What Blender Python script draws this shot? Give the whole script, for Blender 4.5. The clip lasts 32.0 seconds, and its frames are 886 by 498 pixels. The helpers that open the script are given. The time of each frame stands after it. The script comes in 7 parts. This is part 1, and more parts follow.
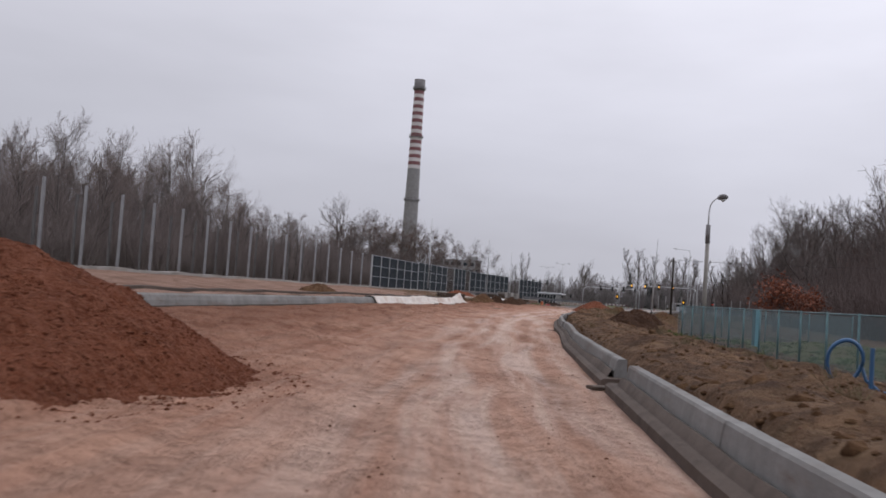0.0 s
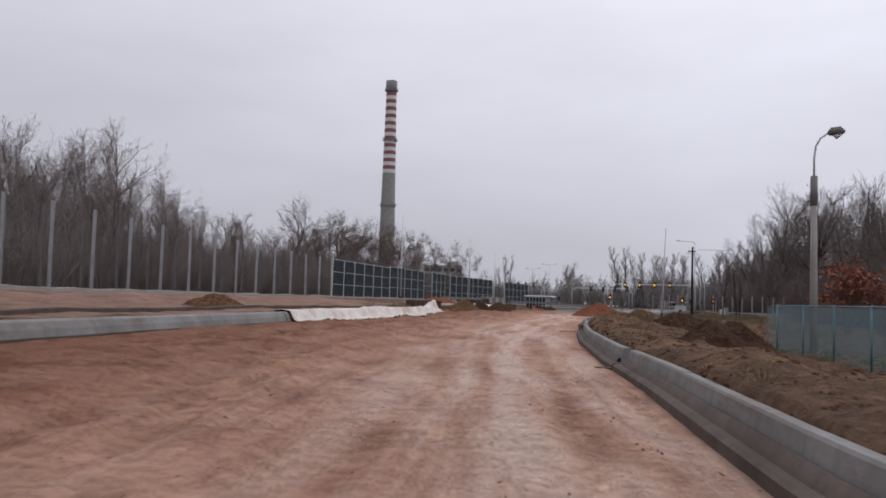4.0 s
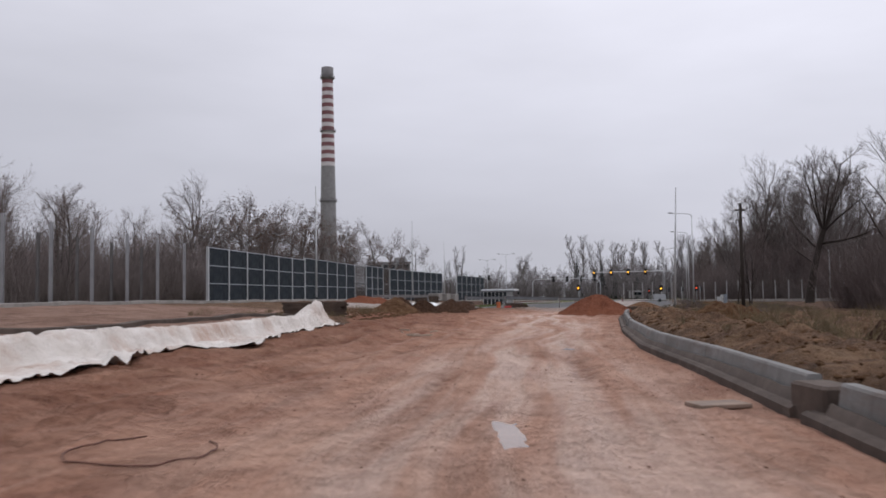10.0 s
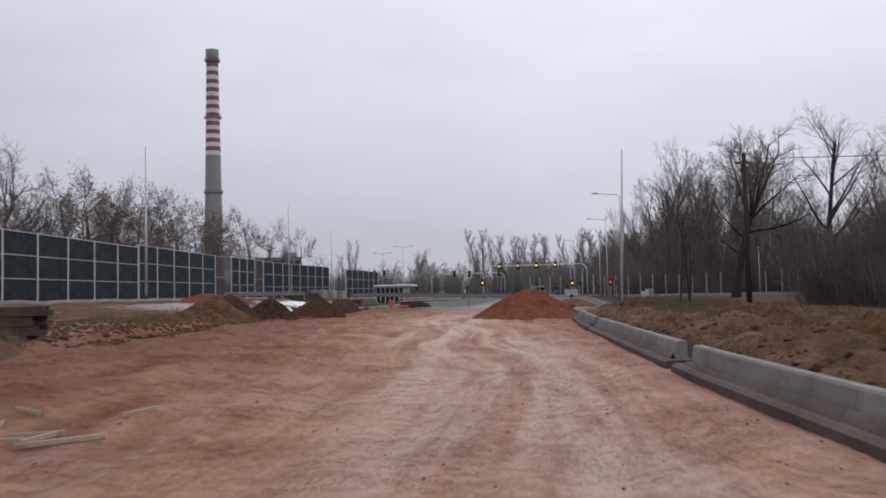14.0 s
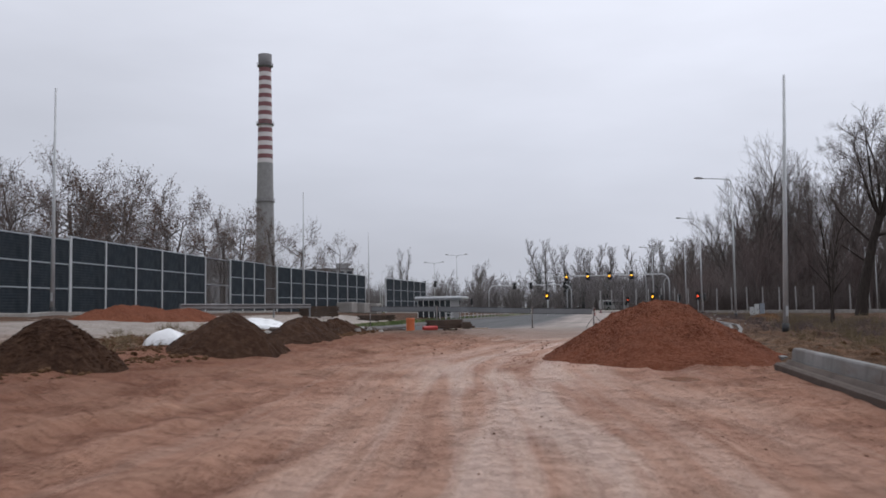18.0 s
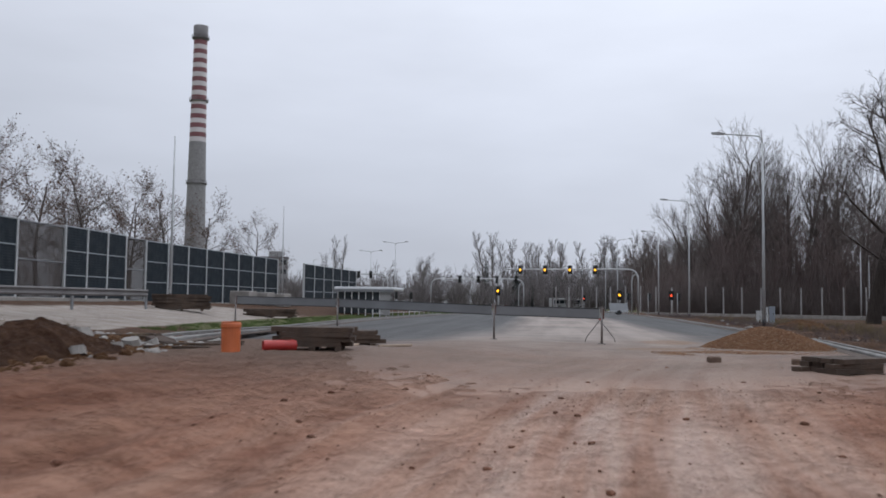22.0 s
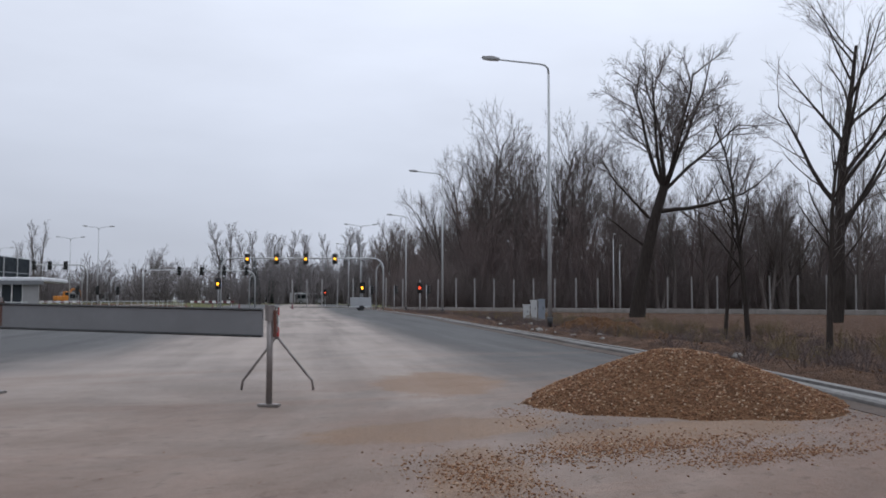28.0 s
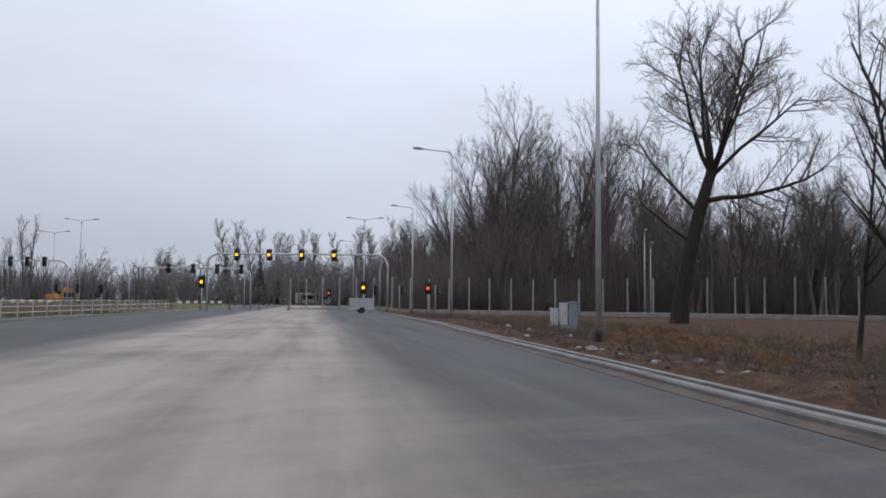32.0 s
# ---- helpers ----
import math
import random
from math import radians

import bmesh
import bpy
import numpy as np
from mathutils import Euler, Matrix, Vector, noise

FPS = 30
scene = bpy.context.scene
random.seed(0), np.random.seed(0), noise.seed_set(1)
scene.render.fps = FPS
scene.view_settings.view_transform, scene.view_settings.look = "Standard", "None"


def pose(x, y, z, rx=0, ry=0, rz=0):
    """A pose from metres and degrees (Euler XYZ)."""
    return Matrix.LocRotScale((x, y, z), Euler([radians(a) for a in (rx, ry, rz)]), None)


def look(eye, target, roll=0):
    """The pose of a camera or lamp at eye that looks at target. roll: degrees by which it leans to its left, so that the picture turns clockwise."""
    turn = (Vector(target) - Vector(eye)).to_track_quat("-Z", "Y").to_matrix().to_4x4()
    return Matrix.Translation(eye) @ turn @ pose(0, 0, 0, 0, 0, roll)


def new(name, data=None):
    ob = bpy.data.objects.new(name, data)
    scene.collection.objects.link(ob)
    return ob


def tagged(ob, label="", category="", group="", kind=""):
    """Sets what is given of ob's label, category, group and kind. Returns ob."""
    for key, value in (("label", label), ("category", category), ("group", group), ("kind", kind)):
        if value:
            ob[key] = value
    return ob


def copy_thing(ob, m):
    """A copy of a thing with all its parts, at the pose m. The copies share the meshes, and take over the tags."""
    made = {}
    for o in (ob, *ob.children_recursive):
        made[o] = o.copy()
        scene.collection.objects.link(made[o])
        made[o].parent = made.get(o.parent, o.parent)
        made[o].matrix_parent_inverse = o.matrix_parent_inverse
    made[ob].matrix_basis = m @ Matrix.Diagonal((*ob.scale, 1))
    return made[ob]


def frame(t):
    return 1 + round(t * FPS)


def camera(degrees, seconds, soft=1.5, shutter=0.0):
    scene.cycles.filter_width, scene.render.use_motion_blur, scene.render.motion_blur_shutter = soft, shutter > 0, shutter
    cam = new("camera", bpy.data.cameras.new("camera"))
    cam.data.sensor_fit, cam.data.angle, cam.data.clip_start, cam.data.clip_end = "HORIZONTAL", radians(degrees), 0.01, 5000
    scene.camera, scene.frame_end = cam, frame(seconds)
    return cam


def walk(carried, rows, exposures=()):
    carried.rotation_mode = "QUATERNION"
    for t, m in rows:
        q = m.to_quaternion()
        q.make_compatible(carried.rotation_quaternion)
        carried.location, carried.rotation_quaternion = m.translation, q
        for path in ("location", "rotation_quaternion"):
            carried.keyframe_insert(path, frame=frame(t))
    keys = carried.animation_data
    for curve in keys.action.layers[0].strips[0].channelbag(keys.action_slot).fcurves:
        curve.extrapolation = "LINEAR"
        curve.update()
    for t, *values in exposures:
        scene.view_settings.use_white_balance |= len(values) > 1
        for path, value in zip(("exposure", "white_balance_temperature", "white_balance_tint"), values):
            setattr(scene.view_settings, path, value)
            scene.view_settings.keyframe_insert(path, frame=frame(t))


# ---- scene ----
cam = camera(54.0, 32.0, soft=1.7, shutter=0.4)
PATH = [
    (0, (0.806, -0.045, 1.250), (0.405, 9.935, 1.740), 3.90),
    (0.5, (0.835, 2.020, 1.250), (0.420, 12.000, 1.729), 3.24),
    (1, (0.866, 4.092, 1.250), (0.462, 14.060, 1.938), 2.51),
    (1.5, (0.899, 6.167, 1.250), (0.479, 16.139, 1.876), 1.29),
    (2, (0.906, 8.295, 1.250), (0.467, 18.263, 1.914), 1.47),
    (2.5, (0.937, 10.443, 1.250), (0.474, 20.410, 1.903), 1.25),
    (3, (0.950, 12.653, 1.250), (0.516, 22.621, 1.925), 1.55),
    (3.5, (0.984, 14.963, 1.250), (0.681, 24.936, 1.917), 1.89),
    (4, (1.063, 17.296, 1.250), (0.878, 27.278, 1.834), 1.62),
    (4.5, (1.157, 19.644, 1.250), (1.104, 29.623, 1.884), 1.85),
    (6.5, (1.661, 29.274, 1.250), (1.823, 39.254, 1.861), -0.76),
    (7, (1.734, 31.650, 1.250), (1.791, 41.626, 1.948), -0.03),
    (7.5, (1.819, 34.009, 1.250), (1.778, 43.995, 1.778), 0.11),
    (8, (1.920, 36.404, 1.250), (1.805, 46.392, 1.732), -0.83),
    (8.5, (1.969, 38.845, 1.250), (1.825, 48.827, 1.823), -0.37),
    (9, (2.088, 41.323, 1.250), (2.134, 51.297, 1.960), 0.19),
    (9.5, (2.275, 43.833, 1.250), (2.518, 53.812, 1.848), -0.15),
    (10, (2.466, 46.273, 1.250), (2.856, 56.249, 1.818), -0.83),
    (10.5, (2.655, 48.777, 1.250), (3.115, 58.750, 1.815), 0.73),
    (11, (2.887, 51.220, 1.250), (3.332, 61.181, 2.011), -0.43),
    (11.5, (3.141, 53.633, 1.250), (3.591, 63.602, 1.903), -1.42),
    (12, (3.388, 56.029, 1.250), (3.980, 65.988, 1.938), -0.04),
    (12.5, (3.719, 58.400, 1.250), (4.569, 68.341, 1.925), -0.29),
    (13, (4.064, 60.645, 1.250), (5.174, 70.569, 1.788), -0.87),
    (13.5, (4.330, 62.863, 1.250), (5.691, 72.753, 1.830), -1.30),
    (14, (4.739, 65.155, 1.250), (6.298, 75.020, 1.760), -1.29),
    (14.5, (5.370, 67.456, 1.250), (7.029, 77.302, 1.806), -2.17),
    (16.5, (7.532, 78.327, 1.250), (8.723, 88.240, 1.820), -1.44),
    (17, (7.868, 80.867, 1.250), (8.909, 90.789, 1.944), -1.61),
    (17.5, (8.154, 83.342, 1.250), (9.084, 93.273, 1.969), -0.93),
    (18, (8.449, 85.779, 1.250), (9.316, 95.718, 1.932), -0.85),
    (18.5, (8.762, 88.183, 1.250), (9.568, 98.129, 1.901), -0.71),
    (19, (9.077, 90.612, 1.250), (9.843, 100.565, 1.843), -0.91),
    (19.5, (9.383, 93.107, 1.250), (10.166, 103.057, 1.882), 0.16),
    (20, (9.774, 95.638, 1.250), (10.698, 105.574, 1.897), 0.31),
    (20.5, (10.162, 98.328, 1.250), (11.250, 108.247, 1.908), 0.13),
    (21, (10.623, 100.980, 1.250), (11.864, 110.885, 1.848), 0.28),
    (21.5, (11.113, 103.476, 1.250), (12.503, 113.363, 1.811), 0.42),
    (22, (11.611, 105.772, 1.250), (13.101, 115.641, 1.872), 0.67),
    (22.5, (12.130, 107.885, 1.250), (13.822, 117.717, 1.928), 0.62),
    (23, (12.700, 109.830, 1.250), (14.797, 119.585, 1.919), 0.88),
    (23.5, (13.310, 111.603, 1.250), (15.853, 121.257, 1.825), 0.29),
    (24, (13.911, 113.247, 1.250), (16.896, 122.769, 1.903), 0.72),
    (24.5, (14.549, 114.671, 1.250), (17.840, 124.096, 1.827), 0.48),
    (25, (15.115, 115.921, 1.250), (18.547, 125.299, 1.786), 0.47),
    (25.5, (15.578, 117.011, 1.250), (19.173, 126.326, 1.793), 0.33),
    (27.5, (17.503, 120.740, 1.250), (21.627, 129.806, 2.152), -0.32),
    (28, (18.078, 121.831, 1.250), (22.308, 130.873, 1.831), 0.06),
    (28.5, (18.676, 122.987, 1.250), (23.029, 131.976, 1.749), 0.59),
    (29, (19.301, 124.263, 1.250), (23.602, 133.275, 1.788), 0.86),
    (29.5, (19.990, 125.592, 1.250), (24.231, 134.633, 1.772), 0.81),
    (30, (20.590, 126.855, 1.250), (24.808, 135.887, 2.044), 1.27),
    (30.5, (21.253, 128.073, 1.250), (25.452, 137.087, 2.305), 0.71),
    (31, (21.888, 129.254, 1.250), (26.064, 138.286, 2.241), 0.35),
    (31.5, (22.482, 130.445, 1.250), (26.634, 139.511, 2.006), 0.44),
    (32, (23.058, 131.658, 1.250), (27.135, 140.769, 1.850), 0.47),
]
EXPOSURES = [(0.0, -0.08, 6500, 13), (14.0, -0.06, 6450, 12), (19.0, -0.05, 6300, 9), (24.0, -0.05, 6150, 8), (32.0, -0.03, 6100, 8)]
walk(cam, [(t, look(eye, target, roll)) for t, eye, target, roll in PATH], EXPOSURES)

# ---- overcast daylight ----
SKY_DAY = bpy.data.worlds.new("overcast_sky")
scene.world = SKY_DAY
SKY_DAY.use_nodes = True
wn, wl = SKY_DAY.node_tree.nodes, SKY_DAY.node_tree.links
wn.clear()
w_out = wn.new("ShaderNodeOutputWorld")
w_bg = wn.new("ShaderNodeBackground")
w_bg.inputs["Strength"].default_value = 1.0
w_sky = wn.new("ShaderNodeTexSky")
w_sky.sky_type = "NISHITA"
w_sky.sun_disc = False
w_sky.sun_elevation, w_sky.sun_rotation = radians(60), radians(60)
w_hsv = wn.new("ShaderNodeHueSaturation")
w_hsv.inputs["Saturation"].default_value = 0.25
w_hsv.inputs["Value"].default_value = 0.1
w_geo = wn.new("ShaderNodeTexCoord")
w_sep = wn.new("ShaderNodeSeparateXYZ")
w_ramp = wn.new("ShaderNodeValToRGB")
cr = w_ramp.color_ramp
cr.elements[0].position, cr.elements[0].color = 0.0, (0.47, 0.485, 0.545, 1)
cr.elements[1].position, cr.elements[1].color = 1.0, (1.2, 1.23, 1.33, 1)
for pos, col in ((0.06, (0.50, 0.51, 0.575)), (0.16, (0.60, 0.615, 0.69)), (0.30, (0.74, 0.755, 0.84)), (0.55, (1.02, 1.04, 1.12))):
    el = cr.elements.new(pos)
    el.color = (*col, 1)
w_map = wn.new("ShaderNodeMapping")
w_map.inputs["Scale"].default_value = (1.4, 1.4, 5.0)
w_noise = wn.new("ShaderNodeTexNoise")
w_noise.inputs["Scale"].default_value, w_noise.inputs["Detail"].default_value = 1.6, 5.0
w_noise.inputs["Roughness"].default_value = 0.5
w_cloud = wn.new("ShaderNodeMapRange")
w_cloud.inputs["From Min"].default_value, w_cloud.inputs["From Max"].default_value = 0.3, 0.7
w_cloud.inputs["To Min"].default_value, w_cloud.inputs["To Max"].default_value = 0.90, 1.08
w_mul = wn.new("ShaderNodeVectorMath")
w_mul.operation = "SCALE"
w_side = wn.new("ShaderNodeMapRange")  # the cloud is thinner towards the east
for key_, val_ in (("From Min", -0.5), ("From Max", 1.0), ("To Min", 0.93), ("To Max", 1.42)):
    w_side.inputs[key_].default_value = val_
wl.new(w_sep.outputs["X"], w_side.inputs["Value"])
w_both = wn.new("ShaderNodeMath")
w_both.operation = "MULTIPLY"
wl.new(w_side.outputs["Result"], w_both.inputs[0])
w_mix = wn.new("ShaderNodeMix")
w_mix.data_type = "RGBA"
w_mix.inputs["Factor"].default_value = 0.12
for a, b in ((w_geo.outputs["Generated"], w_sep.inputs[0]), (w_sep.outputs["Z"], w_ramp.inputs["Fac"]), (w_geo.outputs["Generated"], w_map.inputs["Vector"]),
             (w_map.outputs["Vector"], w_noise.inputs["Vector"]), (w_noise.outputs["Fac"], w_cloud.inputs["Value"]), (w_ramp.outputs["Color"], w_mul.inputs[0]),
             (w_cloud.outputs["Result"], w_both.inputs[1]), (w_both.outputs[0], w_mul.inputs["Scale"]), (w_sky.outputs["Color"], w_hsv.inputs["Color"]), (w_mul.outputs["Vector"], w_mix.inputs["A"]),
             (w_hsv.outputs["Color"], w_mix.inputs["B"]), (w_mix.outputs["Result"], w_bg.inputs["Color"]), (w_bg.outputs["Background"], w_out.inputs["Surface"])):
    wl.new(a, b)
sun = new("sun", bpy.data.lights.new("sun", "SUN"))
sun.data.energy, sun.data.angle, sun.data.color = 0.5, radians(40), (1.0, 0.96, 0.9)
sun.matrix_world = look((0, 0, 50), (-24, -14, 0))


# ---- materials ----
class Mat:
    """A small builder for node materials."""

    def __init__(self, name, rough=0.8, metal=0.0):
        self.m = bpy.data.materials.new(name)
        self.m.use_nodes = True
        self.t = self.m.node_tree
        self.b = self.t.nodes["Principled BSDF"]
        self.b.inputs["Roughness"].default_value = rough
        self.b.inputs["Metallic"].default_value = metal
        self.pos = None

    def n(self, kind, **kw):
        node = self.t.nodes.new("ShaderNode" + kind)
        for k, val in kw.items():
            key = k.replace("_", " ")
            if key in node.inputs:
                node.inputs[key].default_value = val
        return node

    def link(self, a, b):
        self.t.links.new(a, b)

    def coords(self, scale=(1, 1, 1), uv=False):
        src = self.n("TexCoord").outputs["UV" if uv else "Object"]
        mp = self.n("Mapping")
        mp.inputs["Scale"].default_value = scale
        self.link(src, mp.inputs["Vector"])
        return mp.outputs["Vector"]

    def noise(self, scale, detail=4.0, rough=0.55, vec=None, lo=0.3, hi=0.7):
        nz = self.n("TexNoise", Scale=scale, Detail=detail, Roughness=rough)
        self.link(vec if vec else self.coords(), nz.inputs["Vector"])
        mr = self.n("MapRange")
        mr.inputs["From Min"].default_value, mr.inputs["From Max"].default_value = lo, hi
        self.link(nz.outputs["Fac"], mr.inputs["Value"])
        return mr.outputs["Result"]

    def mix(self, fac, a, b, blend="MIX"):
        mx = self.n("Mix")
        mx.data_type, mx.blend_type = "RGBA", blend
        for sock, val in ((mx.inputs["Factor"], fac), (mx.inputs["A"], a), (mx.inputs["B"], b)):
            if isinstance(val, bpy.types.NodeSocket):
                self.link(val, sock)
            elif isinstance(val, (int, float)):
                sock.default_value = val
            else:
                sock.default_value = (*val, 1)
        return mx.outputs["Result"]

    def math(self, op, a, b=0.0, clamp=False):
        mt = self.n("Math")
        mt.operation, mt.use_clamp = op, clamp
        for sock, val in ((mt.inputs[0], a), (mt.inputs[1], b)):
            if isinstance(val, bpy.types.NodeSocket):
                self.link(val, sock)
            else:
                sock.default_value = val
        return mt.outputs[0]

    def span(self, val, lo, hi, to_lo=0.0, to_hi=1.0):
        mr = self.n("MapRange")
        mr.interpolation_type = "SMOOTHSTEP"
        for key, v in (("From Min", lo), ("From Max", hi), ("To Min", to_lo), ("To Max", to_hi)):
            mr.inputs[key].default_value = v
        self.link(val, mr.inputs["Value"])
        return mr.outputs["Result"]

    def bump(self, height, dist=0.02, strength=0.6):
        bp = self.n("Bump")
        bp.inputs["Strength"].default_value, bp.inputs["Distance"].default_value = strength, dist
        self.link(height, bp.inputs["Height"])
        if self.b.inputs["Normal"].is_linked:
            self.link(self.b.inputs["Normal"].links[0].from_socket, bp.inputs["Normal"])
        self.link(bp.outputs["Normal"], self.b.inputs["Normal"])
        return self

    def color(self, c):
        if isinstance(c, bpy.types.NodeSocket):
            self.link(c, self.b.inputs["Base Color"])
        else:
            self.b.inputs["Base Color"].default_value = (*c, 1)
        return self

    def rough(self, r):
        self.link(r, self.b.inputs["Roughness"])
        return self


def plain(name, c, rough=0.7, metal=0.0, vary=0.25, scale=3.0, fine=40.0, bump=0.0):
    """One colour with stains at a large scale and grain at a small one."""
    m = Mat(name, rough, metal)
    dark = tuple(v * (1 - vary) for v in c)
    light = tuple(min(1, v * (1 + vary * 0.6)) for v in c)
    col = m.mix(m.noise(scale), dark, light)
    col = m.mix(m.math("MULTIPLY", m.noise(fine, 3), 0.35), col, dark)
    m.color(col)
    m.rough(m.span(m.noise(scale * 2.3), 0.0, 1.0, max(0.05, rough - 0.12), min(1, rough + 0.1)))
    if bump:
        m.bump(m.noise(fine, 4), bump, 0.6)
    return m.m


def mud_color(m, uv):
    """Reddish construction mud: damp clay patches, tyre-worn streaks along the road, crumbs and a pale compacted track.
    Shade of crevices and clods is put into the colour.
    """

    def stretch(sx, sy):
        mp = m.n("Mapping")
        mp.inputs["Scale"].default_value = (sx, sy, 1)
        m.link(uv, mp.inputs["Vector"])
        return mp.outputs["Vector"]

    warp = m.n("TexNoise", Scale=0.09, Detail=1.0)
    m.link(uv, warp.inputs["Vector"])
    bent = m.n("VectorMath")
    bent.operation = "MULTIPLY_ADD"
    m.link(warp.outputs["Color"], bent.inputs[0])
    bent.inputs[1].default_value = (1.5, 0.5, 0)
    m.link(uv, bent.inputs[2])

    def along(sx, sy):
        mp = m.n("Mapping")
        mp.inputs["Scale"].default_value = (sx, sy, 1)
        m.link(bent.outputs[0], mp.inputs["Vector"])
        return mp.outputs["Vector"]

    sep = m.n("SeparateXYZ")
    m.link(uv, sep.inputs[0])
    wide = m.math("ABSOLUTE", sep.outputs["X"])
    sides = m.span(wide, 2.6, 6.0, 0.3, 1.0)
    blot = m.noise(0.42, 5, 0.56, uv, 0.34, 0.66)
    tyre = m.noise(1.0, 3, 0.5, along(3.6, 0.06), 0.5, 0.62)
    groove = m.noise(1.0, 4, 0.6, along(5.2, 0.14), 0.54, 0.63)
    ruts = m.noise(1.0, 7, 0.66, along(1.1, 0.62), 0.53, 0.61)
    crest = m.noise(1.0, 5, 0.6, along(1.3, 0.5), 0.54, 0.68)
    fine = m.noise(1.0, 4, 0.58, stretch(3.0, 2.4), 0.32, 0.68)
    crumb = m.noise(1.0, 6, 0.75, stretch(7.0, 6.0), 0.6, 0.68)
    grit = m.noise(13.0, 5, 0.75, uv, 0.38, 0.66)
    col = m.mix(blot, (0.33, 0.157, 0.103), (0.52, 0.304, 0.216))
    col = m.mix(m.math("MULTIPLY", tyre, 0.34), col, (0.5, 0.335, 0.262))
    col = m.mix(m.math("MULTIPLY", crest, 0.4), col, (0.46, 0.3, 0.225))
    col = m.mix(m.math("MULTIPLY", groove, 0.26), col, (0.16, 0.066, 0.038))
    # crevice shade painted dark where the bump of the same noise lies low
    col = m.mix(m.math("MULTIPLY", m.math("MULTIPLY", ruts, sides), 0.8), col, (0.125, 0.045, 0.023))
    col = m.mix(m.span(wide, 2.2, 6.6, 0.0, 0.64), col, (0.2, 0.084, 0.049))
    col = m.mix(m.span(sep.outputs["X"], -6.0, -1.6, 0.42, 0.0), col, (0.17, 0.068, 0.038))
    # shadows of clods, painted as dark marks stretched across the road
    clod_shade = m.noise(1.0, 8, 0.72, stretch(0.75, 1.5), 0.54, 0.64)
    col = m.mix(m.math("MULTIPLY", m.math("MULTIPLY", clod_shade, sides), 0.8), col, (0.15, 0.06, 0.033))
    chip = m.noise(1.0, 8, 0.75, stretch(1.9, 3.2), 0.57, 0.64)
    col = m.mix(m.math("MULTIPLY", chip, m.span(wide, 1.0, 4.0, 0.42, 0.8)), col, (0.17, 0.072, 0.042))
    wob = m.math("MULTIPLY", m.math("SUBTRACT", m.noise(0.12, 2, 0.45, uv, 0.0, 1.0), 0.5), 3.2)
    off = m.math("ABSOLUTE", m.math("ADD", m.math("SUBTRACT", sep.outputs["X"], 0.3), wob))
    track = m.span(off, 0.4, 3.5, 1.0, 0.0)
    patch = m.noise(1.0, 4, 0.52, along(1.4, 0.09), 0.34, 0.66)
    track = m.math("MULTIPLY", track, m.span(patch, 0.15, 0.85, 0.15, 1.0))
    col = m.mix(m.math("MULTIPLY", track, 0.78), col, (0.63, 0.455, 0.37))
    col = m.mix(m.math("MULTIPLY", crumb, 0.5), col, (0.17, 0.08, 0.05))
    col = m.mix(m.math("MULTIPLY", grit, 0.16), col, (0.2, 0.1, 0.066))
    m.b.inputs["Specular IOR Level"].default_value = 0.18
    return col, ruts, fine, grit, track


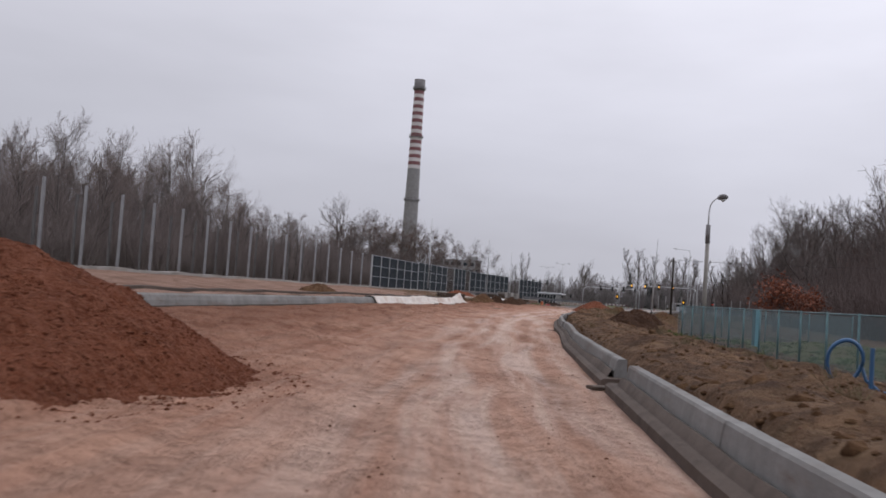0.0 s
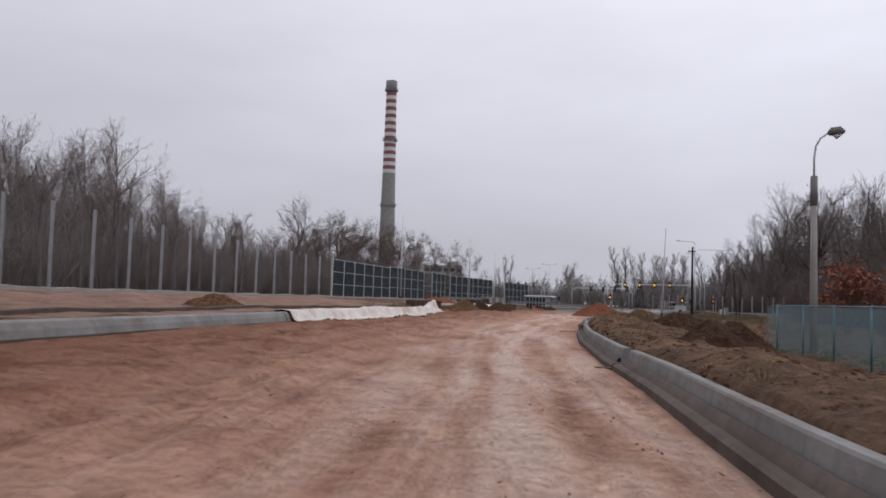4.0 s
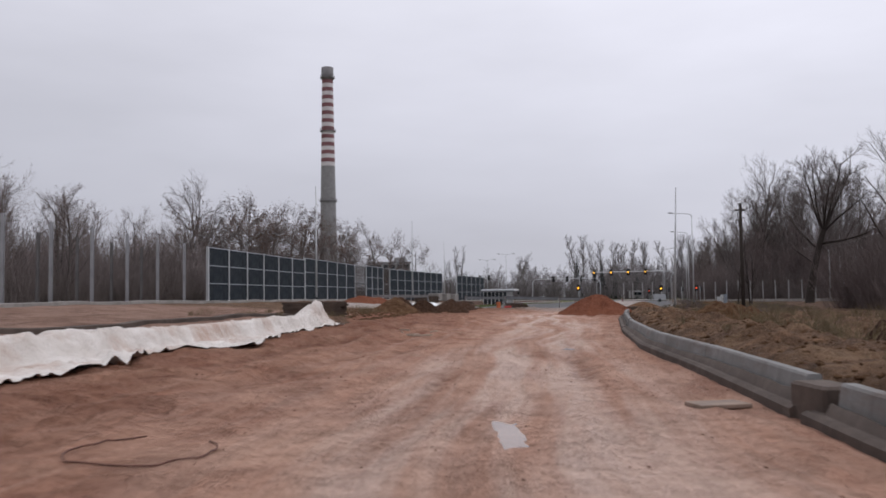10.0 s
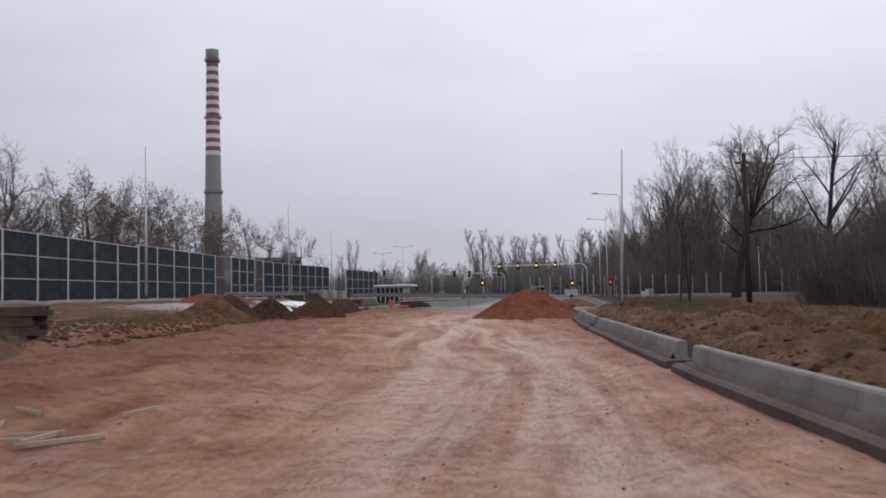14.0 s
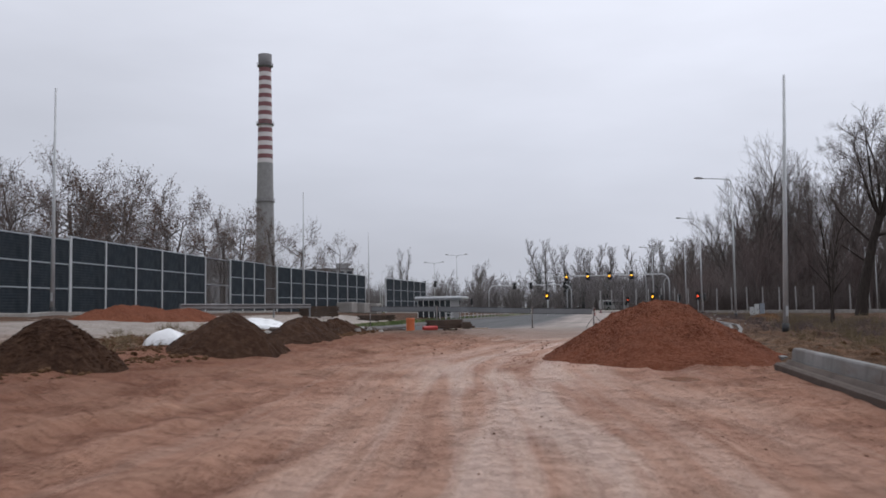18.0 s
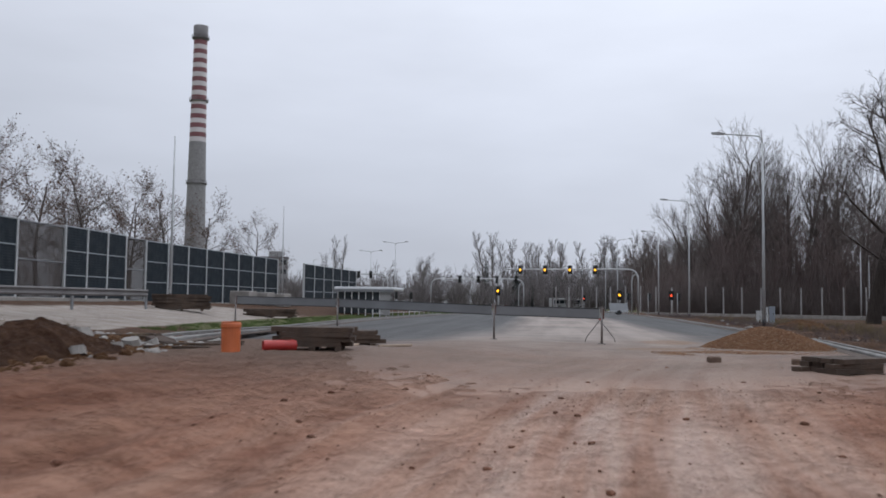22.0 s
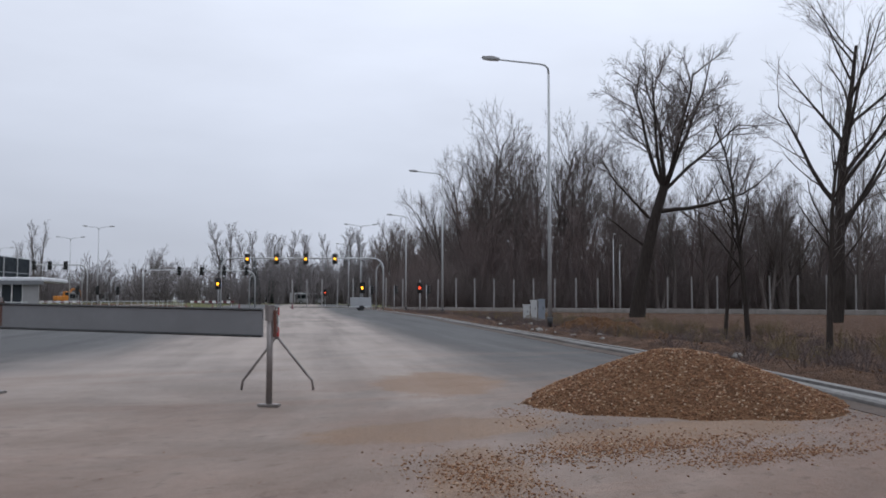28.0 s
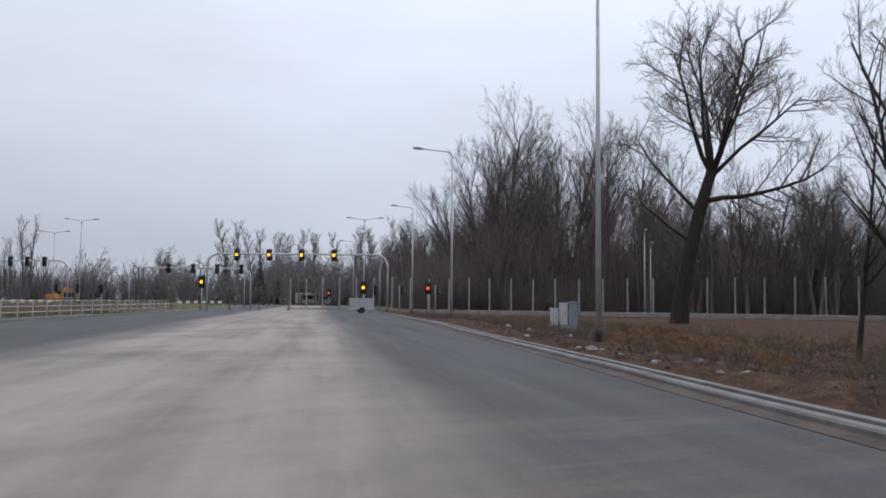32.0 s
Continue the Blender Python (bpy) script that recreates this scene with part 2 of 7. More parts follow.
def ground_material():
    m = Mat("earth_ground", 0.9)
    uv = m.coords((1, 1, 1), True)
    mud, ruts, fine, grit, track = mud_color(m, uv)
    at = m.n("VertexColor")
    at.layer_name = "cover"
    sep = m.n("SeparateColor")
    m.link(at.outputs["Color"], sep.inputs[0])
    edge = m.math("MULTIPLY", m.math("SUBTRACT", m.noise(0.9, 5, 0.6, uv, 0.0, 1.0), 0.5), 0.9)

    def mask(ch):
        return m.span(m.math("ADD", sep.outputs[ch], edge), 0.35, 0.65)

    clod = m.noise(1.9, 8, 0.7, uv, 0.36, 0.64)
    straw = m.noise(4.5, 7, 0.75, uv, 0.5, 0.66)
    earth = m.mix(clod, (0.052, 0.027, 0.016), (0.175, 0.1, 0.058))
    earth = m.mix(m.math("MULTIPLY", straw, 0.36), earth, (0.27, 0.18, 0.105))
    earth = m.mix(m.math("MULTIPLY", m.noise(0.55, 6, 0.68, uv, 0.5, 0.66), 0.55), earth, (0.26, 0.165, 0.098))
    earth = m.mix(m.math("MULTIPLY", m.noise(0.8, 7, 0.7, uv, 0.55, 0.65), 0.6), earth, (0.042, 0.022, 0.015))
    plan_ = m.n("SeparateXYZ")
    m.link(uv, plan_.inputs[0])
    loam = m.mix(clod, (0.034, 0.018, 0.012), (0.12, 0.066, 0.043))
    earth = m.mix(m.span(plan_.outputs["Y"], 104.0, 128.0, 0.0, 0.75), earth, loam)
    sand = m.mix(m.noise(0.5, 6, 0.65, uv, 0.34, 0.66), (0.20, 0.112, 0.08), (0.33, 0.212, 0.162))
    # the sand gets the same painted crevice shade
    sand = m.mix(m.math("MULTIPLY", ruts, 0.6), sand, (0.13, 0.068, 0.045))
    slab = m.mix(m.noise(0.9, 6, 0.65, uv, 0.34, 0.66), (0.3, 0.265, 0.235), (0.46, 0.42, 0.385))
    sand = m.mix(m.span(plan_.outputs["Y"], 98.0, 116.0, 0.0, 0.85), sand, slab)
    grass = m.mix(m.noise(0.7, 6, 0.65, uv, 0.3, 0.7), (0.11, 0.085, 0.045), (0.085, 0.115, 0.035))
    grass = m.mix(m.math("MULTIPLY", straw, 0.5), grass, (0.2, 0.165, 0.09))
    wr = m.n("VertexColor")
    wr.layer_name = "rut_tone"
    ws = m.n("SeparateColor")
    m.link(wr.outputs["Color"], ws.inputs[0])
    torn = m.noise(2.2, 7, 0.72, uv, 0.36, 0.6)
    # rut beds darkened, ridges lightened in colour, to back up faint relief shading
    mud = m.mix(m.math("MULTIPLY", m.math("MULTIPLY", ws.outputs["Red"], torn), 0.8), mud, (0.15, 0.058, 0.032))
    mud = m.mix(m.math("MULTIPLY", m.math("MULTIPLY", ws.outputs["Green"], torn), 0.4), mud, (0.5, 0.3, 0.21))
    mud = m.mix(m.span(plan_.outputs["Y"], 113.5, 122.0, 0.0, 0.72), mud, (0.155, 0.12, 0.098))
    col = m.mix(mask("Red"), earth, mud)
    col = m.mix(mask("Green"), col, sand)
    col = m.mix(mask("Blue"), col, grass)
    m.color(col)
    m.rough(m.math("SUBTRACT", 0.93, m.math("MULTIPLY", m.math("MULTIPLY", track, 0.45), mask("Red"))))
    m.bump(m.math("SUBTRACT", 1.0, ruts), 0.07, 0.8)
    m.bump(fine, 0.035, 0.8)
    m.bump(clod, 0.09, 0.8)
    m.bump(straw, 0.05, 0.7)
    m.bump(grit, 0.008, 0.7)
    return m.m


def asphalt_material():
    """Dark new asphalt under a film of carried-out mud that thins along the road."""
    m = Mat("dusty_asphalt", 0.75)
    uv = m.coords((1, 1, 1), True)
    mud, ruts, fine, grit, track = mud_color(m, uv)
    sep = m.n("SeparateXYZ")
    m.link(uv, sep.inputs[0])
    x, y = sep.outputs["X"], sep.outputs["Y"]
    lane = m.n("Mapping")
    lane.inputs["Scale"].default_value = (0.9, 0.05, 1)
    m.link(uv, lane.inputs["Vector"])
    streak = m.noise(1.0, 6, 0.6, lane.outputs["Vector"], 0.3, 0.7)
    big = m.noise(0.2, 6, 0.65, uv, 0.3, 0.7)
    base = m.mix(m.noise(18.0, 4, 0.7, uv), (0.034, 0.0335, 0.035), (0.066, 0.065, 0.067))
    base = m.mix(m.math("MULTIPLY", streak, 0.25), base, (0.105, 0.1, 0.098))
    dust_c = m.mix(m.noise(0.6, 7, 0.68, uv, 0.34, 0.66), (0.16, 0.118, 0.094), (0.31, 0.245, 0.208))
    dust_c = m.mix(m.math("MULTIPLY", m.noise(9.0, 5, 0.75, uv, 0.45, 0.7), 0.35), dust_c, (0.13, 0.098, 0.08))
    dust_c = m.mix(m.span(y, 129.0, 140.0, 0.0, 0.62), dust_c, (0.42, 0.355, 0.315))
    centre = m.span(m.math("ABSOLUTE", m.math("ADD", x, 2.6)), 2.6, 5.2, 1.0, 0.0)
    dust = m.math("MULTIPLY", centre, m.span(m.math("ADD", m.math("MULTIPLY", streak, 0.4), m.math("MULTIPLY", big, 0.6)), 0.15, 0.75, 0.5, 1.0))
    bare = m.span(m.math("ADD", x, m.math("MULTIPLY", m.math("SUBTRACT", big, 0.5), 2.0)), -9.5, -5.5)
    near = m.math("MULTIPLY", m.span(m.math("ADD", y, m.math("MULTIPLY", x, 1.3)), 124.0, 143.0, 1.0, 0.0), bare)
    dust = m.math("MAXIMUM", m.math("MULTIPLY", dust, 0.8), m.math("MULTIPLY", near, 0.85))
    col = m.mix(dust, base, dust_c)
    seam = m.span(m.math("ABSOLUTE", m.math("SUBTRACT", x, 2.15)), 0.015, 0.07, 0.4, 0.0)
    col = m.mix(m.math("MULTIPLY", seam, m.span(y, 126.0, 134.0)), col, (0.045, 0.043, 0.044))
    heavy = m.math("ADD", m.span(y, 117.0, 139.0, 1.25, -0.4), m.math("MULTIPLY", m.math("SUBTRACT", big, 0.5), 1.1), True)
    cross = m.n("Mapping")
    cross.inputs["Scale"].default_value = (0.16, 0.8, 1)
    cross.inputs["Rotation"].default_value = (0, 0, 0.3)
    m.link(uv, cross.inputs["Vector"])
    bands = m.math("MULTIPLY", m.noise(1.0, 6, 0.6, cross.outputs["Vector"], 0.5, 0.6), m.span(y, 122.0, 148.0, 0.75, 0.0))
    heavy = m.math("MAXIMUM", heavy, bands)
    heavy = m.math("MULTIPLY", heavy, m.math("MAXIMUM", bare, m.span(y, 126.0, 133.0, 1.0, 0.12)))
    dull = m.mix(0.72, mud, (0.155, 0.12, 0.098))
    col = m.mix(heavy, col, m.mix(m.span(y, 113.5, 122.0), mud, dull))
    bits = m.math("MULTIPLY", m.noise(4.5, 8, 0.75, uv, 0.57, 0.63), m.span(y, 124.0, 142.0, 0.65, 0.0))
    onset = m.span(y, 117.5, 124.0)
    bits = m.math("MULTIPLY", bits, onset)
    col = m.mix(bits, col, (0.085, 0.056, 0.042))
    edge = m.math("MULTIPLY", m.math("SUBTRACT", m.noise(1.4, 7, 0.7, uv, 0.0, 1.0), 0.5), 1.5)
    grain = m.mix(m.noise(40.0, 4, 0.8, uv, 0.4, 0.62), (0.11, 0.062, 0.036), (0.29, 0.185, 0.115))
    for px, py, rx, ry in ((-0.1, 133.6, 1.0, 1.9), (-0.2, 129.4, 1.5, 0.65), (0.05, 127.3, 0.45, 1.1), (2.2, 128.3, 1.6, 0.6)):
        ex, ey = m.math("DIVIDE", m.math("SUBTRACT", x, px), rx), m.math("DIVIDE", m.math("SUBTRACT", y, py), ry)
        away = m.math("SQRT", m.math("ADD", m.math("MULTIPLY", ex, ex), m.math("MULTIPLY", ey, ey)))
        col = m.mix(m.span(m.math("ADD", away, edge), 0.75, 1.1, 0.8, 0.0), col, grain)
    wet = m.math("MULTIPLY", m.noise(0.55, 8, 0.72, uv, 0.44, 0.7), m.span(y, 122.0, 140.0, 0.7, 0.0))
    col = m.mix(m.math("MULTIPLY", wet, onset), col, (0.12, 0.082, 0.062))
    m.color(col)
    m.b.inputs["Specular IOR Level"].default_value = 0.3
    m.rough(m.math("SUBTRACT", 0.85, m.math("MULTIPLY", streak, 0.2)))
    m.bump(m.noise(60.0, 3, 0.7, uv), 0.004, 0.6)
    m.bump(m.math("MULTIPLY", m.math("ADD", fine, grit), heavy), 0.02, 0.7)
    return m.m


def heap_material(name, dark, light, pebble, scale):
    m = Mat(name, 0.95)
    m.b.inputs["Specular IOR Level"].default_value = 0.08
    vec = m.coords()
    vor = m.n("TexVoronoi", Scale=scale)
    m.link(vec, vor.inputs["Vector"])
    col = m.mix(m.noise(1.3, 5, 0.6, vec), dark, light)
    col = m.mix(m.math("MULTIPLY", m.noise(scale * 0.7, 6, 0.75, vec, 0.46, 0.62), 0.6), col, pebble)
    col = m.mix(m.math("MULTIPLY", m.noise(scale * 1.1, 6, 0.75, vec, 0.56, 0.68), 0.22), col, tuple(v * 0.45 for v in dark))
    m.color(col)
    m.bump(m.noise(scale * 0.4, 7, 0.75, vec), 0.055, 0.9)
    m.bump(vor.outputs["Distance"], 0.03, 0.8)
    return m.m


def concrete(name, light, dark, grain=14.0, stain=0.0):
    m = Mat(name, 0.85)
    vec = m.coords()
    tall = m.coords((2.2, 2.2, 0.35))
    col = m.mix(m.noise(0.9, 5, 0.6, vec), dark, light)
    col = m.mix(m.math("MULTIPLY", m.noise(2.0, 5, 0.6, tall, 0.5, 0.75), 0.5), col, tuple(v * 0.6 for v in dark))
    col = m.mix(m.math("MULTIPLY", m.noise(grain, 4, 0.7, vec, 0.45, 0.7), 0.35), col, tuple(v * 0.75 for v in dark))
    long_ = m.coords((0.5, 0.5, 2.5))
    col = m.mix(m.math("MULTIPLY", m.noise(1.4, 7, 0.7, long_, 0.52, 0.68), stain), col, (0.12, 0.08, 0.062))
    m.color(col)
    m.b.inputs["Specular IOR Level"].default_value = 0.25
    m.bump(m.noise(grain * 2, 4, 0.7, vec), 0.004, 0.5)
    return m.m


def bark(name, c1, c2):
    m = Mat(name, 0.95)
    m.b.inputs["Specular IOR Level"].default_value = 0.15
    vec = m.coords((6, 6, 0.8))
    col = m.mix(m.noise(1.6, 5, 0.6, vec), c1, c2)
    info = m.n("ObjectInfo")
    m.color(m.mix(m.math("MULTIPLY", info.outputs["Random"], 0.45), col, tuple(v * 0.65 for v in c1)))
    m.bump(m.noise(3.0, 4, 0.6, vec), 0.02, 0.7)
    return m.m


def glow(name, c, strength):
    m = Mat(name, 0.4)
    m.color(c)
    m.b.inputs["Emission Color"].default_value = (*c, 1)
    m.b.inputs["Emission Strength"].default_value = strength
    return m.m


M_GROUND = ground_material()
M_ROAD = asphalt_material()
M_RED = heap_material("red_crushed_brick", (0.12, 0.039, 0.02), (0.19, 0.066, 0.036), (0.25, 0.11, 0.07), 16.0)
M_SOIL = heap_material("dark_topsoil", (0.028, 0.014, 0.009), (0.055, 0.029, 0.018), (0.095, 0.055, 0.035), 9.0)
def pebble_material():
    """Each pebble takes its own shade between dark brown, ochre and pale buff."""
    m = Mat("brown_pebbles", 0.8)
    m.b.inputs["Specular IOR Level"].default_value = 0.2
    pick = m.n("NewGeometry").outputs["Random Per Island"]
    col = m.mix(m.span(pick, 0.0, 0.7), (0.11, 0.05, 0.026), (0.29, 0.15, 0.078))
    col = m.mix(m.span(pick, 0.78, 1.0), col, (0.5, 0.38, 0.27))
    m.color(m.mix(m.math("MULTIPLY", m.noise(30.0, 4), 0.4), col, (0.12, 0.065, 0.04)))
    return m.m


M_CRUMB = plain("red_brown_crumbs", (0.17, 0.075, 0.045), 0.95, 0, 0.5, 3, 30)
M_PEBBLE = pebble_material()
M_LOAM = heap_material("brown_loam", (0.055, 0.027, 0.014), (0.115, 0.062, 0.033), (0.18, 0.108, 0.06), 7.0)
M_GRAVEL = heap_material("river_gravel", (0.11, 0.056, 0.031), (0.2, 0.108, 0.06), (0.3, 0.19, 0.115), 22.0)
M_KERB = concrete("pale_concrete", (0.24, 0.235, 0.23), (0.145, 0.138, 0.132), 14.0, 0.6)
M_FOOT = concrete("damp_concrete", (0.115, 0.088, 0.074), (0.055, 0.04, 0.033))
M_OLD = concrete("old_concrete", (0.34, 0.32, 0.3), (0.22, 0.205, 0.19))
M_CHIM = concrete("chimney_concrete", (0.285, 0.274, 0.278), (0.215, 0.207, 0.209), 0.5)
M_GALV = plain("galvanised_steel", (0.47, 0.48, 0.49), 0.5, 0.2, 0.2, 1.5, 30)
M_POST = plain("primed_steel_post", (0.36, 0.36, 0.375), 0.6, 0.2, 0.25, 0.8, 20)
M_RUSTPOST = plain("dull_steel_post", (0.16, 0.15, 0.15), 0.8, 0.1, 0.3, 0.8, 20)
M_PANEL = plain("dark_green_absorber", (0.02, 0.027, 0.034), 0.7, 0.0, 0.25, 0.7, 12, 0.002)
M_PANEL.node_tree.nodes["Principled BSDF"].inputs["Specular IOR Level"].default_value = 0.15
M_FRAME = plain("grey_panel_rail", (0.34, 0.37, 0.39), 0.5, 0.3, 0.2, 1.0, 20)
M_BLACK = plain("black_plastic", (0.015, 0.016, 0.017), 0.55, 0, 0.3)
M_TAR = plain("black_bitumen_paint", (0.02, 0.02, 0.022), 0.6, 0, 0.3)
M_SHEET = Mat("white_geotextile", 0.85)
sheet_c = M_SHEET.mix(M_SHEET.noise(1.6), (0.5, 0.45, 0.41), (0.66, 0.615, 0.58))
sheet_c = M_SHEET.mix(M_SHEET.math("MULTIPLY", M_SHEET.noise(0.7, 6, 0.65, None, 0.5, 0.66), 0.75), sheet_c, (0.36, 0.23, 0.17))
M_SHEET.color(sheet_c).bump(M_SHEET.noise(7.0, 5, 0.65), 0.04, 0.7)
M_SHEET = M_SHEET.m
M_FILM = plain("white_foil", (0.7, 0.7, 0.71), 0.35, 0, 0.12, 2.0, 20)
M_WHITE = plain("white_paint", (0.74, 0.74, 0.73), 0.6, 0, 0.18, 2.0)
M_RED_P = plain("red_paint", (0.19, 0.07, 0.078), 0.65, 0, 0.25, 0.2, 2)
M_WHITE_P = plain("faded_white_paint", (0.58, 0.54, 0.545), 0.7, 0, 0.2, 0.2, 2)
M_CAP = plain("sooty_concrete", (0.17, 0.16, 0.165), 0.85, 0, 0.3, 0.2, 2)
M_FPOST = concrete("white_concrete_post", (0.42, 0.41, 0.405), (0.3, 0.29, 0.285))
M_WOOD = plain("weathered_planks", (0.075, 0.05, 0.036), 0.85, 0, 0.45, 2.5, 30, 0.006)
M_MUDDY = plain("muddy_board", (0.25, 0.18, 0.14), 0.85, 0, 0.4, 3, 30)
M_PALE = plain("pale_splintered_wood", (0.4, 0.31, 0.24), 0.85, 0, 0.3, 3, 30)
M_ORANGE = plain("orange_plastic_pipe", (0.56, 0.145, 0.05), 0.45, 0, 0.2, 3)
M_REDPIPE = plain("red_plastic_pipe", (0.42, 0.035, 0.03), 0.4, 0, 0.2, 3)
M_BRICK = plain("dirty_brick", (0.15, 0.098, 0.072), 0.9, 0, 0.35, 8, 40)
M_BLUE = plain("blue_plastic", (0.03, 0.10, 0.22), 0.45, 0, 0.25, 2)
M_MESHBLUE = plain("blue_green_fence_wire", (0.10, 0.19, 0.205), 0.5, 0.2, 0.25, 2)
M_TURQ = plain("turquoise_gate_sheet", (0.12, 0.33, 0.40), 0.55, 0, 0.2, 1.5)
M_RUSTY = plain("rusty_steel", (0.13, 0.05, 0.035), 0.8, 0.1, 0.35, 6)
M_BOARD = plain("grey_barrier_board", (0.20, 0.205, 0.215), 0.6, 0.1, 0.2, 0.8, 15)
M_DIRTY = plain("dirty_pale_board", (0.36, 0.37, 0.35), 0.7, 0, 0.4, 2.2, 18)
M_STEEL = plain("worn_steel_pipe", (0.26, 0.235, 0.225), 0.5, 0.5, 0.35, 4, 40)
M_CAB = plain("light_grey_cabinet", (0.52, 0.53, 0.53), 0.5, 0, 0.12, 2)
M_CAB2 = plain("blue_grey_cabinet", (0.25, 0.28, 0.32), 0.5, 0, 0.12, 2)
M_BLOCK = plain("grey_rendered_wall", (0.3, 0.295, 0.295), 0.9, 0, 0.2, 0.15, 3)
M_GLASS = plain("dark_window_glass", (0.03, 0.037, 0.043), 0.12, 0, 0.3, 0.3, 2)
M_ROOF = plain("white_roof_sheet", (0.66, 0.67, 0.69), 0.4, 0.1, 0.12, 0.4, 5)
M_DIGGER = plain("orange_machine_paint", (0.6, 0.22, 0.03), 0.45, 0, 0.2, 2)
M_BUS = plain("white_vehicle_paint", (0.36, 0.36, 0.37), 0.4, 0, 0.15, 1)
M_AMBER = glow("lit_amber_lens", (1.0, 0.42, 0.02), 3.2)
M_REDLIT = glow("lit_red_lens", (1.0, 0.09, 0.03), 1.6)
M_LENS = plain("unlit_lens", (0.02, 0.022, 0.02), 0.3, 0, 0.2)
M_LAMP = plain("lamp_head_grey", (0.5, 0.51, 0.52), 0.5, 0.2, 0.15, 3)
M_BARK = bark("grey_brown_bark", (0.095, 0.08, 0.074), (0.165, 0.143, 0.134))
M_BARK_D = bark("dark_old_bark", (0.032, 0.026, 0.023), (0.075, 0.062, 0.055))
M_BARK2 = bark("pale_birch_bark", (0.13, 0.115, 0.105), (0.3, 0.28, 0.27))
M_TWIG = bark("dark_twigs", (0.118, 0.098, 0.093), (0.185, 0.158, 0.149))
M_TWIG_R = bark("reddish_twigs", (0.125, 0.098, 0.093), (0.195, 0.155, 0.147))
# distance haze over the far trees, put into a lighter, greyer twig colour
M_TWIG_HAZE = bark("far_haze_twigs", (0.16, 0.142, 0.145), (0.24, 0.22, 0.218))
# paler copy of the reddish twigs; its colour carries haze in the woods
M_TWIG_L = bark("haze_lifted_twigs", (0.17, 0.138, 0.13), (0.27, 0.228, 0.218))
M_LEAF = plain("dry_brown_leaves", (0.12, 0.065, 0.045), 0.9, 0, 0.4, 0.5, 6)
M_LEAF_R = plain("rust_red_leaves", (0.22, 0.07, 0.036), 0.9, 0, 0.4, 0.6, 6)
# needles of the far spruces, lifted a little for haze
M_NEEDLE = plain("dark_needles", (0.045, 0.056, 0.055), 0.9, 0, 0.4, 0.5, 6)
M_STRAW = plain("dry_grass", (0.17, 0.128, 0.07), 0.95, 0, 0.4, 0.6, 10)
M_GRASS = plain("short_green_grass", (0.1, 0.145, 0.04), 0.95, 0, 0.4, 0.6, 10)


def water_material():
    m = Mat("muddy_puddle", 0.12)
    m.color(m.mix(m.noise(1.5), (0.2, 0.12, 0.082), (0.28, 0.18, 0.13)))
    m.b.inputs["Specular IOR Level"].default_value = 0.5
    m.bump(m.noise(6.0, 2), 0.002, 0.3)
    return m.m


M_WATER = water_material()


def mesh_wire_material():
    """Woven fence fabric: fine wires with gaps between them."""
    m = Mat("fence_fabric", 0.6)
    m.color((0.125, 0.185, 0.2))
    tr = m.n("BsdfTransparent")
    mx = m.n("MixShader")
    mx.inputs[0].default_value = 0.5
    m.link(tr.outputs[0], mx.inputs[1])
    m.link(m.b.outputs[0], mx.inputs[2])
    m.link(mx.outputs[0], m.t.nodes["Material Output"].inputs["Surface"])
    return m.m


M_FABRIC = mesh_wire_material()


def smoked_material():
    m = Mat("smoked_acrylic", 0.15)
    m.color(m.mix(m.noise(1.2), (0.05, 0.043, 0.04), (0.09, 0.08, 0.075)))
    tr = m.n("BsdfTransparent")
    mx = m.n("MixShader")
    mx.inputs[0].default_value = 0.6
    m.link(tr.outputs[0], mx.inputs[1])
    m.link(m.b.outputs[0], mx.inputs[2])
    m.link(mx.outputs[0], m.t.nodes["Material Output"].inputs["Surface"])
    return m.m


M_SMOKED = smoked_material()


# ---- plan ----
def bend(pairs):
    ys, xs = zip(*pairs)
    return lambda y: np.interp(y, ys, xs)


# x of the right and left edge of the roadway and of the driven line, by y
X_R = bend(((-20, 2.3), (6, 2.62), (15.5, 3.0), (23, 3.35), (30, 3.95), (36, 4.3), (45, 5.1), (53, 6.1), (60, 7.2), (67, 8.1), (76, 9.9), (85, 12.0), (91, 13.4),
            (96, 14.7), (104, 16.9), (114, 20.2), (126, 25.6), (134, 28.95), (140, 30.75), (147.5, 33.15), (160, 37.0), (176, 42.3), (188, 45.5), (215, 53.5), (260, 66), (330, 88)))
X_L = bend(((-20, -11.5), (22.6, -7.3), (30, -6.4), (36.6, -5.8), (46.9, -4.5), (60, -2.6), (75, -0.3), (84, 1.0), (95, 2.6), (103, 4.3), (113, 6.6), (122, 8.1), (127, 8.5), (132, 9.0),
            (140, 10.0), (150, 12.0), (160, 14.3), (170, 16.9), (187, 22.2), (206, 28.5), (225, 34.5), (260, 44), (330, 62)))
X_C = bend(((-20, 0.8), (8, 0.9), (20, 1.2), (35, 1.85), (49, 2.7), (61, 4.0), (70, 5.6), (78, 7.5), (90, 9.0), (101, 10.6), (108, 12.1), (115, 14.7), (121, 17.6), (127, 20.7), (132, 23.2),
            (160, 31), (190, 39), (225, 49), (330, 80)))


def smooth(v, lo, hi):
    s = np.clip((v - lo) / (hi - lo), 0, 1)
    return s * s * (3 - 2 * s)


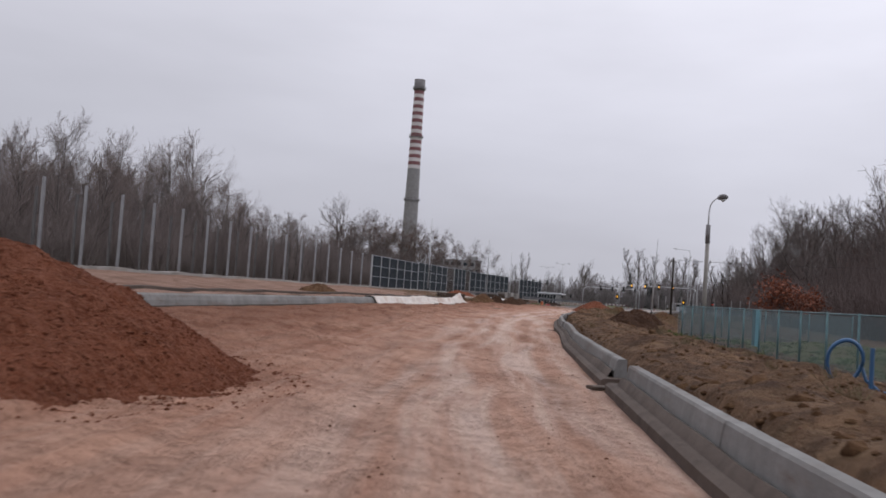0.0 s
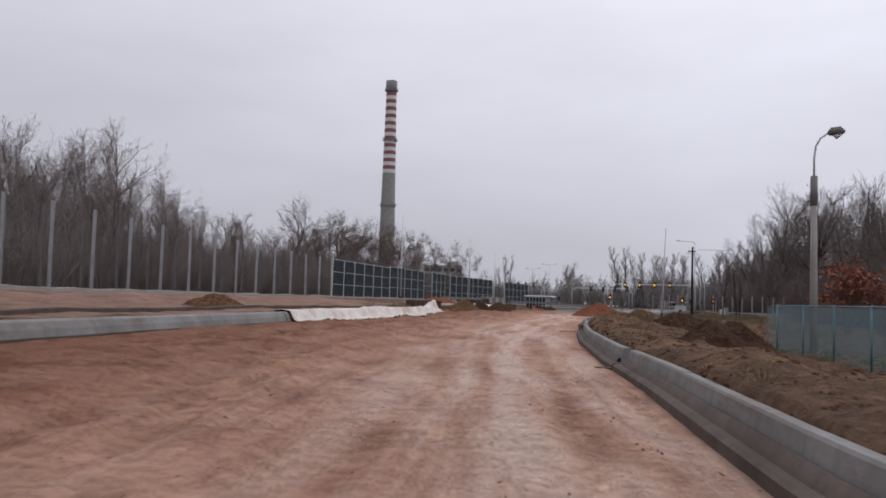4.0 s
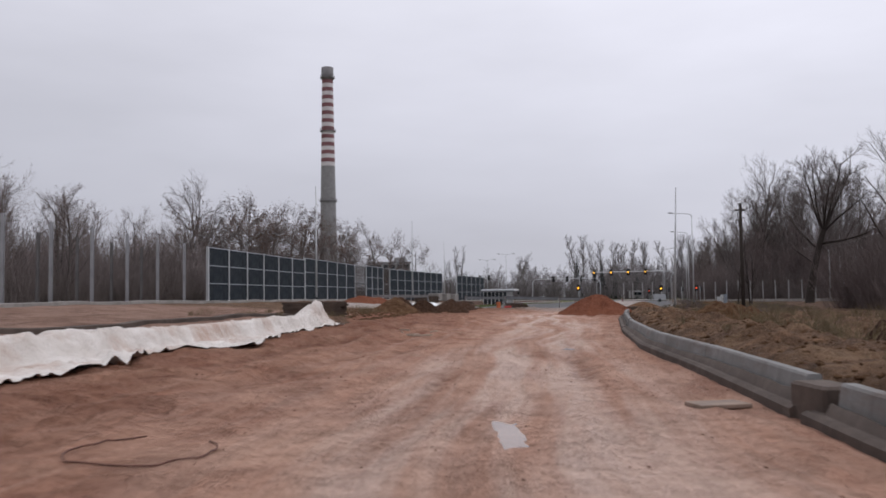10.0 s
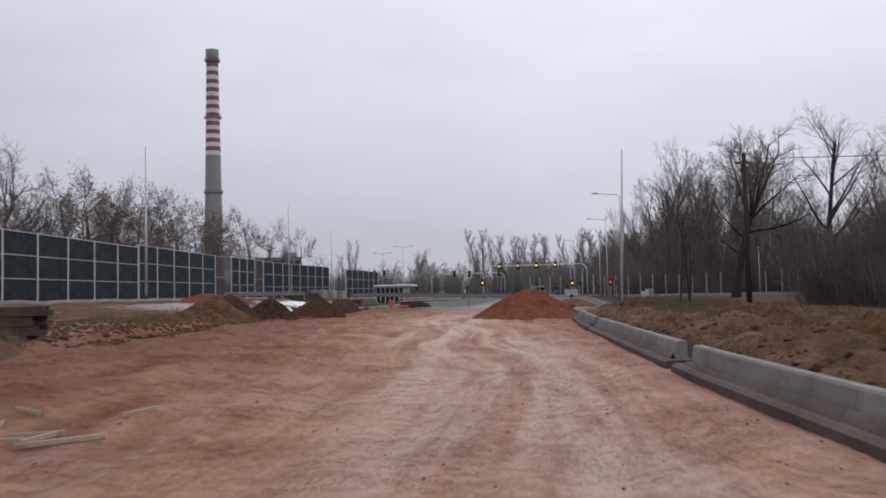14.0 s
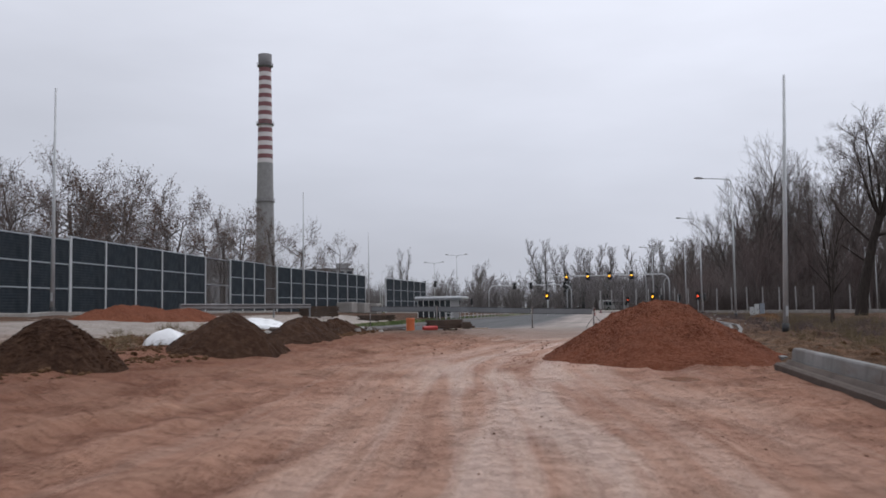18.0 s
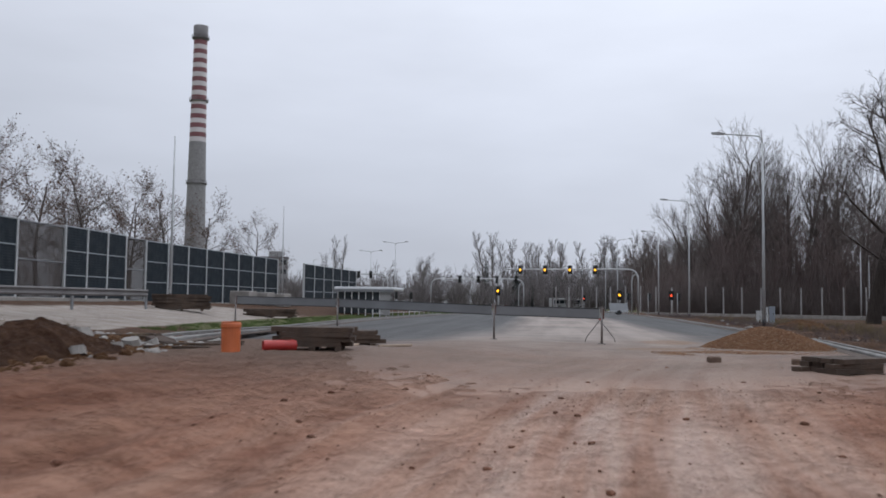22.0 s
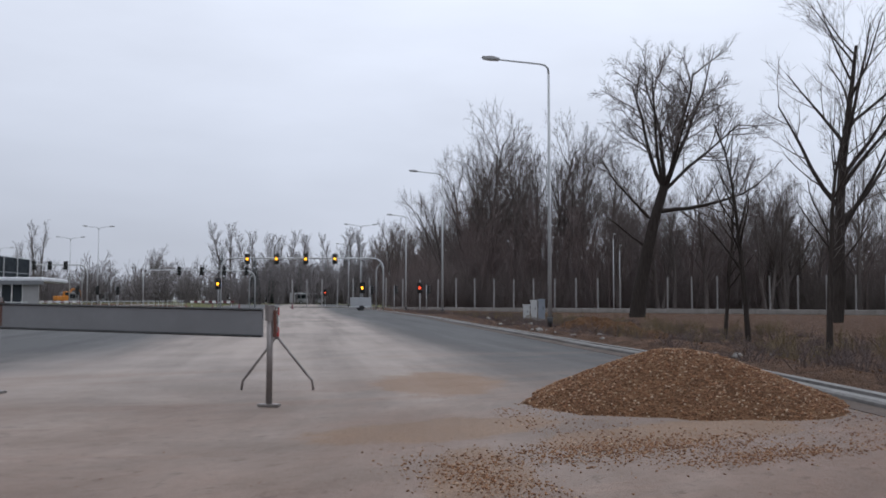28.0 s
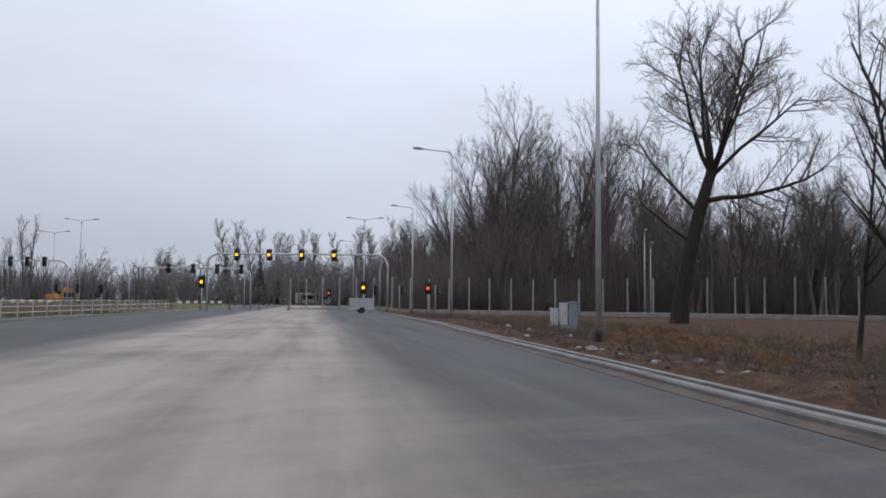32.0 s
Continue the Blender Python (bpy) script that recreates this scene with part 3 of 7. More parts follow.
def wave(x, y, seed, size):
    """Smooth value noise in -1..1, for arrays."""
    x, y = np.asarray(x, float) / size + seed * 17.3, np.asarray(y, float) / size - seed * 9.1
    xi, yi = np.floor(x), np.floor(y)
    fx, fy = x - xi, y - yi
    fx, fy = fx * fx * (3 - 2 * fx), fy * fy * (3 - 2 * fy)

    def h(a, b):
        s = np.sin(a * 127.1 + b * 311.7 + seed * 74.7) * 43758.5453
        return s - np.floor(s)

    low = h(xi, yi) * (1 - fx) + h(xi + 1, yi) * fx
    up = h(xi, yi + 1) * (1 - fx) + h(xi + 1, yi + 1) * fx
    return 2 * (low * (1 - fy) + up * fy) - 1


PUDDLES = ((6.27, 67.0, 0.17, 0.42, 0.25), (13.7, 100.2, 0.45, 0.6, 0.1), (3.36, 54.35, 0.17, 1.25, -0.02))


# wheel ruts in the soft mud: x by y
RUTS = [bend(p) for p in (
    ((84, 4.6), (87.7, 5.25), (91.6, 5.73), (94.2, 5.96), (97.2, 7.17), (100.4, 8.03), (104, 8.8)),
    ((84, 6.2), (87.7, 6.8), (91.6, 7.25), (97.2, 8.7), (101, 9.6)),
    ((109, 8.9), (112.0, 9.82), (113.9, 10.53), (115.1, 11.05), (118, 12.6)),
    ((108, 9.6), (111.5, 10.51), (113.9, 11.1), (117, 12.6)),
    ((109, 10.2), (112.6, 11.17), (114.6, 11.75), (118, 13.2)),
    ((20, -2.4), (32, -2.0), (44, -1.6), (58, 0.2), (70, 2.2), (80, 4.0)),
    ((12, -1.0), (30, -0.9), (40, -0.2), (52, 0.4), (64, 2.1), (78, 4.2)),
    ((6, -0.2), (20, 0.1), (34, 0.7), (48, 1.5), (60, 2.9), (72, 4.7)),
    ((6, 1.8), (20, 2.1), (34, 2.8), (48, 3.9), (60, 5.2), (72, 7.0), (84, 9.6)),
    ((30, -4.2), (42, -3.0), (54, -1.6), (66, 0.4), (80, 2.8)),
)]
RUT_Y = [(84, 104), (84, 101), (109, 118), (108, 117), (109, 118), (20, 80), (12, 78), (6, 72), (6, 84), (30, 80)]


def ruts_at(x, y):
    """Depth of the wheel ruts, 0 to 1, and of the ridges squeezed up beside them."""
    deep, ridge = np.zeros_like(x), np.zeros_like(x)
    for k, (line, (a, b)) in enumerate(zip(RUTS, RUT_Y)):
        d = np.abs(x - line(y) + 0.12 * wave(y, 0 * y, 50 + k, 2.5))
        w = smooth(y, a, a + 3) * (1 - smooth(y, b - 3, b)) * np.clip(0.35 + 0.9 * wave(y, 0 * y, 30 + k, 1.6 if a < 80 else 3.0), 0, 1)
        deep = np.maximum(deep, w * np.exp(-(d / 0.2) ** 2))
        ridge = np.maximum(ridge, w * np.exp(-(((d - 0.38) / 0.13) ** 2)))
    return deep, ridge


def height(x, y, rutted_=True):
    """The lie of the land, for arrays."""
    x, y = np.asarray(x, float), np.asarray(y, float)
    xr, xl, xc = X_R(y), X_L(y), X_C(y)
    work = 1 - smooth(y, 112, 130)  # the unpaved stretch
    foot = 0.36 * (1 - smooth(y, 62, 112)) + 0.32 * smooth(y, 66, 96) * (1 - smooth(y, 122, 138))
    z = foot * smooth(xc - x, 1.2, 6.8)
    inside = smooth(x, xl - 0.2, xl + 0.6) * (1 - smooth(x, xr - 0.5, xr + 0.1))
    u = x - xc
    rutted = 1 - np.abs(wave(u * 1.7 + 0.6 * wave(u, y, 9, 3.0), y * 0.16, 14, 1.0))
    clods = (1 - np.abs(wave(x, y, 15, 0.55))) ** 2 + 0.6 * (1 - np.abs(wave(x, y, 16, 0.27))) ** 2
    z = z + work * inside * ((0.035 + 0.03 * smooth(np.abs(u), 1.2, 3.5)) * (rutted ** 3 - 0.25) + (0.012 + 0.04 * smooth(np.abs(u), 1.5, 4)) * (clods - 0.6))
    z = z + work * inside * ((0.022 + 0.025 * smooth(np.abs(u), 1.0, 3.0)) * wave(u * 2.4, y * 0.3, 1, 1.0) + 0.05 * wave(u * 0.5, y * 0.12, 2, 1.0) * smooth(np.abs(u), 0.5, 3) + 0.012 * wave(x, y, 3, 0.35))
    if rutted_:
        deep, ridge = np.zeros_like(x), np.zeros_like(x)
        on = inside > 0.01
        deep[on], ridge[on] = ruts_at(x[on], y[on])
        z = z + work * inside * (0.035 * ridge - 0.05 * deep)
    # left of the roadway the ground steps up and rises to the noise barrier
    out = xl - x
    step = 0.28 * (1 - smooth(y, 76, 84)) + 0.12 * smooth(y, 76, 84)
    rise = smooth(out, 0.42, 0.8) * step * (1 - smooth(y, 128, 150))
    top = 1.2 - foot - step * (1 - smooth(y, 128, 150))
    rise = rise + np.maximum(top, 0) * smooth(out, 1.0, 15.0) * (1 - 0.55 * smooth(y, 150, 230))
    z = z + rise + (out > 0.45) * (0.05 * wave(x, y, 4, 2.2) + 0.03 * wave(x, y, 5, 0.7)) * (1 - smooth(out, 14, 20)) * (1 - smooth(y, 125, 140) * 0.7)
    # right of it the verge lies behind the kerb wall and falls away
    out = x - xr
    bank = 0.36 * (1 - smooth(y, 92, 104)) + 0.08
    verge = smooth(out, 0.3, 0.62) * (bank - 0.05) - (bank + 0.3) * smooth(out, 1.0, 6.5)
    lumps = smooth(out, 0.3, 1.2) * (1 - smooth(out, 14, 24)) * (0.2 * wave(x, y, 6, 2.1) + 0.2 * (1 - np.abs(wave(x, y, 18, 1.3))) ** 3 + 0.15 * wave(x, y, 7, 0.8) + 0.12 * (1 - np.abs(wave(x, y, 17, 0.6))) ** 2 + 0.07 * wave(x, y, 8, 0.35)) * (0.55 + 0.45 * (1 - smooth(y, 95, 110))) * (0.62 + 0.38 * smooth(y, 44, 62))
    for lane_, w0, w1 in ((3.1, 4, 46), (4.5, 4, 46), (5.2, 60, 84), (6.7, 60, 84)):  # wheel tracks pressed into the verge
        d = np.abs(out - lane_ - 0.5 * wave(y, 0 * y, 90, 9.0))
        w = smooth(y, w0, w0 + 4) * (1 - smooth(y, w1 - 4, w1))
        lumps = lumps + w * (0.09 * np.exp(-(((d - 0.42) / 0.16) ** 2)) - 0.16 * np.exp(-((d / 0.24) ** 2)))
    z = z + verge + np.where(out > 0.4, lumps, 0)
    far = smooth(np.hypot(x - 10, y - 100), 180, 420)
    z = z * (1 - far)
    for px, py, rx, ry, turn in PUDDLES:
        c, s = math.cos(turn), math.sin(turn)
        a, b = (x - px) * c - (y - py) * s, (x - px) * s + (y - py) * c
        w = 1 - smooth(np.hypot(a / rx, b / ry), 0.7, 1.5)
        z = z * (1 - w) + 0.004 * w - 0.02 * (1 - smooth(np.hypot(a / rx, b / ry), 0.3, 1.1))
    return z


def hz(x, y):
    return float(height(np.array([x]), np.array([y]), False)[0])


# ---- mesh helpers ----
class Shape:
    """Collects vertices and faces for one mesh."""

    def __init__(self):
        self.v, self.f = [], []

    def add(self, verts, faces):
        n = len(self.v)
        self.v += [tuple(p) for p in verts]
        self.f += [tuple(i + n for i in q) for q in faces]
        return self

    def box(self, x0, x1, y0, y1, z0, z1, bevel=0.0):
        if bevel <= 0:
            return self.add([(x, y, z) for z in (z0, z1) for x, y in ((x0, y0), (x1, y0), (x1, y1), (x0, y1))],
                            [(3, 2, 1, 0), (4, 5, 6, 7), (0, 1, 5, 4), (1, 2, 6, 5), (2, 3, 7, 6), (3, 0, 4, 7)])
        b = min(bevel, (x1 - x0) / 3, (y1 - y0) / 3, (z1 - z0) / 3)
        ring = lambda i: [(x0 + i + b, y0 + i), (x1 - i - b, y0 + i), (x1 - i, y0 + i + b), (x1 - i, y1 - i - b), (x1 - i - b, y1 - i), (x0 + i + b, y1 - i), (x0 + i, y1 - i - b), (x0 + i, y0 + i + b)]
        layers = [(b, z0), (0, z0 + b), (0, z1 - b), (b, z1)]
        verts = [(x, y, z) for i, z in layers for x, y in ring(i)]
        faces = [tuple(range(7, -1, -1)), tuple(range(24, 32))]
        for k in range(3):
            faces += [(k * 8 + i, k * 8 + (i + 1) % 8, k * 8 + 8 + (i + 1) % 8, k * 8 + 8 + i) for i in range(8)]
        return self.add(verts, faces)

    def tube(self, pts, radii, sides=8, cap=True):
        pts = [Vector(p) for p in pts]
        if isinstance(radii, (int, float)):
            radii = [radii] * len(pts)
        verts, faces = [], []
        side = None
        for i, p in enumerate(pts):
            d = (pts[min(i + 1, len(pts) - 1)] - pts[max(i - 1, 0)]).normalized()
            if side is None:
                side = d.cross(Vector((0, 0, 1)) if abs(d.z) < 0.9 else Vector((1, 0, 0))).normalized()
            side = (side - d * side.dot(d)).normalized()
            other = d.cross(side)
            verts += [p + (side * math.cos(a) + other * math.sin(a)) * radii[i] for a in (2 * math.pi * k / sides for k in range(sides))]
        for i in range(len(pts) - 1):
            faces += [(i * sides + k, i * sides + (k + 1) % sides, (i + 1) * sides + (k + 1) % sides, (i + 1) * sides + k) for k in range(sides)]
        if cap:
            faces += [tuple(range(sides - 1, -1, -1)), tuple((len(pts) - 1) * sides + k for k in range(sides))]
        return self.add(verts, faces)

    def mesh(self, name, mat, soft=False):
        me = bpy.data.meshes.new(name)
        me.from_pydata(self.v, [], self.f)
        me.materials.append(mat)
        if soft:
            me.polygons.foreach_set("use_smooth", [True] * len(me.polygons))
        me.update()
        return me


def part(name, shape, mat, parent=None, label="", soft=False, at=None):
    """One mesh object under a thing or a part (or at top level)."""
    ob = new(name, shape if isinstance(shape, bpy.types.Mesh) else shape.mesh(name, mat, soft))
    if parent:
        ob.parent = parent
    if at is not None:
        ob.matrix_basis = at
    return tagged(ob, label)


def thing(name, label, category, at=None, group="", kind=""):
    ob = new(name)
    ob.empty_display_size = 0.2
    if at is not None:
        ob.matrix_basis = at
    return tagged(ob, label, category, group, kind)


def box(*a, bevel=0.0):
    return Shape().box(*a, bevel=bevel)


def grid_mesh(name, xx, yy, zz, mat, uv=None, soft=True):
    """A sheet over a grid of points, given as arrays of the same shape."""
    n, k = xx.shape
    co = np.stack([xx, yy, zz], -1).reshape(-1, 3)
    idx = np.arange(n * k).reshape(n, k)
    quads = np.stack([idx[:-1, :-1], idx[:-1, 1:], idx[1:, 1:], idx[1:, :-1]], -1).reshape(-1, 4)
    me = bpy.data.meshes.new(name)
    me.vertices.add(len(co))
    me.vertices.foreach_set("co", co.ravel())
    me.loops.add(quads.size)
    me.loops.foreach_set("vertex_index", quads.ravel())
    me.polygons.add(len(quads))
    me.polygons.foreach_set("loop_start", np.arange(0, quads.size, 4))
    me.polygons.foreach_set("loop_total", np.full(len(quads), 4))
    me.polygons.foreach_set("use_smooth", np.full(len(quads), soft))
    me.materials.append(mat)
    me.update(calc_edges=True)
    if uv is not None:
        layer = me.uv_layers.new(name="plan")
        layer.data.foreach_set("uv", np.stack(uv, -1).reshape(-1, 2)[quads.ravel()].ravel())
    return me


# ---- ground ----
def axis(stops):
    """Coordinates with the given step between each stop and the next."""
    out = []
    for (a, step), (b, _) in zip(stops, stops[1:]):
        out += list(np.linspace(a, b, max(1, round((b - a) / step)), endpoint=False))
    return np.array(out + [stops[-1][0]])


gx = axis(((-3000, 600), (-600, 120), (-120, 12), (-40, 3), (-16, 0.4), (-6, 0.15), (30, 0.4), (34, 0.6), (50, 2), (100, 12), (240, 90), (600, 600), (3000, 1)))
gy = axis(((-3000, 600), (-600, 110), (-60, 8), (-4, 0.5), (2, 0.17), (132, 0.6), (170, 3), (280, 12), (420, 90), (700, 500), (3700, 1)))
xx, yy = np.meshgrid(gx, gy)
zz = height(xx, yy)
me = grid_mesh("ground", xx, yy, zz, M_GROUND, (xx - X_C(yy), yy))
spread_ = 2.4 * smooth(yy, 78, 86) * (1 - smooth(yy, 116, 126))
mud = smooth(xx, X_L(yy) - 0.3 - spread_, X_L(yy) + 0.5 - spread_) * (1 - smooth(xx, X_R(yy) - 0.2, X_R(yy) + 0.3)) * (1 - smooth(yy, 150, 160))
sand_w = smooth(X_L(yy) - xx, 0.5, 2.5) * (1 - smooth(X_L(yy) - xx, 11, 17)) * (1 - smooth(yy, 84, 100))
sand_w = sand_w + 0.9 * smooth(X_L(yy) - xx, 3.5, 5.5) * (1 - smooth(X_L(yy) - xx, 9, 13)) * smooth(yy, 96, 118) * (1 - smooth(yy, 160, 175))
grass_w = smooth(xx - X_R(yy), 11, 17) * (1 - smooth(yy, 44, 62) * (1 - smooth(yy, 230, 262)) * (1 - smooth(xx - X_R(yy), 40, 70))) + smooth(X_L(yy) - xx, 19, 26) + smooth(yy, 250, 300)
grass_w = grass_w + smooth(xx - X_R(yy), 7, 9.5) * (1 - smooth(yy, 42, 52)) + smooth(X_L(yy) - xx, 0.1, 0.5) * (1 - smooth(X_L(yy) - xx, 4.0, 5.5)) * smooth(yy, 138, 146)
cover = np.clip(np.stack([mud, sand_w, grass_w, np.ones_like(mud)], -1), 0, 1).astype(np.float32)
deep, ridge = np.zeros_like(xx), np.zeros_like(xx)
on_road = (xx > X_L(yy)) & (xx < X_R(yy)) & (yy > 4) & (yy < 120)
deep[on_road], ridge[on_road] = ruts_at(xx[on_road], yy[on_road])
# red darkens the rut beds, green lightens the ridges, as painted shading
rut_tone = np.stack([deep, ridge, deep * 0, deep * 0 + 1], -1).astype(np.float32)
me.color_attributes.new("rut_tone", "FLOAT_COLOR", "POINT").data.foreach_set("color", rut_tone.reshape(-1))
lay = me.color_attributes.new("cover", "FLOAT_COLOR", "POINT")
lay.data.foreach_set("color", cover.reshape(-1))
tagged(new("ground", me), "reddish brown churned mud, loose earth and dry grass of a building site", "ground", kind="structure")

ry_ = np.linspace(113.0, 330.0, 320)
s_ = np.linspace(0, 1, 36)
yy = np.repeat(ry_[:, None], len(s_), 1)
xl_, xr_ = X_L(yy), X_R(yy)
cut = 4.5 * (1 - smooth(yy, 113, 136))
xx = (xl_ + cut) * (1 - s_) + (xr_ - 0.02) * s_
lift_ = np.minimum(smooth(yy, 113, 121), np.maximum(smooth(s_[None, :], 0, 0.14), smooth(yy, 130, 137)))
zz = height(xx, yy, False) - 0.05 + 0.072 * lift_
tagged(new("road", grid_mesh("road", xx, yy, zz, M_ROAD, (xx - X_C(yy), yy))), "new dark asphalt carriageway filmed with tyre-tracked mud", "road", kind="structure")


# ---- kerbs ----
def ribbon(line, y0, y1, profile, step=0.6, base=None):
    """A profile of (outward, up) pairs swept along an edge line; side is the sign of outward in the profile."""
    n = max(2, int(round((y1 - y0) / step)) + 1)
    sh = Shape()
    k = len(profile)
    verts, faces = [], []
    for i, y in enumerate(np.linspace(y0, y1, n)):
        x = float(line(y))
        dx = (float(line(y + 0.5)) - float(line(y - 0.5)))
        nx, ny = 1 / math.hypot(1, dx), -dx / math.hypot(1, dx)
        zb = base(y) if base else 0.0
        verts += [(x + nx * u, y + ny * u, zb + v) for u, v in profile]
    for i in range(n - 1):
        faces += [(i * k + j, i * k + (j + 1) % k, (i + 1) * k + (j + 1) % k, (i + 1) * k + j) for j in range(k)]
    faces += [tuple(range(k - 1, -1, -1)), tuple((n - 1) * k + j for j in range(k))]
    return sh.add(verts, faces)


def kerb_run(name, label, line, runs, wall_p, foot_p, base, unit=2.5, crust=False):
    top = thing(name, label, "kerb", kind="structure")
    for a, b in runs:
        n = max(1, round((b - a) / unit))
        for i in range(n):
            ya, yb = a + (b - a) * i / n, a + (b - a) * (i + 1) / n
            jog = random.uniform(-0.012, 0.012)
            prof = [(u + jog, v + jog * 0.5) for u, v in wall_p]
            part("kerb_unit", ribbon(line, ya + 0.004, yb - 0.004, prof, 0.8, base), M_KERB, top)
        if crust:
            n = max(2, int((b - a) / 0.22))
            verts = []
            for y in np.linspace(a + 0.01, b - 0.01, n):
                x, h = float(line(y)), 0.15 + max(0.02, 0.07 + 0.035 * float(wave(y, 0.0, 33, 2.6)) + 0.014 * float(wave(y, 0.0, 34, 0.5)))
                verts += [(x - 0.03, y, 0.12), (x + 0.012 + 0.1 * h * 0.9, y, h), (x + 0.03 + 0.1 * h, y, h + 0.004), (x + 0.06, y, 0.12)]
            faces = [(i * 4 + j, i * 4 + j + 1, i * 4 + j + 5, i * 4 + j + 4) for i in range(n - 1) for j in range(3)]
            part("mud_crust", Shape().add(verts, faces), M_FOOT, top, "brown mud crusted on the kerb face", soft=True)
        if foot_p:
            part("footing", ribbon(line, a - 0.3, b + 0.3, foot_p, 0.9, base), M_FOOT, top, "dark damp concrete footing")
    return top


WALL_R = [(0.06, 0.0), (0.10, 0.29), (0.12, 0.41), (0.14, 0.435), (0.255, 0.435), (0.27, 0.42), (0.28, 0.0)]
FOOT_R = [(-0.16, -0.2), (-0.15, 0.12), (-0.10, 0.15), (0.3, 0.155), (0.3, -0.2)]
kerb_run("kerb_wall_right", "pale concrete retaining kerb with gaps between its runs", X_R, ((-4, 12.1), (13.3, 33.6), (34.4, 54.2), (55.2, 77.2), (78.3, 90.3), (91.2, 101.5)), WALL_R, FOOT_R, lambda y: -0.02, 5.2, True)
part("end_block", box(6.32, 6.72, 54.32, 55.05, -0.1, 0.37, bevel=0.03), M_FOOT, bpy.data.objects["kerb_wall_right"], "mud-stained concrete block in the gap")
WALL_L = [(-u, v) for u, v in [(0.0, 0.0), (0.05, 0.2), (0.12, 0.33), (0.2, 0.37), (0.36, 0.37), (0.4, 0.33), (0.42, 0.0)]][::-1]
FOOT_L = [(-u, v) for u, v in FOOT_R][::-1]
kerb_run("kerb_wall_left", "grey rounded concrete kerb wall along the excavated roadbed", X_L, ((-4, 16), (16.1, 46.2), (46.3, 75.5)), WALL_L, [(0.06, -0.2), (0.06, 0.06), (-0.4, 0.07), (-0.4, -0.2)], lambda y: 0.335, 6.0)
LOW_R = [(0.0, -0.1), (0.005, 0.09), (0.03, 0.115), (0.16, 0.12), (0.17, -0.1)]
kerb_run("kerb_right", "low pale concrete kerb with a paved gutter strip beside the asphalt", X_R, ((104, 330),), [(u + 0.0, v) for u, v in LOW_R], [(-0.32, -0.1), (-0.32, 0.03), (-0.01, 0.045), (-0.01, -0.1)], lambda y: 0.0, 3.0)
part("edging", ribbon(X_R, 104, 200, [(0.42, -0.1), (0.42, 0.10), (0.5, 0.11), (0.58, 0.10), (0.58, -0.1)], 1.0), M_KERB, bpy.data.objects["kerb_right"])
LOW_L = [(-u, v) for u, v in LOW_R][::-1]
kerb_run("kerb_left", "pale concrete kerb along a narrow strip of grass", X_L, ((122.8, 330),), LOW_L, [(0.3, -0.1), (0.3, 0.03), (0.01, 0.045), (0.01, -0.1)][::-1], lambda y: 0.26 * float(1 - smooth(y, 124, 150)), 3.0)
part("edging", ribbon(lambda y: X_L(y) - 0.75, 122.8, 200, [(-0.3, -0.2), (-0.3, 0.14), (0, 0.14), (0, -0.2)], 1.0, lambda y: 0.26 * float(1 - smooth(y, 124, 150))), M_KERB, bpy.data.objects["kerb_left"])
part("edging", ribbon(X_L, 122.7, 150, [(0.30, -0.2), (0.30, 0.0), (0.012, 0.0), (0.012, -0.2)][::-1], 1.0, lambda y: 0.27 * float(1 - smooth(y, 124, 150))), M_TAR, bpy.data.objects["kerb_left"], "dark bitumen-coated layer edge")
# upper kerb lines beside the other carriageway
UP = [(-0.12, -0.3), (-0.12, 0.14), (-0.1, 0.16), (0.1, 0.16), (0.12, 0.14), (0.12, -0.3)]
tagged(part("kerb_upper", ribbon(lambda y: X_L(y) - 13.2, 0, 158, UP, 1.2, lambda y: hz(float(X_L(y)) - 13.2, y)), M_OLD), "grey concrete kerb below the row of steel posts", "kerb", kind="structure")
tagged(part("kerb_middle", ribbon(lambda y: X_L(y) - 3.1, 0, 82, UP, 1.2, lambda y: hz(float(X_L(y)) - 3.1, y) - 0.04), M_FOOT), "dark muddy concrete edging across the sand", "kerb", kind="structure")


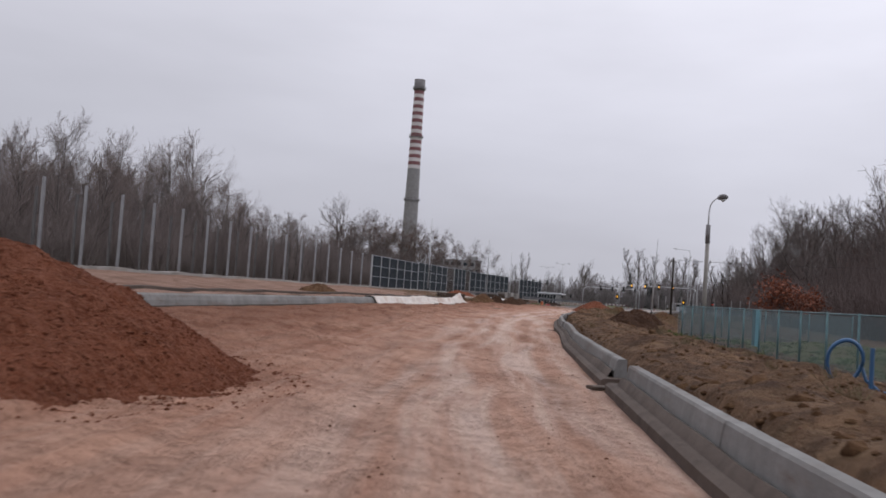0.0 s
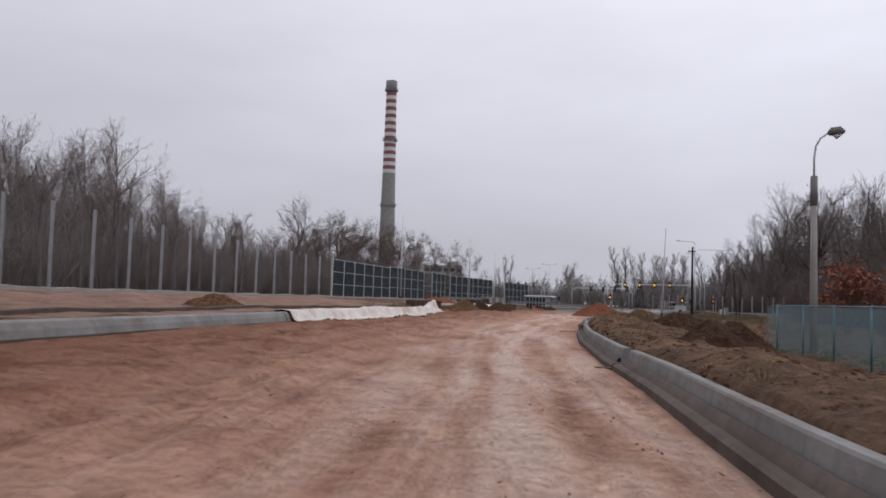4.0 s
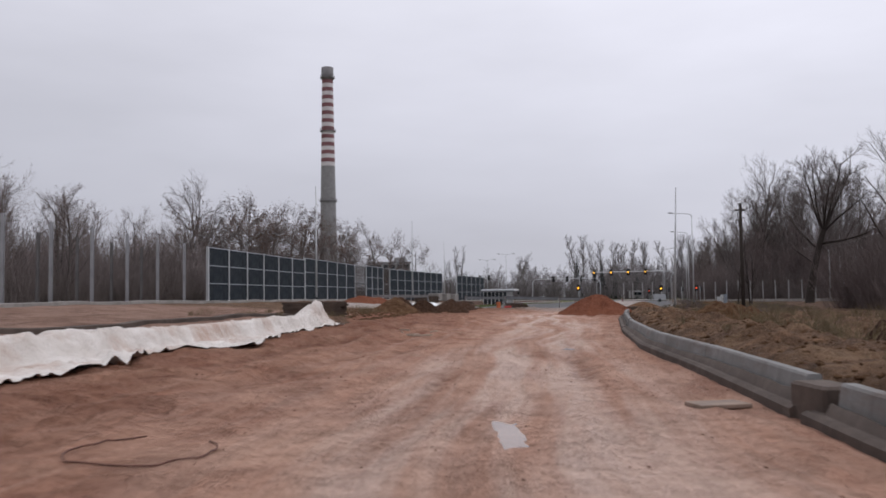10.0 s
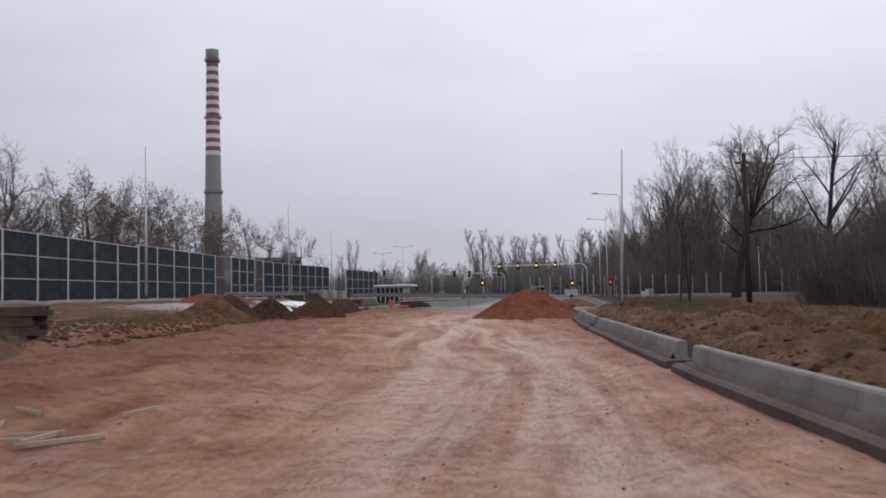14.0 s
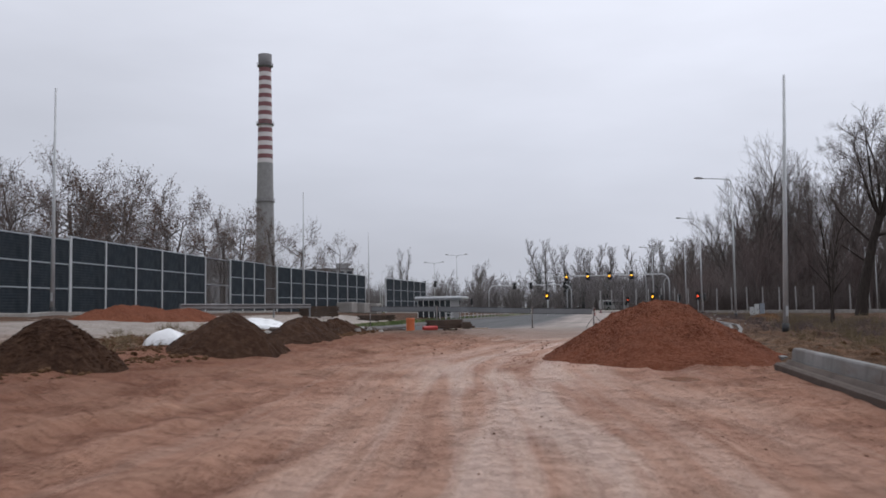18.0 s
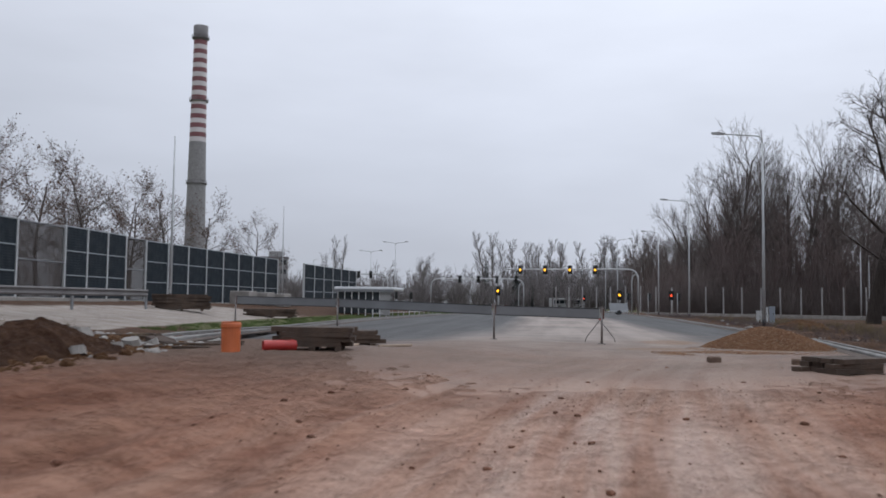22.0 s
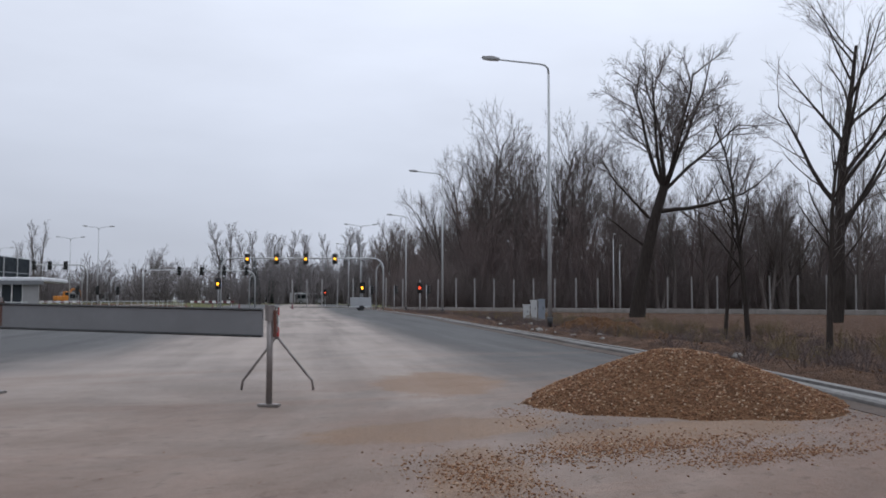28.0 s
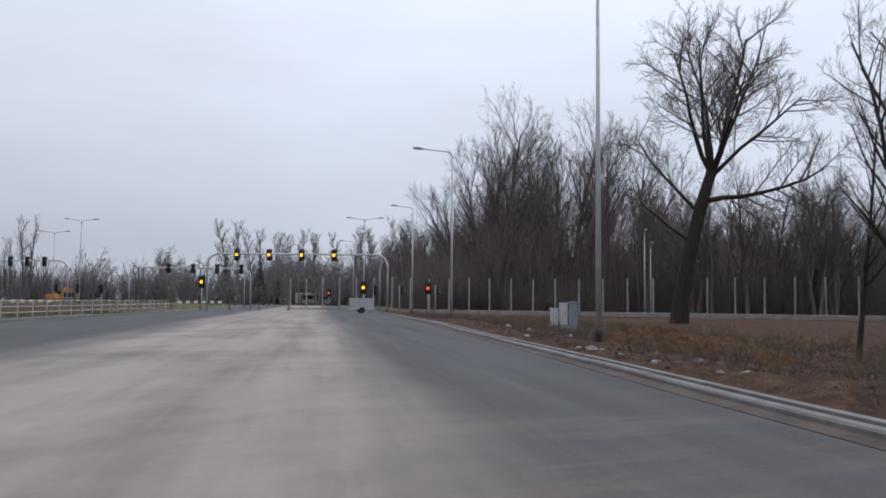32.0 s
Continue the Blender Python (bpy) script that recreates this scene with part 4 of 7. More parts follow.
# ---- heaps ----
def heap(name, label, cx, cy, rx, ry, turn, high, mat, seed, flat=0.12, rough=0.06, sink=0.04, rings=64, spokes=180, tops=(), lift=0.0):
    """A tipped heap: straight slopes at the angle of rest, a rounded crest and a ragged toe."""
    r = np.linspace(0, 1.06, rings)[:, None]
    a = np.linspace(0, 2 * np.pi, spokes + 1)[None, :]
    ragged = 1 + 0.10 * wave(np.cos(a) * 2, np.sin(a) * 2, seed, 0.8) + 0.035 * wave(np.cos(a) * 9, np.sin(a) * 9, seed + 1, 0.8)
    lx, ly = r * np.cos(a) * rx * ragged, r * np.sin(a) * ry * ragged
    c, s = math.cos(radians(turn)), math.sin(radians(turn))
    x, y = cx + lx * c - ly * s, cy + lx * s + ly * c
    q = np.clip(r + 0 * a, 0, 1)
    prof = (1 - np.sqrt(q * q + flat * flat)) / (1 - flat)
    prof = np.clip(prof, 0, 1) + 0.03 * (1 - smooth(q, 0.75, 1.0))
    for tx, ty, tr, th in tops:
        prof = np.maximum(prof, th * np.clip(1 - np.hypot(x - tx, y - ty) / tr, 0, 1))
    lump = rough * (wave(x, y, seed + 2, 0.9) + 0.6 * wave(x, y, seed + 3, 0.4) + 0.4 * wave(x, y, seed + 4, 0.17) + 0.3 * wave(x, y, seed + 5, 0.09)) * smooth(1.05 - q, 0, 0.2)
    z = height(x, y, False) + lift + high * prof + lump - sink * (q > 0.99)
    ob = new(name, grid_mesh(name, x[::-1], y[::-1], z[::-1], mat))
    return tagged(ob, label, "heap", group="heaps along the roadway")


def stones(name, label, area, count, size, mat, seed, kind="stuff", lift=0.0, on=None):
    """Loose stones as small irregular lumps, joined."""
    rng = np.random.default_rng(seed)
    g = 1.618
    base = np.array([(-1, g, 0), (1, g, 0), (-1, -g, 0), (1, -g, 0), (0, -1, g), (0, 1, g), (0, -1, -g), (0, 1, -g), (g, 0, -1), (g, 0, 1), (-g, 0, -1), (-g, 0, 1)]) / 1.9
    base = base * (1, 0.85, 0.6)
    tri = np.array([(0, 11, 5), (0, 5, 1), (0, 1, 7), (0, 7, 10), (0, 10, 11), (1, 5, 9), (5, 11, 4), (11, 10, 2), (10, 7, 6), (7, 1, 8),
                    (3, 9, 4), (3, 4, 2), (3, 2, 6), (3, 6, 8), (3, 8, 9), (4, 9, 5), (2, 4, 11), (6, 2, 10), (8, 6, 7), (9, 8, 1)])
    xs, ys = area(rng, count)
    zs = on(xs, ys) if on else height(xs, ys)
    sz = size * (0.4 + rng.random((count, 1, 1)) ** 2 * 1.4)
    v = base[None] * sz * (0.75 + 0.5 * rng.random((count, 12, 1)))
    ang = rng.random(count) * 6.283
    c, s = np.cos(ang)[:, None], np.sin(ang)[:, None]
    vx, vy = v[:, :, 0] * c - v[:, :, 1] * s, v[:, :, 0] * s + v[:, :, 1] * c
    pts = np.stack([vx + xs[:, None], vy + ys[:, None], v[:, :, 2] + zs[:, None] + lift], -1).reshape(-1, 3)
    f = (tri[None] + 12 * np.arange(count)[:, None, None]).reshape(-1, 3)
    me = bpy.data.meshes.new(name)
    me.from_pydata(pts.tolist(), [], f.tolist())
    me.materials.append(mat)
    return tagged(new(name, me), label, "stones", kind=kind)


heap("sand_mound", "tall heap of reddish brown crushed brick beside the roadway", -5.0, 9.4, 3.4, 3.8, 0, 1.2, M_RED, 11, 0.36, 0.032)
heap("sand_mound", "broad heap of reddish brown crushed brick on the roadway", 15.5, 106.5, 2.75, 4.3, -14, 1.34, M_RED, 21, 0.26, 0.032)
heap("gravel_mound", "low heap of coarse brown gravel spilling over the asphalt", 25.15, 130.3, 1.8, 2.05, 20, 0.63, M_GRAVEL, 31, 0.26, 0.012)
heap("soil_mound", "dark brown topsoil heap at the edge of the mud", 3.4, 100.6, 1.05, 1.35, 0, 0.78, M_SOIL, 41, 0.2, 0.04)
heap("soil_mound", "dark brown topsoil heap with loose scraps on it", 1.9, 98.6, 1.2, 1.5, 0, 0.85, M_SOIL, 53, 0.22, 0.05)
heap("soil_mound", "dark brown topsoil heap beside white foil", 5.3, 106.2, 1.25, 1.9, -10, 0.86, M_SOIL, 42, 0.22, 0.04)
heap("soil_mound", "dark brown topsoil heap with a rounded top", 6.5, 111.6, 1.1, 2.7, -14, 0.72, M_SOIL, 43, 0.28, 0.05)
heap("soil_mound", "light brown loam mound with dry grass", 1.7, 95.0, 1.55, 1.6, 0, 0.72, M_LOAM, 44, 0.25, 0.06)
heap("sand_mound", "long low ridge of reddish sand before the noise barrier", -1.6, 124.5, 1.5, 4.5, -14, 0.62, M_RED, 45, 0.3, 0.08)
heap("sand_mound", "low ridge of reddish sand in the unpaved strip", -0.6, 130.5, 1.7, 4.5, -14, 0.5, M_RED, 46, 0.3, 0.08)
heap("soil_mound", "low clotted earth mound along the roadbed", 7.0, 120.2, 1.3, 3.6, -14, 0.42, M_SOIL, 47, 0.3, 0.12)
heap("soil_mound", "dark earth mound on the grassy verge", 12.6, 61.8, 1.9, 2.2, 0, 0.95, M_SOIL, 48, 0.3, 0.14)
heap("soil_mound", "dark earth mound before the old fence", 8.2, 40.0, 1.5, 2.6, -10, 0.75, M_SOIL, 49, 0.3, 0.11)
heap("soil_mound", "small brown earth mound on the reddish sand", -8.4, 51.5, 1.1, 1.8, -10, 0.42, M_LOAM, 54, 0.3, 0.08)
heap("soil_mound", "brown earth mound on the verge", 13.3, 76.0, 1.0, 1.3, 0, 0.5, M_LOAM, 50, 0.3, 0.1)
heap("soil_mound", "low dark earth mound near the pavement edge", 38.6, 149.0, 1.5, 2.6, 0, 0.6, M_LOAM, 51, 0.3, 0.12)
heap("soil_mound", "low reddish earth mound beside the young trees", 41.5, 155.5, 1.8, 3.0, -15, 0.7, M_LOAM, 55, 0.3, 0.14)
heap("soil_mound", "brown earth bank on the verge", 21.5, 96.0, 1.6, 4.5, -10, 0.7, M_LOAM, 52, 0.3, 0.12)


def disc(cx, cy, r, inner=0.0):
    def pick(rng, n):
        a, q = rng.random(n) * 6.283, inner + (1 - inner) * np.sqrt(rng.random(n))
        return cx + np.cos(a) * q * r, cy + np.sin(a) * q * r
    return pick


def spill(cx, cy, sx, sy):
    return lambda rng, n: (cx + rng.normal(0, sx, n), cy + rng.normal(0, sy, n))


def strip(y0, y1, lo, hi, line):
    def pick(rng, n):
        y = y0 + (y1 - y0) * rng.random(n)
        return line(y) + lo + (hi - lo) * rng.random(n), y
    return pick


def slope(cx, cy, rx, ry, turn, high, flat, seed, rough):
    """Height of a heap's face, for stones that lie on it."""
    c, s = math.cos(radians(turn)), math.sin(radians(turn))

    def top(xs, ys):
        lx, ly = ((xs - cx) * c + (ys - cy) * s) / rx, (-(xs - cx) * s + (ys - cy) * c) / ry
        a = np.arctan2(ly, lx)
        ragged = 1 + 0.10 * wave(np.cos(a) * 2, np.sin(a) * 2, seed, 0.8) + 0.035 * wave(np.cos(a) * 9, np.sin(a) * 9, seed + 1, 0.8)
        q = np.hypot(lx, ly) / ragged
        lump = rough * (wave(xs, ys, seed + 2, 0.9) + 0.6 * wave(xs, ys, seed + 3, 0.4) + 0.4 * wave(xs, ys, seed + 4, 0.17)) * smooth(1.05 - q, 0, 0.2)
        return height(xs, ys, False) + lump + high * (np.clip((1 - np.sqrt(q * q + flat * flat)) / (1 - flat), 0, 1) + 0.03 * (1 - smooth(q, 0.75, 1.0)))
    return top


def gravel_top(xs, ys):
    return slope(25.15, 130.3, 1.8, 2.05, 20, 0.63, 0.26, 31, 0.012)(xs, ys) + 0.004


stones("gravel", "loose brown pebbles of the gravel heap", disc(25.15, 130.3, 1.95), 22000, 0.011, M_PEBBLE, 5, on=gravel_top)
stones("gravel", "loose brown pebbles scattered on the asphalt", disc(24.4, 129.0, 2.2, 0.3), 2200, 0.008, M_PEBBLE, 6, lift=0.026)
stones("gravel", "trail of spilt brown pebbles on the asphalt", spill(20.9, 127.2, 0.22, 0.5), 1500, 0.007, M_PEBBLE, 61, lift=0.028)
stones("gravel", "trail of spilt brown pebbles on the asphalt", spill(22.5, 127.75, 0.75, 0.26), 3600, 0.007, M_PEBBLE, 62, lift=0.028)
stones("gravel", "trail of spilt brown pebbles on the asphalt", spill(23.4, 127.0, 0.5, 0.14), 1500, 0.007, M_PEBBLE, 63, lift=0.028)
stones("rubble", "reddish brick crumbs on the face of the heap", disc(-5.0, 9.4, 3.4), 9000, 0.018, M_RED, 71, on=slope(-5.0, 9.4, 3.4, 3.8, 0, 1.2, 0.36, 11, 0.032))
stones("rubble", "reddish brick crumbs on the face of the heap", disc(15.5, 106.5, 2.7), 6000, 0.018, M_RED, 72, on=slope(15.5, 106.5, 2.75, 4.3, -14, 1.34, 0.26, 21, 0.032))
stones("clods", "dark clods on the soil heap", disc(3.4, 100.6, 1.0), 1200, 0.022, M_SOIL, 73, on=slope(3.4, 100.6, 1.05, 1.35, 0, 0.78, 0.2, 41, 0.04))
stones("rubble", "reddish crumbs at the foot of the sand heap", disc(-4.9, 9.5, 3.9, 0.8), 900, 0.017, M_RED, 7)
stones("rubble", "reddish crumbs at the foot of the sand heap", disc(15.5, 106.0, 3.9, 0.6), 700, 0.016, M_RED, 8)
stones("clods", "small dark clods and stones strewn on the mud", strip(3, 126, -6, 5, X_C), 6000, 0.011, M_CRUMB, 9)
stones("clods", "dark clods of earth on the verge", strip(2, 104, 0.4, 8, X_R), 9000, 0.035, M_LOAM, 10)
stones("clods", "large broken clods and sods on the verge", strip(2, 112, 0.5, 9, X_R), 2600, 0.09, M_LOAM, 14, lift=-0.03)
stones("clods", "dark clods of earth on the verge", strip(2, 165, 0.6, 10, X_R), 6000, 0.03, M_LOAM, 12)
stones("clods", "small dark clods strewn where mud meets asphalt", strip(113, 129, -6, 4, X_C), 1600, 0.008, M_CRUMB, 29, lift=0.02)
stones("clods", "flat dark clods and wood scraps on the muddy roadway", strip(109, 125, -4, 6, X_C), 150, 0.03, M_CRUMB, 38, lift=0.008)
stones("clods", "large clods and broken sods beside the roadbed", strip(110, 127, -3.8, 0.9, X_L), 900, 0.085, M_LOAM, 37)
stones("clods", "clotted earth beside the roadbed", strip(82, 128, -5, 0.6, X_L), 7000, 0.055, M_LOAM, 13)

stones("rubble", "broken pale concrete rubble on the bare earth", strip(136, 166, 0.9, 6, X_R), 90, 0.09, M_OLD, 31)
stones("rubble", "broken concrete and bricks beside the kerb end", strip(119, 130, -3.2, 1.0, X_L), 260, 0.08, M_OLD, 32)

for n, (px, py, rx, ry, turn) in enumerate(PUDDLES):
    a = np.linspace(0, 2 * np.pi, 49)[None, :]
    r = np.linspace(0, 1, 6)[:, None]
    edge = 0.85 + 0.34 * wave(np.cos(a) * 2, np.sin(a) * 2, 60 + n, 0.7) + 0.2 * wave(np.cos(a) * 6, np.sin(a) * 6, 64 + n, 0.7)
    lx, ly = r * np.cos(a) * rx * edge, r * np.sin(a) * ry * edge
    c, s = math.cos(-turn), math.sin(-turn)
    x, y = px + lx * c - ly * s, py + lx * s + ly * c
    level = -0.004
    tagged(new("puddle", grid_mesh("puddle", x[::-1], y[::-1], np.full_like(x, level), M_WATER)), "shallow puddle of muddy brown water", "puddle", group="puddles on the mud")


# ---- sheeting and foil ----
def draped_sheet():
    ys = np.linspace(46.6, 75.6, 330)
    u = np.linspace(0, 1, 44)
    yy_, uu = np.meshgrid(ys, u, indexing="ij")
    xl = X_L(yy_)
    reach = 0.62 + 0.3 * wave(yy_, 0 * yy_, 71, 2.4) + 0.16 * np.sin(yy_ * 0.7)
    reach = reach * (1 - 0.72 * smooth(yy_, 66, 70)) + 0.045 * wave(yy_, 0 * yy_, 75, 0.6)
    lateral = -0.75 + uu * (1.0 + reach)
    x = xl + lateral + 0.06 * wave(yy_, uu * 2, 76, 0.8)
    over = 0.335 + 0.40 * (1 - smooth(lateral, -0.12, 0.2)) - 0.1 * smooth(-lateral, 0.45, 0.75)
    pile = np.exp(-(((yy_ - 74.3) / 0.7) ** 2)) * np.clip(1 - np.abs(lateral + 0.1) / 0.75, 0, 1) * 0.5
    pile = pile + 0.14 * np.exp(-(((yy_ - 59.5) / 2.0) ** 2)) * np.abs(wave(yy_, uu * 3, 77, 0.55))
    fold = 0.075 * (1 - np.abs(wave(yy_ * 1.2, uu * 2.2, 72, 0.45))) ** 2 + 0.05 * (1 - np.abs(wave(yy_ + uu * 2, uu * 5, 73, 0.3))) ** 2 + 0.03 * wave(yy_, uu * 8, 74, 0.16)
    z = np.maximum(over + pile + fold * (0.35 + 0.65 * smooth(uu, 0.2, 0.6)), height(x, yy_) + 0.012 + 0.4 * np.abs(fold))
    return tagged(new("ground_sheet", grid_mesh("ground_sheet", x, yy_, z, M_SHEET)), "long white geotextile sheet draped and crumpled over the kerb wall", "sheet")


draped_sheet()


def foil(cx, cy, rx, ry, turn, high, seed, label):
    u = np.linspace(-1, 1, 34)
    uu, vv = np.meshgrid(u, u, indexing="ij")
    c, s = math.cos(radians(turn)), math.sin(radians(turn))
    lx = uu * rx * (1 + 0.15 * wave(uu, vv, seed, 0.7))
    ly = vv * ry * (1 + 0.2 * wave(uu, vv, seed + 1, 0.6))
    x, y = cx + lx * c - ly * s, cy + lx * s + ly * c
    q = np.clip(1 - np.maximum(np.abs(uu), np.abs(vv)), 0, 1)
    z = height(x, y) + 0.02 + high * np.sqrt(q) * (0.7 + 0.4 * wave(x, y, seed + 2, 0.8)) + 0.09 * np.abs(wave(x, y, seed + 3, 0.35)) * np.sqrt(q)
    return tagged(new("plastic_foil", grid_mesh("plastic_foil", x, y, z, M_FILM)), label, "foil", group="foil among the earth heaps")


foil(3.7, 121.6, 1.5, 0.75, -12, 0.62, 81, "crumpled white plastic foil over a heap of earth")
foil(3.6, 107.6, 0.5, 0.4, -10, 0.62, 85, "torn white plastic foil against a soil heap")
foil(2.5, 101.6, 0.35, 0.5, 30, 0.3, 88, "scrap of white plastic foil on the loose earth")
foil(9.0, 25.3, 0.2, 0.2, 0, 0.15, 91, "small white plastic bag on the verge")
foil(7.15, 16.2, 0.13, 0.15, 0, 0.18, 94, "small white plastic bag beside the fence")


# ---- posts and noise barrier ----
NB_A, NB_D = Vector((-12.92, 113.3)), Vector((0.1914, 0.9815))


def h_post(high, mat, name, label, w=0.16, d=0.16):
    """An upright H-beam on a base plate."""
    ob = thing(name, label, "post")
    sh = Shape()
    t = 0.022
    sh.box(-w / 2, w / 2, -d / 2, -d / 2 + t, 0, high).box(-w / 2, w / 2, d / 2 - t, d / 2, 0, high).box(-t / 2, t / 2, -d / 2 + t, d / 2 - t, 0, high)
    part("beam", sh, mat, ob)
    part("base_plate", box(-w, w, -d, d, 0, 0.03), M_TAR, ob)
    return ob


post_kind = {}
for k in range(1, 24):
    for row, (off, mat, tag) in enumerate(((0.0, M_POST, "pale grey bare steel post awaiting noise barrier panels"), (-2.6, M_RUSTPOST, "dull dark steel post behind the pale ones"))):
        p = NB_A - NB_D * (4.0 * k + (1.3 if row else 0))
        x, y = p.x + off * NB_D.y, p.y - off * NB_D.x
        top = 5.35 + 0.0185 * (113.3 - y) - 0.25 * row
        zb = hz(x, y) - 0.03
        key = (row, round(top - zb, 1))
        if key not in post_kind:
            post_kind[key] = h_post(key[1], mat, "steel_post", tag, 0.15 if row == 0 else 0.14)
            post_kind[key]["group"] = "row of steel posts"
            post_kind[key].matrix_basis = pose(x, y, zb, 0, 0, -11)
        else:
            copy_thing(post_kind[key], pose(x, y, zb, random.uniform(-0.5, 0.5), random.uniform(-0.5, 0.5), -11))


def barrier(a, b, bays, z0, z1, label):
    a, b = Vector(a), Vector(b)
    d = (b - a) / bays
    turn = math.degrees(math.atan2(-d.x, d.y))
    top = thing("noise_barrier", label, "noise barrier", pose(a.x, a.y, 0, 0, 0, turn), "noise barrier sections")
    L = d.length
    post_me = box(-0.1, 0.1, -0.09, 0.09, -0.3, 1.0, bevel=0.01).mesh("post", M_GALV)
    panel_me = {}
    rows = 3
    step = (z1 - z0) / rows
    sh = Shape()
    wavy = []
    for q in range(9):
        zz_ = 0.03 + (step - 0.06) * q / 9
        wavy += [(0.052, zz_), (0.06, zz_ + 0.03), (0.06, zz_ + (step - 0.06) / 9 - 0.03)]
    wavy += [(0.05, step - 0.03), (-0.06, step - 0.03), (-0.06, 0.03)]
    k = len(wavy)
    sh.add([(u, yy0, v) for yy0 in (0.1, L - 0.1) for u, v in wavy], [(i, (i + 1) % k, k + (i + 1) % k, k + i) for i in range(k)] + [tuple(range(k - 1, -1, -1)), tuple(range(k, 2 * k))])
    panel_me = sh.mesh("panel", M_PANEL)
    rail_me = Shape().box(-0.075, 0.085, 0.1, L - 0.1, -0.035, 0.035).mesh("rail", M_FRAME)
    plinth = Shape().box(-0.09, 0.1, 0.1, L - 0.1, -0.5, 0.0).mesh("plinth", M_OLD)
    for i in range(bays + 1):
        ob = part("post", post_me, None, top, at=pose(0, i * L, z0) @ Matrix.Diagonal((1, 1, z1 - z0 + 0.06, 1)))
    for i in range(bays):
        part("plinth", plinth, None, top, at=pose(0, i * L, z0))
        for r in range(rows):
            part("panel", panel_me, None, top, at=pose(0, i * L, z0 + r * step))
            part("rail", rail_me, None, top, at=pose(0, i * L, z0 + (r + 1) * step))
    return top


e = NB_A + NB_D * 44.0
barrier((NB_A.x, NB_A.y), (-8.4, 136.6), 6, 1.28, 5.42, "dark green noise barrier of three panel rows in grey rails")
barrier((-8.38, 136.7), (e.x, e.y), 5, 1.34, 5.62, "dark green noise barrier of three panel rows beside a gap")
barrier((-3.3, 161.5), (-1.3, 169.2), 3, 1.2, 5.7, "short dark green noise barrier between two gaps")
barrier((-0.4, 171.7), (8.1, 197.4), 8, 1.05, 5.55, "dark green noise barrier of three panel rows")
barrier((10.8, 200.5), (17.4, 221.0), 6, 0.9, 5.3, "far dark green noise barrier section")


def glazed_bay(a, b, z0, z1):
    """A see-through smoked bay closing a gap between two barrier sections."""
    a, b = Vector(a), Vector(b)
    d = b - a
    top = thing("glazed_bay", "smoked see-through bay between two noise barrier sections", "noise barrier", pose(a.x, a.y, 0, 0, 0, math.degrees(math.atan2(-d.x, d.y))), "glazed barrier bays")
    L = d.length
    part("pane", box(-0.01, 0.01, 0.12, L - 0.12, z0, z1), M_SMOKED, top, "smoked acrylic pane")
    for z in (z0, (z0 + z1) / 2, z1):
        part("rail", box(-0.05, 0.05, 0.12, L - 0.12, z - 0.04, z + 0.04), M_BOARD, top)


glazed_bay((e.x, e.y), (-3.3, 161.5), 1.3, 5.6)
glazed_bay((-1.3, 169.2), (-0.4, 171.7), 1.2, 5.6)


# ---- masts and lamps ----
def mast(x, y, high, label, r0=0.1, group="bare masts", lean=0.0):
    ob = thing("mast", label, "mast", pose(x, y, hz(x, y) - 0.02, 0, lean, 0), group)
    part("pole", Shape().tube([(0, 0, 0.0), (0, 0, high * 0.5), (0, 0, high)], [r0, r0 * 0.72, r0 * 0.42], 10), M_GALV, ob, soft=True)
    part("sleeve", Shape().tube([(0, 0, 0), (0, 0, 0.42)], r0 * 1.3, 10), M_TAR, ob, "black base sleeve", True)
    part("hatch", box(-0.045, 0.045, -r0 - 0.01, -r0 + 0.03, 0.7, 1.1), M_GALV, ob)
    return ob


mast(24.7, 118.6, 10.3, "slender grey steel mast with a black base on the verge", 0.11, lean=2.0)
mast(-6.2, 127.8, 10.8, "tall bare grey mast before the noise barrier")
mast(2.9, 162.2, 10.6, "tall bare grey mast before the noise barrier")
mast(8.6, 198.5, 10.5, "tall bare grey mast before the far noise barrier")


def lamp_head(parent, m):
    sh = Shape()
    sh.add([(-0.14, 0, 0.03), (0.14, 0, 0.03), (0.17, 0.35, 0.07), (-0.17, 0.35, 0.07), (-0.1, 0.75, 0.02), (0.1, 0.75, 0.02),
            (-0.12, 0, -0.05), (0.12, 0, -0.05), (0.14, 0.35, -0.07), (-0.14, 0.35, -0.07), (-0.09, 0.75, -0.03), (0.09, 0.75, -0.03)],
           [(0, 1, 2, 3), (3, 2, 5, 4), (7, 6, 9, 8), (8, 9, 10, 11), (0, 3, 9, 6), (3, 4, 10, 9), (2, 1, 7, 8), (5, 2, 8, 11), (1, 0, 6, 7), (4, 5, 11, 10)])
    hd = part("head", sh, M_LAMP, parent, at=m)
    part("diffuser", box(-0.1, 0.1, 0.3, 0.68, -0.085, -0.06), M_CAB, hd)


